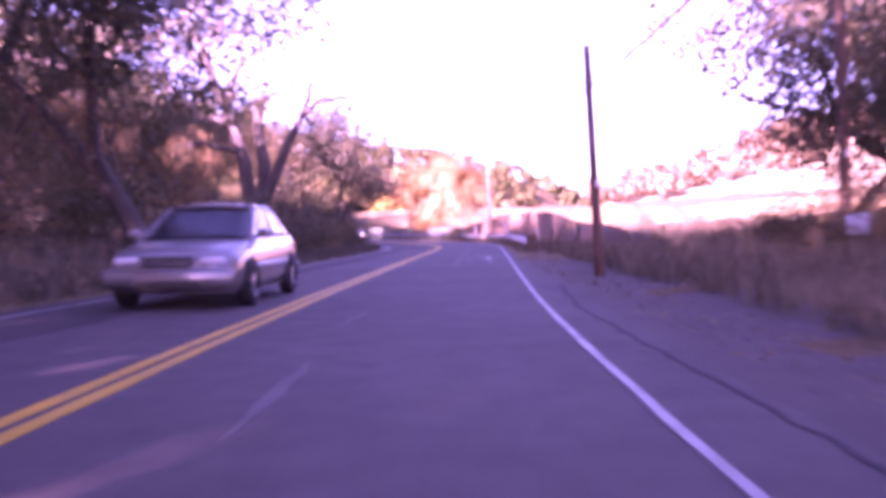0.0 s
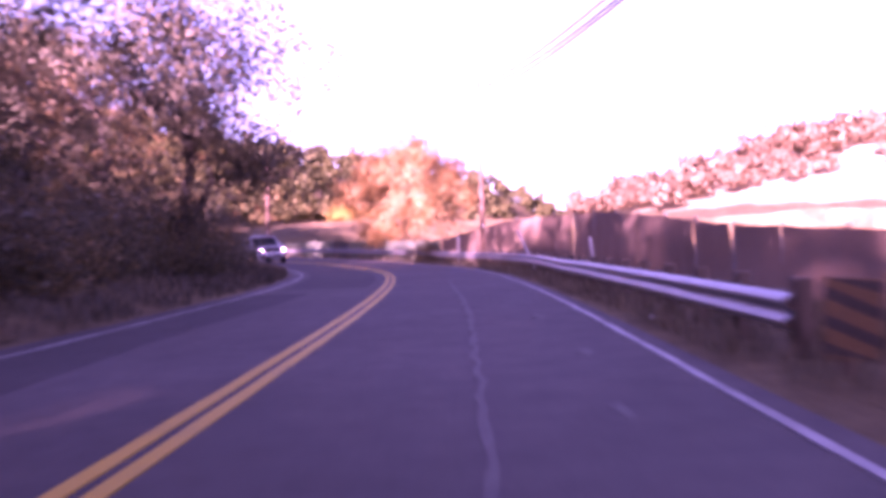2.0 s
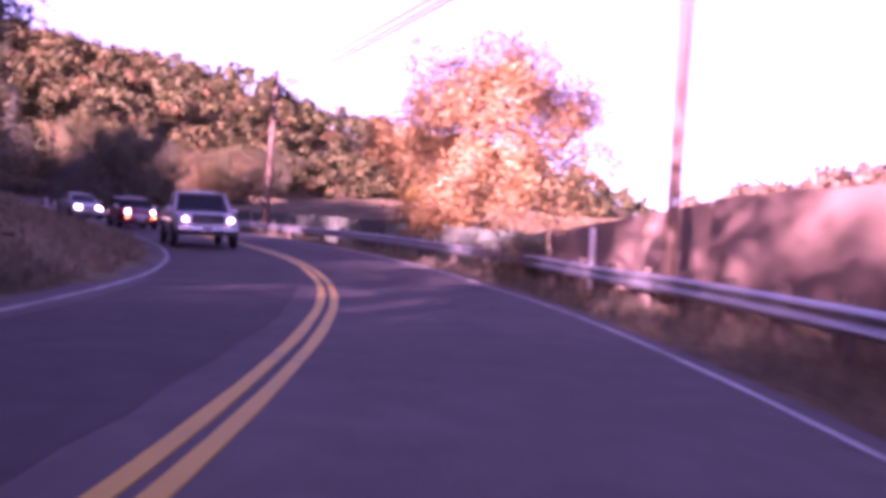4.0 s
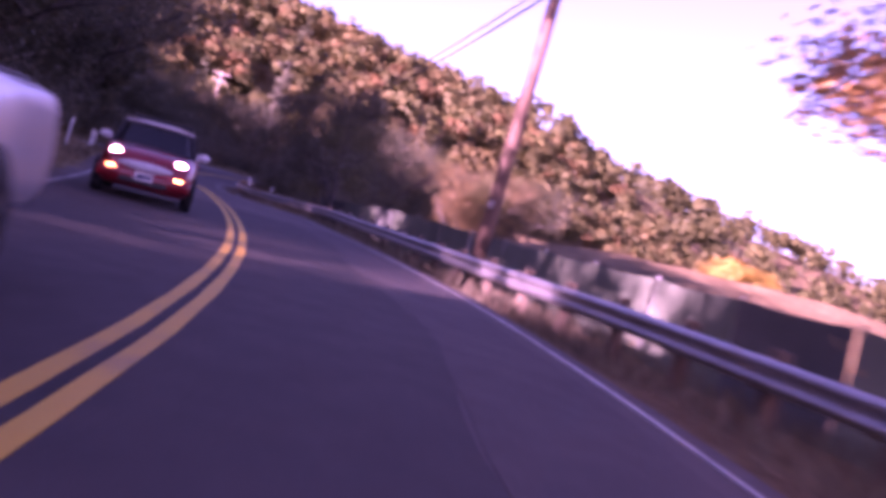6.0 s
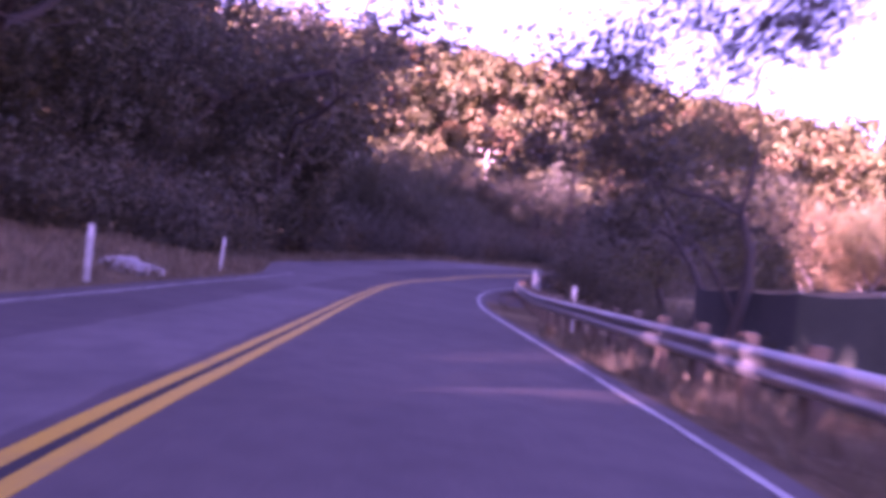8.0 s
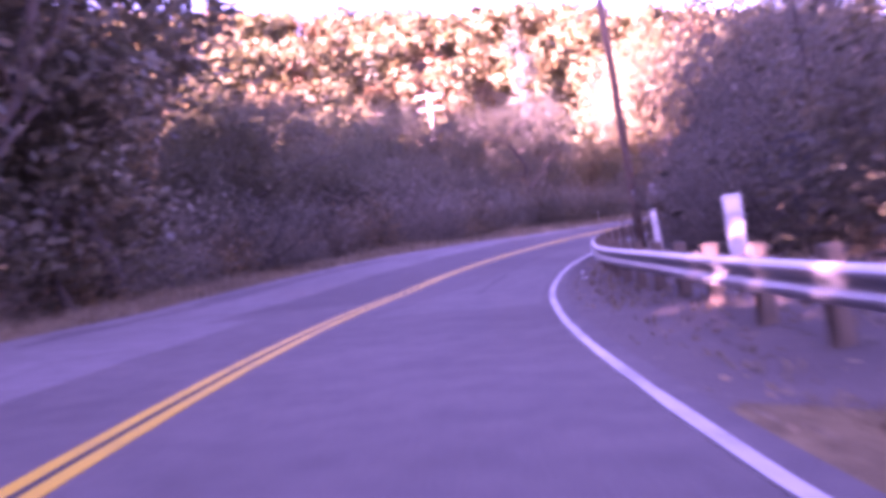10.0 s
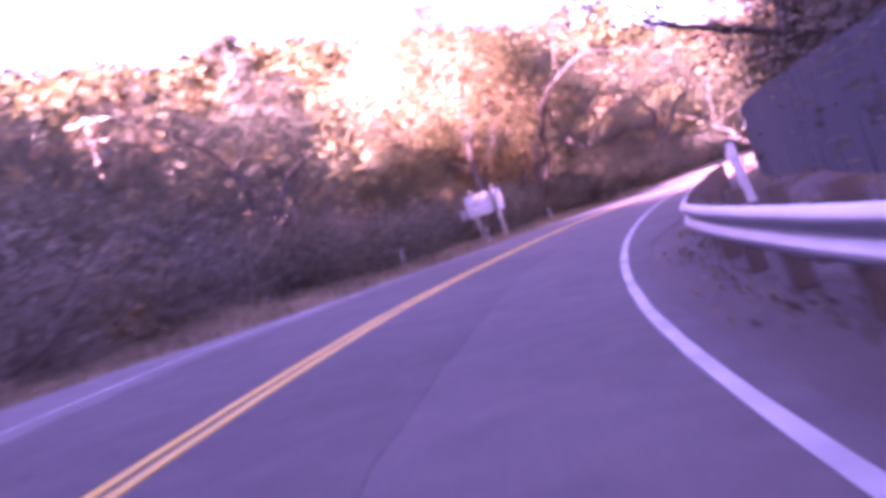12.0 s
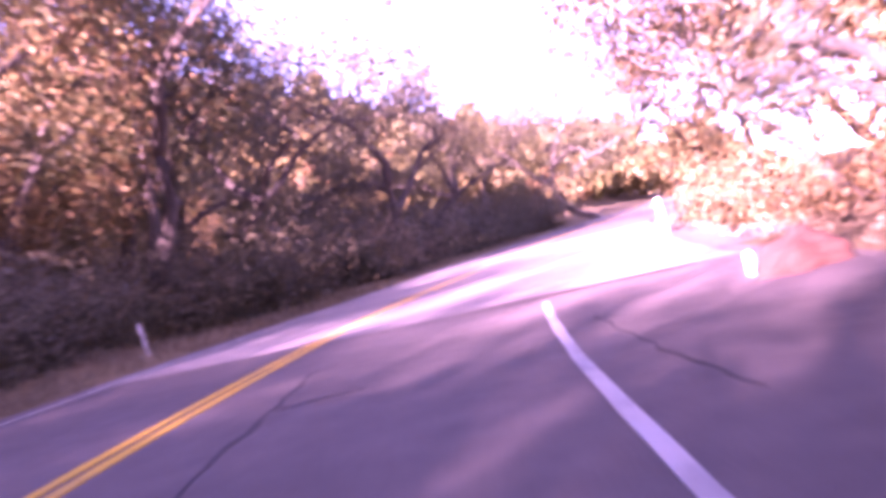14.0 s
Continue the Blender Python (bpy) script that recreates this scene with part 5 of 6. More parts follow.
M_CHROME = mottled("chrome", (0.5, 0.5, 0.52), (0.65, 0.65, 0.66), 3, 20, 0.15, 0, metal=1.0)
M_LENS = mottled("headlamp_lens_off", (0.45, 0.45, 0.47), (0.6, 0.6, 0.62), 4, 18, 0.12, 0)
M_LAMP_ON = lamp_mat("headlamp_on", (1.0, 0.88, 0.62), 4.5)
M_AMBER_ON = lamp_mat("amber_lamp_on", (1.0, 0.42, 0.06), 5.0)
M_AMBER = mottled("amber_lens", (0.35, 0.12, 0.02), (0.5, 0.2, 0.04), 4, 18, 0.2, 0)
M_PLATE = mottled("number_plate", (0.5, 0.5, 0.48), (0.62, 0.62, 0.6), 4, 18, 0.5, 0)
M_PLATE_BAR = mottled("plate_bars", (0.04, 0.05, 0.12), (0.06, 0.07, 0.16), 4, 18, 0.5, 0)
M_MIRROR_CAP = mottled("chrome_mirror_cap", (0.5, 0.5, 0.51), (0.62, 0.62, 0.63), 3, 20, 0.3, 0)
M_SILVER = car_paint("silver_paint", (0.24, 0.23, 0.225), 0.5)
M_WHITE_CAR = car_paint("white_car_paint", (0.62, 0.62, 0.62))
M_WHITE_TRUCK = car_paint("white_truck_paint", (0.55, 0.55, 0.56))
M_RED = car_paint("red_paint", (0.30, 0.012, 0.016))


def loft(name, sections, mat, close=True):
    """Closed rings of points, one behind another, skinned."""
    verts, faces = [], []
    n = len(sections[0])
    for ring in sections:
        verts += [Vector(p) for p in ring]
    for i in range(len(sections) - 1):
        for k in range(n):
            faces.append((i * n + k, i * n + (k + 1) % n, (i + 1) * n + (k + 1) % n, (i + 1) * n + k))
    faces.append(tuple(reversed(range(n))))
    faces.append(tuple((len(sections) - 1) * n + k for k in range(n)))
    me = mesh_from(name, verts, faces, mat, True)
    bm = bmesh.new()
    bm.from_mesh(me)
    bmesh.ops.recalc_face_normals(bm, faces=bm.faces)
    bm.to_mesh(me)
    bm.free()
    return me


def body_ring(y, w, zb, zt, crown=0.03):
    half = [(0.0, zb), (w * 0.82, zb), (w * 0.95, zb + 0.06), (w, zb + 0.2), (w * 1.01, zb + 0.5 * (zt - zb)), (w * 0.985, zt - 0.14), (w * 0.94, zt - 0.04), (w * 0.84, zt), (w * 0.4, zt + crown * 0.8)]
    pts = [(x, y, z) for x, z in half] + [(0, y, zt + crown)] + [(-x, y, z) for x, z in reversed(half[1:])]
    return pts


def wheel(car, x, y, r, width):
    w = new("wheel")
    w.parent = car
    w.location = (x, y, r)
    side = 1 if x > 0 else -1
    prof = [(r * 0.66, -0.48), (r * 0.9, -0.5), (r * 0.985, -0.36), (r, 0.0), (r * 0.985, 0.36), (r * 0.9, 0.5), (r * 0.66, 0.48)]
    n, verts, faces = 24, [], []
    for i in range(n):
        a = 2 * math.pi * i / n
        for q, h in prof:
            verts.append(Vector((h * width, math.cos(a) * q, math.sin(a) * q)))
    m = len(prof)
    for i in range(n):
        for k in range(m - 1):
            faces.append((i * m + k, i * m + k + 1, ((i + 1) % n) * m + k + 1, ((i + 1) % n) * m + k))
    part("tyre", mesh_from("tyre", verts, faces, M_TYRE, True), w)
    verts, faces = [], []
    xo = side * width * 0.42
    rings = [(0.67 * r, xo), (0.6 * r, xo - side * 0.03), (0.2 * r, xo - side * 0.015), (0.001, xo)]
    for q, xx in rings:
        for i in range(20):
            a = 2 * math.pi * i / 20
            dip = 0.0 if (i % 4) < 2 or q < 0.3 * r else side * -0.03
            verts.append(Vector((xx + dip, math.cos(a) * q, math.sin(a) * q)))
    for j in range(len(rings) - 1):
        for i in range(20):
            faces.append((j * 20 + i, j * 20 + (i + 1) % 20, (j + 1) * 20 + (i + 1) % 20, (j + 1) * 20 + i))
    part("rim", mesh_from("rim", verts, faces, M_RIM), w)
    return w


def patch(name, surface, a0, a1, b0, b1, lift, mat, parent, label="", n=7, thick=0.012):
    """A curved panel cut from a surface (a function of two numbers), lifted off it and given thickness."""
    e = 1e-3
    outer, inner = [], []
    for i in range(n + 1):
        for j in range(n + 1):
            u, v = a0 + (a1 - a0) * i / n, b0 + (b1 - b0) * j / n
            p = Vector(surface(u, v))
            nrm = (Vector(surface(u + e, v)) - Vector(surface(u - e, v))).cross(Vector(surface(u, v + e)) - Vector(surface(u, v - e))).normalized()
            if nrm.dot(p - Vector((0, p.y * 0.6, 0.9))) < 0:
                nrm = -nrm
            outer.append(p + nrm * lift)
            inner.append(p + nrm * (lift - thick))
    w, m = n + 1, (n + 1) * (n + 1)
    faces = []
    for i in range(n):
        for j in range(n):
            q = (i * w + j, i * w + j + 1, (i + 1) * w + j + 1, (i + 1) * w + j)
            faces += [q, tuple(m + k for k in reversed(q))]
    rim = [k for k in range(w)] + [i * w + n for i in range(1, w)] + [n * w + j for j in range(n - 1, -1, -1)] + [i * w for i in range(n - 1, 0, -1)]
    for k in range(len(rim)):
        q, r = rim[k], rim[(k + 1) % len(rim)]
        faces.append((q, m + q, m + r, r))
    me = mesh_from(name, outer + inner, faces, mat, True)
    bm = bmesh.new()
    bm.from_mesh(me)
    bmesh.ops.recalc_face_normals(bm, faces=bm.faces)
    bm.to_mesh(me)
    bm.free()
    return part(name, me, parent, label)


def make_car(kind, label, paint, L, W, body, cabin, belt, roof, r, lamps_on, grille, roof_paint=None, amber=False, pickup=False, wheel_y=None, taper=(0.89, 0.69), pillars=None, plate=True):
    """body: (y, half width, bottom, top) sections from tail to nose. cabin: y at the belt (rear, front) and at the roof (rear, front)."""
    car = tagged(new(kind), label, "car", "vehicles on the road")
    part("body", loft("body", [body_ring(*b) for b in body], paint), car)
    rp = roof_paint or paint
    pp = pillars or paint
    yr, yf, tr, tf = cabin
    wb, wt = W / 2 * taper[0], W / 2 * taper[1]

    def width(h):
        return wb + (wt - wb) * max(0.0, h) ** 1.35

    def lean(h):
        return max(0.0, h) ** 0.88

    def level(h):
        return belt - 0.05 + (roof - belt + 0.05) * h

    def front(a, h):
        return a * width(h), yf + (tf - yf) * lean(h) + 0.13 * (1 - abs(a) ** 2.2) * (1 - 0.55 * h), level(h)

    def rear(a, h):
        return a * width(h), yr + (tr - yr) * lean(h) - 0.10 * (1 - abs(a) ** 2.2) * (1 - 0.5 * h), level(h)

    def flank(sx):
        def surface(b, h):
            y0, y1 = yf + (tf - yf) * lean(h), yr + (tr - yr) * lean(h)
            return sx * (width(h) + 0.02 * math.sin(math.pi * min(1, max(0, b)))), y0 + (y1 - y0) * b, level(h)
        return surface

    def top(a, b):
        y0, y1 = front(a, 1.0)[1], rear(a, 1.0)[1]
        return a * wt, y0 + (y1 - y0) * b, roof + 0.055 * (1 - abs(a) ** 2.5) * (1 - abs(2 * b - 1) ** 3 * 0.6)

    # near-black shell behind the glass, in place of an unlit cabin
    patch("cabin", front, -1, 1, 0, 1, 0, M_CABIN, car)
    patch("cabin", rear, -1, 1, 0, 1, 0, M_CABIN, car)
    for sx in (1, -1):
        patch("cabin", flank(sx), 0, 1, 0, 1, 0, M_CABIN, car)
    patch("roof", top, -1.03, 1.03, -0.03, 1.03, 0.012, rp, car, "", 10, 0.04)
    patch("windscreen", front, -0.91, 0.91, 0.10, 0.93, 0.008, M_GLASS, car, "dark reflecting windscreen", 9)
    patch("rear_window", rear, -0.88, 0.88, 0.14, 0.92, 0.008, M_GLASS, car)
    split = 0.62 if pickup else 0.5
    for sx in (1, -1):
        side = flank(sx)
        patch("side_window", side, 0.08, split - 0.02, 0.12, 0.93, 0.008, M_GLASS, car)
        patch("side_window", side, split + 0.03, 0.86 if not pickup else 0.93, 0.12, 0.93, 0.008, M_GLASS, car)
        # pillars: one round each front corner, the door post, the broad rear quarter
        patch("pillar", front, sx * 0.92, sx * 1.02, -0.02, 1.0, 0.014, pp, car, "", 4)
        patch("pillar", side, -0.02, 0.07, -0.02, 1.0, 0.014, pp, car, "", 4)
        patch("pillar", side, split - 0.015, split + 0.025, 0.08, 0.95, 0.010, pp, car, "", 4)
        patch("pillar", side, 0.87 if not pickup else 0.94, 1.02, -0.02, 1.0, 0.014, pp, car, "", 4)
        patch("pillar", rear, sx * 0.89, sx * 1.02, -0.02, 1.0, 0.014, pp, car, "", 4)
        patch("window_sill", side, -0.02, 1.02, -0.02, 0.10, 0.018, paint, car, "", 5)
        # mirror on its stalk, door handles, side moulding
        bm = bmesh.new()
        bmesh.ops.create_uvsphere(bm, u_segments=12, v_segments=8, radius=1.0)
        bmesh.ops.scale(bm, vec=(0.12, 0.075, 0.075), verts=bm.verts)
        bmesh.ops.translate(bm, vec=(sx * (W / 2 + 0.06), yf - 0.30, belt + 0.07), verts=bm.verts)
        box_bm(bm, (0.12, 0.05, 0.04), (sx * (W / 2 - 0.04), yf - 0.29, belt + 0.02), 0.01)
        part("mirror", bm_mesh("mirror", bm, M_MIRROR_CAP if roof_paint else paint, True), car)
        for j in (0.42, 0.86):
            bm = bmesh.new()
            box_bm(bm, (0.03, 0.16, 0.035), (sx * (W / 2 * 1.0), yf + (yr - yf) * j, belt - 0.13), 0.01)
            part("door_handle", bm_mesh("door_handle", bm, paint), car)
        bm = bmesh.new()
        box_bm(bm, (0.03, L * 0.5, 0.05), (sx * W / 2 * 1.005, 0, belt - 0.38), 0.012)
        part("side_moulding", bm_mesh("side_moulding", bm, M_TRIM if pickup else paint), car)
    wy = wheel_y or (-L * 0.29, L * 0.31)
    for x in (W / 2 - 0.05, -W / 2 + 0.05):
        for y in wy:
            wheel(car, x, y, r, 0.21)
            # dark disc on the flank behind the wheel, painted for the well's shade
            sx = 1 if x > 0 else -1
            v, f = [], []
            n = 18
            for q, xx in ((r * 1.15, 0.004), (r * 0.3, 0.002)):
                for i in range(n):
                    a = 2 * math.pi * i / n
                    v.append(Vector((sx * (W / 2 * 1.012 + xx), y + math.cos(a) * q, max(0.16, r + math.sin(a) * q))))
            for i in range(n):
                f.append((i, (i + 1) % n, n + (i + 1) % n, n + i))
            f.append(tuple(n + i for i in range(n)))
            part("wheel_arch", mesh_from("wheel_arch", v, f, M_TRIM), car)
    yn = L / 2
    g = grille
    for sx in (1, -1):
        bm = bmesh.new()
        if g["round"]:
            bmesh.ops.create_uvsphere(bm, u_segments=16, v_segments=10, radius=1.0)
            bmesh.ops.scale(bm, vec=(g["lw"], 0.07, g["lh"]), verts=bm.verts)
            bmesh.ops.translate(bm, vec=(sx * g["lx"], yn - g["set"], g["lz"]), verts=bm.verts)
        else:
            box_bm(bm, (g["lw"] * 2, 0.12, g["lh"] * 2), (sx * g["lx"], yn - g["set"], g["lz"]), 0.035)
        part("headlight", bm_mesh("headlight", bm, M_LAMP_ON if lamps_on else M_LENS, True), car, "lit headlight" if lamps_on else "unlit clear headlight")
        bm = bmesh.new()
        box_bm(bm, (0.2, 0.05, 0.12 if amber else 0.06), (sx * (g["lx"] + 0.02), yn + 0.005, g["lz"] - g["drop"]), 0.02)
        part("indicator", bm_mesh("indicator", bm, M_AMBER_ON if amber else M_AMBER), car, "amber lamp")
        bm = bmesh.new()
        box_bm(bm, (0.28, 0.06, 0.16), (sx * (W / 2 - 0.24), -yn + 0.02, belt - 0.14), 0.02)
        part("tail_light", bm_mesh("tail_light", bm, M_TAIL), car, "red tail light")
    bm = bmesh.new()
    if g["round"]:
        # a wide oval of bright mesh
        bmesh.ops.create_uvsphere(bm, u_segments=20, v_segments=8, radius=1.0)
        bmesh.ops.scale(bm, vec=(g["gw"] / 2, 0.05, g["gh"] / 2), verts=bm.verts)
        bmesh.ops.translate(bm, vec=(0, yn + 0.005, g["gz"]), verts=bm.verts)
        gr = part("grille", bm_mesh("grille", bm, M_LENS, True), car, "silver oval grille")
    else:
        box_bm(bm, (g["gw"], 0.06, g["gh"]), (0, yn - 0.01, g["gz"]), 0.02)
        gr = part("grille", bm_mesh("grille", bm, M_TRIM), car)
        bm = bmesh.new()
        box_bm(bm, (g["gw"] * 1.04, 0.03, 0.022), (0, yn + 0.022, g["gz"] + g["gh"] * 0.5), 0.006)
        part("grille_rim", bm_mesh("grille_rim", bm, M_CHROME), gr, "chrome upper rim")
        for j in range(2):
            bm = bmesh.new()
            box_bm(bm, (g["gw"] * 0.9, 0.02, 0.01), (0, yn + 0.022, g["gz"] + (j - 0.7) * g["gh"] * 0.3), 0.003)
            part("grille_bar", bm_mesh("grille_bar", bm, M_RIM), gr)
        bm = bmesh.new()
        box_bm(bm, (0.1, 0.02, 0.06), (0, yn + 0.03, g["gz"] + 0.01), 0.012)
        part("badge", bm_mesh("badge", bm, M_CHROME), gr, "plain chrome badge")
    bm = bmesh.new()
    box_bm(bm, (W * 0.96, 0.16, g["bh"]), (0, yn - 0.03, g["bz"]), 0.05)
    part("front_bumper", bm_mesh("front_bumper", bm, g["bmat"], True), car)
    bm = bmesh.new()
    box_bm(bm, (W * 0.96, 0.14, 0.22), (0, -yn + 0.03, g["bz"] + 0.02), 0.05)
    part("rear_bumper", bm_mesh("rear_bumper", bm, g["bmat"], True), car)
    bm = bmesh.new()
    box_bm(bm, (W * 0.5, 0.06, 0.1), (0, yn + 0.03, g["bz"] - g["bh"] * 0.28), 0.015)
    part("air_intake", bm_mesh("air_intake", bm, M_TRIM), car)
    if plate:
        bm = bmesh.new()
        box_bm(bm, (0.31, 0.02, 0.155), (0, yn + 0.07, g["bz"] + 0.03), 0.005)
        pl = part("number_plate", bm_mesh("number_plate", bm, M_PLATE), car)
        bm = bmesh.new()
        box_bm(bm, (0.24, 0.01, 0.06), (0, yn + 0.083, g["bz"] + 0.025), 0.0)
        part("plate_bar", bm_mesh("plate_bar", bm, M_PLATE_BAR), pl)
    return car


M_TAIL = mottled("red_tail_lens", (0.25, 0.01, 0.01), (0.4, 0.02, 0.02), 4, 18, 0.15, 0)


def sedan_body(L, W):
    y = L / 2
    w = W / 2
    return [(-y, w * 0.74, 0.40, 0.78), (-y + 0.05, w * 0.84, 0.32, 0.87), (-y + 0.16, w * 0.91, 0.26, 0.94), (-y + 0.5, w * 0.97, 0.2, 0.98), (-y + 1.2, w, 0.18, 0.97), (0, w, 0.18, 0.94),
            (y - 1.5, w, 0.18, 0.92), (y - 1.15, w * 0.995, 0.18, 0.895), (y - 0.8, w * 0.98, 0.18, 0.85), (y - 0.45, w * 0.95, 0.2, 0.79), (y - 0.2, w * 0.90, 0.22, 0.735), (y - 0.08, w * 0.83, 0.26, 0.68), (y, w * 0.70, 0.32, 0.58)]


def park(car, s, o, flip=True):
    """Stands a vehicle in the lane, facing against the stations when flip."""
    p = at(s, o, 0.006)
    roll = math.atan(float(np.interp(s, ST, CC)))
    grade = math.atan2(deck(s + 1, 0) - deck(s - 1, 0), 2)
    m = Matrix.Translation(p) @ Matrix.Rotation(heading(s), 4, "Z") @ Matrix.Rotation(roll, 4, "Y") @ Matrix.Rotation(grade, 4, "X")
    car.matrix_basis = m @ (Matrix.Rotation(math.pi, 4, "Z") if flip else Matrix.Identity(4))


SEDAN = {"round": False, "lw": 0.17, "lh": 0.055, "lx": 0.57, "lz": 0.645, "set": 0.09, "drop": 0.2, "gw": 0.66, "gh": 0.13, "gz": 0.63, "bz": 0.42, "bh": 0.26}
silver = make_car("silver_sedan", "silver four-door sedan with unlit lamps in the oncoming lane", M_SILVER, 4.75, 1.80, sedan_body(4.75, 1.80), (-1.85, 1.12, -0.95, 0.12), 0.93, 1.40, 0.32, False, {**SEDAN, "bmat": M_SILVER}, plate=False)
park(silver, 15.3, 1.5)
white = make_car("white_sedan", "white four-door sedan with headlights on in the oncoming lane", M_WHITE_CAR, 4.45, 1.76, sedan_body(4.45, 1.76), (-1.75, 1.08, -0.9, 0.12), 0.92, 1.38, 0.31, True, {**SEDAN, "bmat": M_WHITE_CAR})
park(white, 131.0, 1.55)
MINI = {"round": True, "lw": 0.11, "lh": 0.105, "lx": 0.56, "lz": 0.74, "set": 0.16, "drop": 0.27, "gw": 0.95, "gh": 0.17, "gz": 0.62, "bz": 0.42, "bh": 0.24, "bmat": M_RED}
y = 3.72 / 2
w = 1.68 / 2
mini_body = [(-y, w * 0.86, 0.34, 0.86), (-y + 0.15, w * 0.95, 0.22, 0.95), (-y + 0.6, w, 0.19, 0.97), (0, w, 0.18, 0.96), (y - 1.2, w, 0.18, 0.95), (y - 0.7, w * 0.98, 0.18, 0.92),
             (y - 0.25, w * 0.93, 0.2, 0.84), (y - 0.06, w * 0.85, 0.24, 0.74), (y, w * 0.74, 0.32, 0.62)]
red = make_car("red_hatchback", "small red hatchback with a white roof and headlights on", M_RED, 3.72, 1.68, mini_body, (-1.75, 0.82, -1.45, 0.28), 0.95, 1.40, 0.31, True, MINI, roof_paint=M_WHITE_CAR, amber=True, taper=(0.9, 0.74), pillars=M_TRIM)
park(red, 118.0, 1.75)
for q in (-0.45, 0.35):
    bm = bmesh.new()
    box_bm(bm, (1.15, 0.06, 0.04), (0, q - 0.35, 1.52), 0.012)
    for sx in (-0.45, 0.45):
        box_bm(bm, (0.06, 0.06, 0.1), (sx, q - 0.35, 1.47), 0.01)
    part("roof_rack_bar", bm_mesh("roof_rack_bar", bm, M_TRIM), red)
TRUCK = {"round": False, "lw": 0.085, "lh": 0.06, "lx": 0.70, "lz": 0.90, "set": 0.05, "drop": 0.24, "gw": 1.0, "gh": 0.28, "gz": 0.92, "bz": 0.60, "bh": 0.22, "bmat": M_CHROME}
y = 5.4 / 2
w = 1.96 / 2
truck_body = [(-y, w * 0.97, 0.48, 1.16), (-y + 0.05, w * 0.99, 0.42, 1.18), (-y + 2.0, w, 0.40, 1.18), (-y + 2.05, w, 0.38, 1.16), (0.3, w, 0.36, 1.14), (1.0, w, 0.36, 1.14), (1.25, w, 0.38, 1.14),
              (y - 0.6, w * 0.98, 0.4, 1.10), (y - 0.15, w * 0.95, 0.44, 1.06), (y, w * 0.9, 0.5, 0.98)]
truck = make_car("white_pickup", "white full-size pickup truck with headlights on", M_WHITE_TRUCK, 5.4, 1.96, truck_body, (-0.55, 1.30, -0.42, 0.55), 1.13, 1.74, 0.38, True, TRUCK, pickup=True, wheel_y=(-1.62, 1.72), taper=(0.93, 0.79))
park(truck, 101.5, 1.9)
bm = bmesh.new()
box_bm(bm, (1.5, 2.0, 0.04), (0, -1.65, 1.2), 0.01)
part("bed_cover", bm_mesh("bed_cover", bm, M_TRIM), truck)


# ---- marker posts ----
M_MARKER = mottled("white_marker_plastic", (0.48, 0.48, 0.47), (0.66, 0.66, 0.64), 3, 20, 0.5, 0.1)
M_REFLECT = mottled("reflector", (0.7, 0.7, 0.72), (0.85, 0.85, 0.86), 4, 18, 0.15, 0)


def marker_post(s, o, height, width, label, lean=0.0, base=None):
    p = on_ground(s, o) if base is None else base
    post = tagged(new("marker_post"), label, "marker post", "roadside marker posts")
    post.matrix_basis = Matrix.Translation(p) @ Matrix.Rotation(heading(s), 4, "Z") @ Matrix.Rotation(radians(lean), 4, "Y")
    bm = bmesh.new()
    box_bm(bm, (width, 0.03, height + 0.3), (0, 0, height / 2 - 0.15), 0.01)
    part("blade", bm_mesh("blade", bm, M_MARKER), post)
    bm = bmesh.new()
    box_bm(bm, (width * 0.8, 0.012, 0.16), (0, -0.022, height - 0.14), 0.003)
    part("reflector", bm_mesh("reflector", bm, M_REFLECT), post)
    return post


for s, o, h, w_, lab, ln in (
        (146.5, 4.2, 1.0, 0.11, "slim white marker post on the grass verge", 0), (158.7, 4.4, 1.0, 0.10, "slim white marker post on the grass verge", 3),
        (153.5, -5.25, 1.2, 0.11, "white marker post behind the guardrail", 0), (172.6, -5.5, 1.15, 0.22, "wide white marker with grey bands behind the guardrail", 0),
        (180.2, -5.5, 1.2, 0.12, "white marker post behind the guardrail", -3), (210.8, -5.6, 1.15, 0.14, "white marker post behind the guardrail", -4),
        (222.3, -6.1, 1.1, 0.13, "white marker post at the end of the guardrail", -6), (89.7, -6.9, 1.5, 0.16, "white post behind the guardrail", 0),
        (254.7, -6.1, 1.05, 0.16, "white marker post at the driveway in sunlight", 0), (236.8, -5.55, 0.3, 0.09, "low white marker stub at the driveway corner", 0), (236, 4.9, 0.75, 0.03, "thin pale stake in the verge", 4),
        (124.4, 4.7, 1.0, 0.08, "slim white marker post on the grass verge", 0), (135.0, 4.7, 1.0, 0.08, "slim white marker post on the grass verge", 2),
        (246, 5.0, 0.7, 0.05, "thin pale stake in the verge", -5), (225.5, 4.8, 0.8, 0.03, "thin pale stake in the verge", 3)):
    marker_post(s, o, h, w_, lab, ln)

# pale rubble on the bank
M_RUBBLE = mottled("pale_rubble", (0.26, 0.24, 0.23), (0.46, 0.43, 0.41), 3, 16, 0.9, 0.5)
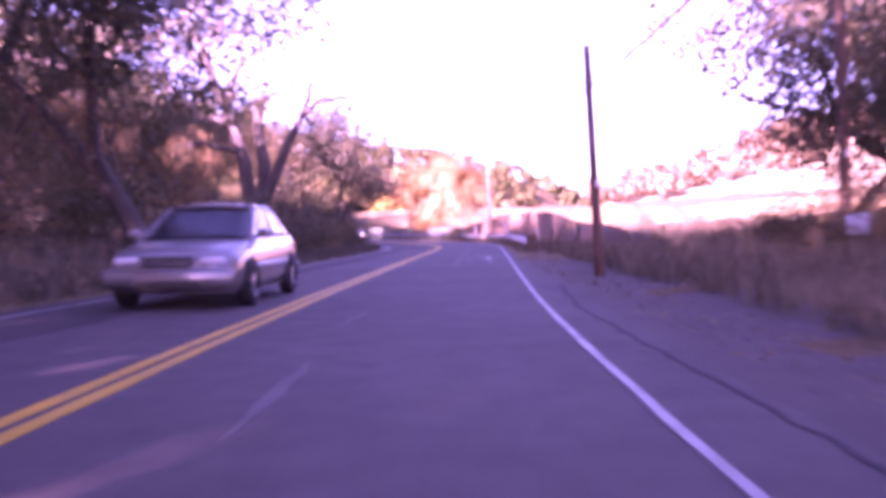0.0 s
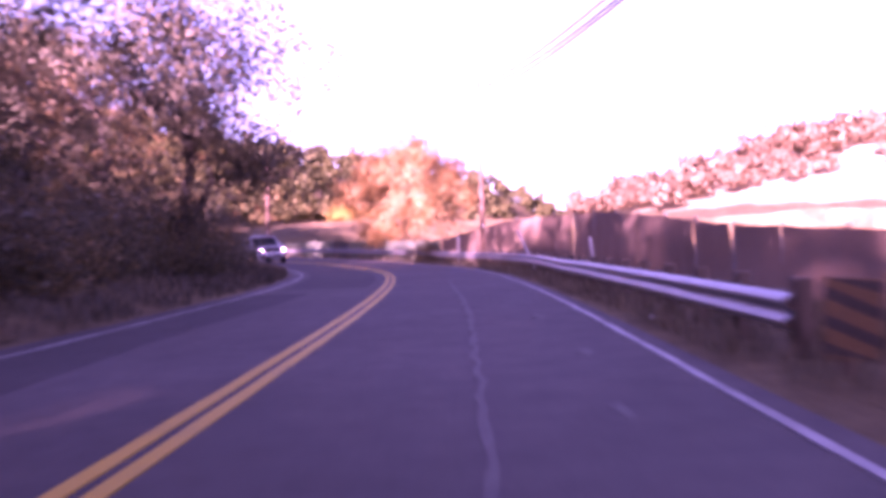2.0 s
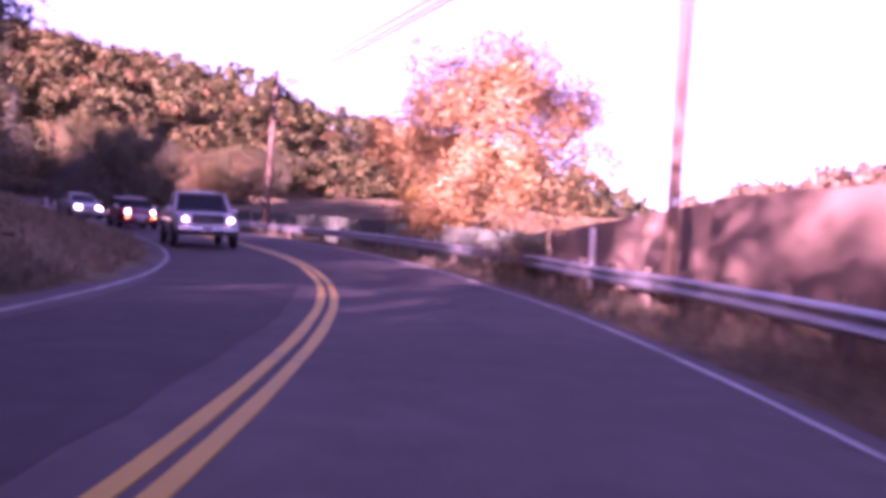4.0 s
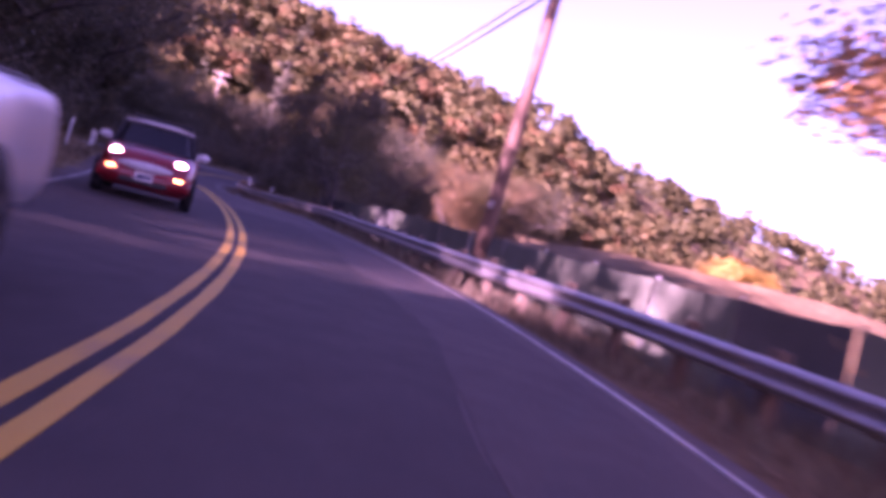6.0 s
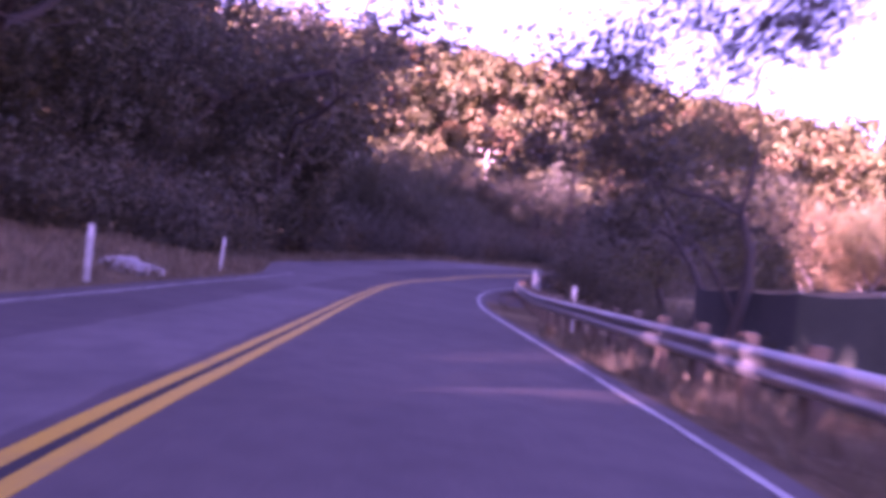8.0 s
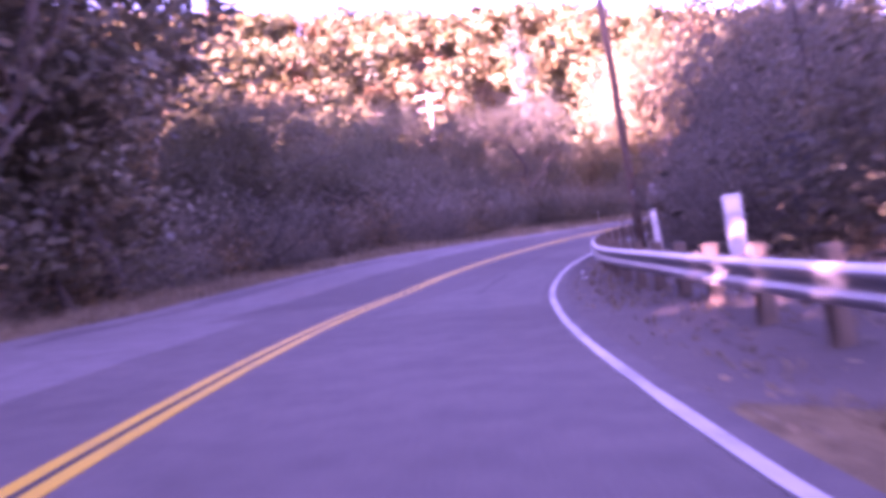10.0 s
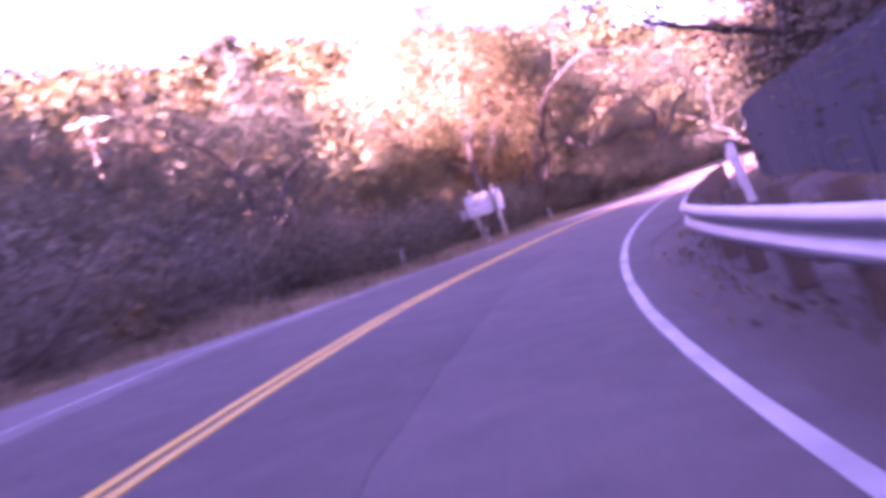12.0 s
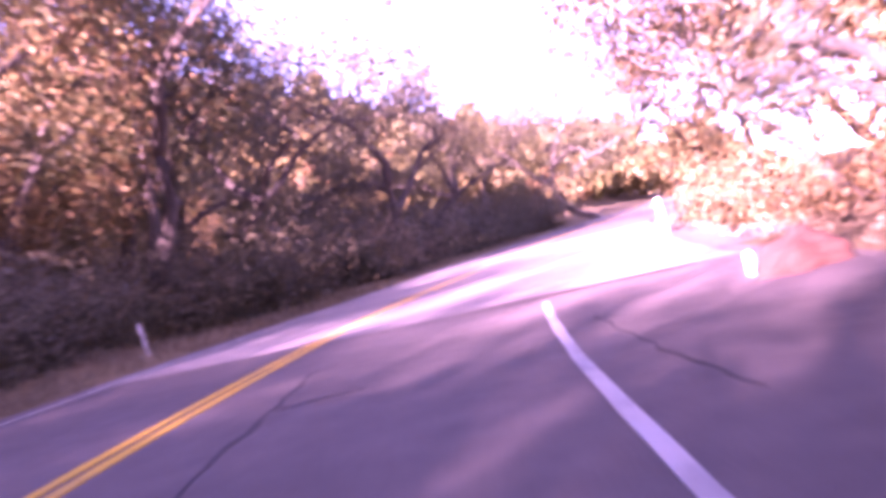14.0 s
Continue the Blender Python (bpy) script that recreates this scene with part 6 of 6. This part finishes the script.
for k in range(16):
    rr = np.random.default_rng(700 + k)
    size = 0.34 - 0.014 * k
    p = on_ground(150.6 + rr.uniform(-0.2, 2.0), 4.4 + rr.uniform(0, 0.9))
    bm = bmesh.new()
    bmesh.ops.create_icosphere(bm, subdivisions=2, radius=size)
    for v in bm.verts:
        v.co = Vector((v.co.x * 1.3, v.co.y, v.co.z * 0.62)) * (1 + 0.16 * math.sin(7 * v.co.x / size + k) * math.cos(5 * v.co.y / size + 2 * k))
    stone = tagged(new("rubble_stone", bm_mesh("rubble_stone", bm, M_RUBBLE)), "pale broken rubble stone on the grass bank", "stone", "rubble on the bank")
    stone.matrix_basis = Matrix.Translation((p.x, p.y, p.z + size * 0.2)) @ Matrix.Rotation(rr.uniform(0, 6), 4, "Z")

# leaning stakes at the near end of the rail and the pale stick beyond it
for s, o, ln, hh in ((38.6, -5.1, 28, 1.2), (40.4, -6.0, 22, 1.1), (43.0, -6.6, -8, 1.0), (70.0, -5.4, -24, 1.7), (66.0, -6.6, -6, 1.3), (36.8, -4.9, 12, 0.9)):
    p = on_ground(s, o)
    v, f = [], []
    tube(v, f, [Vector((0, 0, -0.3)), Vector((0, 0, hh / 2)), Vector((0, 0, hh))], [0.05, 0.048, 0.045], 7)
    st = tagged(new("leaning_stake", mesh_from("leaning_stake", v, f, M_MARKER if s > 60 else M_TIMBER, True)), "pale leaning stake behind the guardrail" if s > 60 else "leaning timber stake in the brush", "stake", "leaning stakes")
    st.matrix_basis = Matrix.Translation(p) @ Matrix.Rotation(heading(s), 4, "Z") @ Matrix.Rotation(radians(ln), 4, "Y")

# ---- striped end board before the guardrail ----
M_BOARD_YELLOW = mottled("faded_yellow_board", (0.12, 0.07, 0.03), (0.18, 0.105, 0.045), 3, 20, 0.6, 0.1)
M_BOARD_BLACK = mottled("black_stripe", (0.03, 0.025, 0.022), (0.06, 0.05, 0.045), 3, 20, 0.6, 0.1)
end_board = tagged(new("end_marker_board"), "faded yellow board with dark slanting stripes before the guardrail", "marker board")
end_board.matrix_basis = Matrix.Translation(on_ground(41.0, -4.45)) @ Matrix.Rotation(heading(41.0) + 0.1, 4, "Z") @ Matrix.Rotation(radians(4), 4, "Y")
bm = bmesh.new()
box_bm(bm, (0.09, 0.09, 0.95), (0, 0.05, 0.25), 0.008)
part("post", bm_mesh("post", bm, M_TIMBER), end_board)
bm = bmesh.new()
box_bm(bm, (0.44, 0.02, 0.60), (0, -0.01, 0.42), 0.006)
face = part("board", bm_mesh("board", bm, M_BOARD_YELLOW), end_board)
for k in range(4):
    # each stripe is cut off at the board's edges
    pts = [(x, z) for x, z in ((-0.22, 0.17 + 0.2 * k), (0.22, 0.01 + 0.2 * k), (0.22, 0.10 + 0.2 * k), (-0.22, 0.26 + 0.2 * k))]
    pts = [(x, min(max(z, 0.122), 0.718)) for x, z in pts]
    if max(z for _, z in pts) - min(z for _, z in pts) < 0.02:
        continue
    v = [Vector((x, -0.0245, z)) for x, z in pts] + [Vector((x, -0.018, z)) for x, z in pts]
    f = [(0, 1, 2, 3), (7, 6, 5, 4)] + [(i, 4 + i, 4 + (i + 1) % 4, (i + 1) % 4) for i in range(4)]
    part("stripe", mesh_from("stripe", v, f, M_BOARD_BLACK), face)

# ---- road sign on the outside of the bend ----
M_SIGN = mottled("sign_face_white", (0.20, 0.20, 0.215), (0.28, 0.28, 0.29), 2, 16, 0.4, 0.05)
M_SIGN_BAR = mottled("sign_bars_grey", (0.30, 0.30, 0.33), (0.38, 0.38, 0.41), 3, 18, 0.5, 0)
sx_, sy_ = -70.75, 221.3
sign = tagged(new("road_sign"), "white sign boards on timber posts beside dark roadside woods", "road sign")
sign.matrix_basis = Matrix.Translation((sx_, sy_, ground_z(sx_, sy_))) @ Matrix.Rotation(radians(16), 4, "Z")
bm = bmesh.new()
box_bm(bm, (0.1, 0.1, 2.9), (0.32, 0.06, 1.15), 0.01)
part("sign_post", bm_mesh("sign_post", bm, M_POLE_PALE), sign)
bm = bmesh.new()
box_bm(bm, (0.1, 0.1, 2.9), (-0.72, 0.06, 1.15), 0.01)
part("sign_post", bm_mesh("sign_post", bm, M_POLE_PALE), sign)
for nm, wd, cx in (("sign_board", 1.2, -0.48), ("sign_board", 0.36, 0.46), ("sign_board", 0.2, -1.28)):
    bm = bmesh.new()
    box_bm(bm, (wd, 0.03, 1.0 if wd > 0.3 else 0.45), (cx, -0.01, 1.85 if wd > 0.3 else 1.6), 0.008)
    bd = part(nm, bm_mesh(nm, bm, M_SIGN), sign)
    if wd > 1:
        for bx, bz in ((-0.75, 2.05), (-0.35, 2.08), (-0.65, 1.7), (-0.2, 1.72)):
            bm = bmesh.new()
            box_bm(bm, (0.24, 0.008, 0.1), (bx, -0.028, bz), 0)
            part("sign_bar", bm_mesh("sign_bar", bm, M_SIGN_BAR), bd)

# ---- dark board fence on the inside of the right bend ----
M_BOARD = mottled("dark_stained_boards", (0.035, 0.04, 0.045), (0.068, 0.075, 0.082), 0.8, 12, 0.8, 0.3, stretch=(1, 1, 0.15))
board_fence = tagged(new("board_fence"), "tall dark-stained board fence behind the guardrail", "fence")
s = 177.0
bf = random.Random(4)
while s < 230.5:
    o = float(np.interp(s, [178, 200, 231], [-7.6, -7.2, -6.8]))
    p = on_ground(s, o)
    top = deck(s, o) + 2.2
    bm = bmesh.new()
    box_bm(bm, (0.1, 0.1, top - p.z + 0.5), (0, 0, 0), 0.008)
    ob = part("fence_post", bm_mesh("fence_post", bm, M_BOARD), board_fence)
    ob.matrix_basis = Matrix.Translation((p.x, p.y, (top + p.z) / 2 - 0.2)) @ Matrix.Rotation(heading(s), 4, "Z")
    for j in range(8):
        q = s + 0.15 + 0.295 * j
        if q > 231:
            break
        oo = float(np.interp(q, [178, 200, 231], [-7.6, -7.2, -6.8])) + 0.06
        x, y = plan(q, oo)
        zb = ground_z(x, y) - 0.05
        tp = deck(q, oo) + 2.2 + bf.uniform(-0.02, 0.02)
        bm = bmesh.new()
        box_bm(bm, (0.022, 0.288, tp - zb), (0, 0, 0), 0.004)
        ob = part("board", bm_mesh("board", bm, M_BOARD), board_fence)
        ob.matrix_basis = Matrix.Translation((x, y, (tp + zb) / 2)) @ Matrix.Rotation(heading(q), 4, "Z") @ pose(0, 0, 0, bf.uniform(-0.6, 0.6), bf.uniform(-0.6, 0.6), 0)
    s += 2.4

# low bank of red-brown earth at the driveway's corner
M_EARTH = mottled("red_brown_earth", (0.06, 0.022, 0.014), (0.11, 0.045, 0.03), 1.8, 20, 0.95, 0.8)
bm = bmesh.new()
bmesh.ops.create_icosphere(bm, subdivisions=4, radius=1.0)
for v in bm.verts:
    k = 1 + 0.16 * math.sin(v.co.x * 5 + 1.0) * math.cos(v.co.y * 4.0) + 0.07 * math.sin(v.co.y * 13 + v.co.z * 9) + 0.04 * math.sin(v.co.x * 23 + v.co.y * 19)
    v.co = Vector((v.co.x * 0.46 * k, v.co.y * 0.42 * k, v.co.z * 0.36 * k))
mound = tagged(new("earth_mound", bm_mesh("earth_mound", bm, M_EARTH, True)), "low mound of red-brown earth at the driveway corner", "earth mound")
mound.matrix_basis = Matrix.Translation(at(236.3, -5.95)) @ Matrix.Rotation(0.3, 4, "Z")

# a white box on a post in the brush near the start, and litter on the verges
p = on_ground(17.5, -9.0)
mb = tagged(new("mailbox"), "white box on a short post among roadside brush", "mailbox")
mb.location = p
bm = bmesh.new()
box_bm(bm, (0.08, 0.08, 0.9), (0, 0, 0.1), 0.008)
part("mailbox_post", bm_mesh("mailbox_post", bm, M_TIMBER), mb)
bm = bmesh.new()
box_bm(bm, (0.28, 0.4, 0.36), (0, 0, 0.68), 0.05)
part("mailbox_body", bm_mesh("mailbox_body", bm, M_MARKER, True), mb)
lit = random.Random(9)
for s, o, sz in ((43.5, -5.4, 0.35), (47, -4.2, 0.18), (50.2, -5.2, 0.2), (183.3, -4.0, 0.2), (185.5, -3.9, 0.16), (191.0, -4.1, 0.3), (30, -6.2, 0.22), (35, -5.4, 0.18), (26, -7.0, 0.2), (165, 5.9, 0.5), (140, 4.8, 0.5), (222, -4.6, 0.12), (28, 5.0, 0.35)):
    p = on_ground(s, o)
    n, verts = 7, []
    for i in range(n):
        a = 2 * math.pi * i / n
        q = sz * 0.5 * lit.uniform(0.5, 1.0)
        verts.append(Vector((math.cos(a) * q, math.sin(a) * q * 0.6, 0.02 + lit.uniform(0, 0.05))))
    verts += [Vector((v.x * 0.9, v.y * 0.9, v.z - 0.03)) for v in verts]
    faces = [tuple(range(n)), tuple(reversed(range(n, 2 * n)))] + [(i, n + i, n + (i + 1) % n, (i + 1) % n) for i in range(n)]
    ob = tagged(new("litter", mesh_from("litter", verts, faces, M_MARKER)), "crumpled white litter on the roadside verge", "litter", "scraps of litter")
    ob.matrix_basis = Matrix.Translation(p) @ Matrix.Rotation(lit.uniform(0, 6), 4, "Z")


# ---- sealed cracks and pale scars on the asphalt ----
def crack(s0, o0, s1, o1, width, mat, label, seed, jag=0.12, step=0.5):
    rnd = random.Random(seed)
    n = max(3, int(math.hypot(s1 - s0, o1 - o0) / step))
    pts = []
    for i in range(n + 1):
        t = i / n
        pts.append((s0 + (s1 - s0) * t + rnd.uniform(-jag, jag) * (abs(o1 - o0) > abs(s1 - s0)), o0 + (o1 - o0) * t + rnd.uniform(-jag, jag) * (abs(s1 - s0) >= abs(o1 - o0))))
    verts, faces = [], []
    for i, (s, o) in enumerate(pts):
        a, b = pts[max(0, i - 1)], pts[min(n, i + 1)]
        d = Vector((b[0] - a[0], b[1] - a[1])).normalized()
        w = width * rnd.uniform(0.35, 1.0) * (0.4 if i in (0, n) else 1)
        for sg in (1, -1):
            verts.append(at(s - d.y * w / 2 * sg, o + d.x * w / 2 * sg, 0.006))
    for i in range(n):
        faces.append((2 * i, 2 * i + 1, 2 * i + 3, 2 * i + 2))
    b = len(verts)
    verts += [Vector((v.x, v.y, v.z - 0.02)) for v in verts]
    faces += [(b + 2 * i + 2, b + 2 * i + 3, b + 2 * i + 1, b + 2 * i) for i in range(n)]
    for i in range(n):
        faces.append((2 * i, 2 * i + 2, b + 2 * i + 2, b + 2 * i))
        faces.append((2 * i + 3, 2 * i + 1, b + 2 * i + 1, b + 2 * i + 3))
    me = mesh_from("crack", verts, faces, mat)
    bm = bmesh.new()
    bm.from_mesh(me)
    bmesh.ops.recalc_face_normals(bm, faces=bm.faces)
    bm.to_mesh(me)
    bm.free()
    return tagged(new("crack", me), label, "road crack", "cracks in the asphalt", "structure")


M_SCAR = mottled("pale_scar", (0.24, 0.23, 0.23), (0.42, 0.41, 0.4), 6, 40, 0.9, 0.4)
PALE, TARRY = "pale filled crack in the asphalt", "dark tar-filled crack in the asphalt"
CRACKS = [((27, -1.78), (48, -1.78), 0.10, M_SEAL), ((48, -1.78), (62, -1.62), 0.12, M_SEAL), ((33.0, -1.24), (33.2, -1.79), 0.09, M_SEAL),
          ((34.7, -2.35), (34.2, -2.85), 0.22, M_SCAR), ((34.3, -2.79), (32.9, -2.70), 0.17, M_SCAR), ((33.0, -2.74), (31.7, -2.74), 0.20, M_SCAR), ((31.9, -2.66), (31.1, -2.86), 0.13, M_SCAR), ((32.6, -2.08), (31.9, -2.12), 0.10, M_SCAR), ((36.2, -2.1), (36.4, -3.0), 0.12, M_SCAR), ((29.9, -2.7), (29.4, -2.8), 0.12, M_SCAR),
          ((4.7, -1.18), (7.5, -1.18), 0.11, M_SEAL), ((16.1, -2.69), (16.6, -3.17), 0.08, M_SEAL), ((22, -1.18), (23, -1.2), 0.12, M_SEAL),
          ((42.6, -2.78), (43.1, -2.78), 0.2, M_SEAL), ((47.1, -2.67), (47.6, -2.66), 0.2, M_SEAL), ((51.7, -2.26), (52.3, -2.26), 0.2, M_SEAL),
          ((10.5, -1.0), (12.6, -1.12), 0.06, M_SEAL), ((36.4, -2.7), (36.8, -2.66), 0.18, M_SEAL), ((39.4, -2.62), (39.9, -2.6), 0.18, M_SEAL),
          ((3, -4.05), (13, -3.8), 0.06, M_TAR), ((0, -4.35), (3, -4.05), 0.05, M_TAR), ((13, -3.8), (18, -3.95), 0.05, M_TAR),
          ((180, -1.9), (187, -1.9), 0.1, M_ASPHALT_DARK), ((112, -1.64), (114.5, -1.66), 0.04, M_TAR), ((94, -1.4), (98, -1.42), 0.04, M_ASPHALT_DARK),
          ((231.4, -1.02), (233.5, -1.0), 0.06, M_TAR), ((233.5, -1.0), (236.3, -0.86), 0.05, M_TAR), ((233.6, -1.05), (233.9, -1.72), 0.05, M_TAR),
          ((227.5, -1.3), (231.4, -1.02), 0.04, M_TAR), ((230.7, -4.04), (233.1, -3.9), 0.035, M_TAR), ((233.1, -3.9), (236.3, -3.78), 0.03, M_TAR)]
for k, ((sa, oa), (sb, ob_), wd, cm) in enumerate(CRACKS):
    crack(sa, oa, sb, ob_, wd, cm, PALE if cm is M_SEAL else "pale chipped scar in the asphalt" if cm is M_SCAR else TARRY, k + 1, 0.035, 0.4)

# ---- dry grass on the verges ----
def grass(name, s0, s1, inner, outer, side, count, seed, tall, mat, label):
    rng = np.random.default_rng(seed)
    s = rng.uniform(s0, s1, count)
    e = edge_left(s) if side > 0 else -edge_right(s)
    o = side * (e + inner + (outer - inner) * rng.random(count) ** 1.3)
    x = np.interp(s, ST, CX) - np.cos(np.interp(s, ST, PSI)) * o
    y = np.interp(s, ST, CY) - np.sin(np.interp(s, ST, PSI)) * o
    keep = wave(x, y, 1.3, seed) + 0.6 * rng.random(count) > 0.05
    x, y = x[keep], y[keep]
    z = terrain(x, y)
    n = len(x)
    h = tall * rng.uniform(0.4, 1.3, n)
    a = rng.uniform(0, 2 * math.pi, n)
    w = rng.uniform(0.012, 0.03, n)
    bend = rng.uniform(0.1, 0.5, n) * h
    b = rng.uniform(0, 2 * math.pi, n)
    base = np.stack([x, y, z - 0.03], 1)
    side_v = np.stack([np.cos(a) * w, np.sin(a) * w, np.zeros(n)], 1)
    mid = base + np.stack([np.cos(b) * bend * 0.3, np.sin(b) * bend * 0.3, h * 0.6], 1)
    tip = base + np.stack([np.cos(b) * bend, np.sin(b) * bend, h], 1)
    return tagged(new(name, quads_mesh(name, np.stack([base - side_v, mid - side_v * 0.7, tip, mid + side_v * 0.7], 1)[:, [0, 3, 2, 1]], mat)), label, "grass", kind="stuff")


for a in (("verge_grass", -10, 80, 0.15, 6.5, 1, 34000, 1, 0.32, M_GRASS_SHADED, "dead grass on the bank, coloured darker for its shade"), ("verge_grass", 80, 165, 0.1, 6.0, 1, 22000, 2, 0.3, M_GRASS, "dry grass on the bank inside the bend"),
          ("verge_grass", 160, 262, 0.1, 5.0, 1, 24000, 3, 0.28, M_GRASS, "short reddish-brown grass along the bend"), ("verge_grass", -8, 44, 1.6, 12, -1, 30000, 4, 0.42, M_GRASS, "tall dry grass on the slope"),
          ("verge_grass", 40, 150, 0.3, 5.5, -1, 22000, 5, 0.3, M_GRASS, "dry grass round the guardrail posts"), ("verge_grass", 160, 262, 0.5, 5.0, -1, 15000, 6, 0.11, M_GRASS, "sparse grass and leaf litter under the guardrail")):
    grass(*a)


# ---- fallen leaves on the verges ----
M_FALLEN = leaf_mat("fallen_leaves", [(0.2, 0.13, 0.08), (0.28, 0.19, 0.12), (0.34, 0.26, 0.17), (0.15, 0.11, 0.08)], 0.7, 0.1)


def fallen(s0, s1, inner, outer, side, count, seed, label):
    rng = np.random.default_rng(seed)
    s = rng.uniform(s0, s1, count)
    e = edge_left(s) if side > 0 else -edge_right(s)
    o = side * (e + inner + (outer - inner) * rng.random(count))
    x = np.interp(s, ST, CX) - np.cos(np.interp(s, ST, PSI)) * o
    y = np.interp(s, ST, CY) - np.sin(np.interp(s, ST, PSI)) * o
    keep = wave(x, y, 0.9, seed) + 0.8 * rng.random(count) > 0.1
    x, y = x[keep], y[keep]
    z = terrain(x, y) + rng.uniform(0.0, 0.05, len(x))
    q = leaf_quads(np.stack([x, y, z], 1), rng, 0.032, flat=0.12)
    return tagged(new("fallen_leaves", quads_mesh("fallen_leaves", q, M_FALLEN)), label, "leaf litter", kind="stuff")


fallen(165, 236, 0.15, 3.6, -1, 9000, 301, "brown fallen leaves on trodden earth under the guardrail")
fallen(-6, 40, 0.3, 4.0, -1, 6000, 302, "brown fallen leaves on the bare shoulder")
fallen(60, 140, 0.2, 2.2, -1, 7000, 303, "brown fallen leaves along the guardrail posts")
fallen(-6, 160, 0.1, 2.5, 1, 9000, 304, "brown fallen leaves at the foot of the bank")
fallen(160, 260, 0.1, 3.0, 1, 7000, 305, "brown fallen leaves along the outside of the bend")
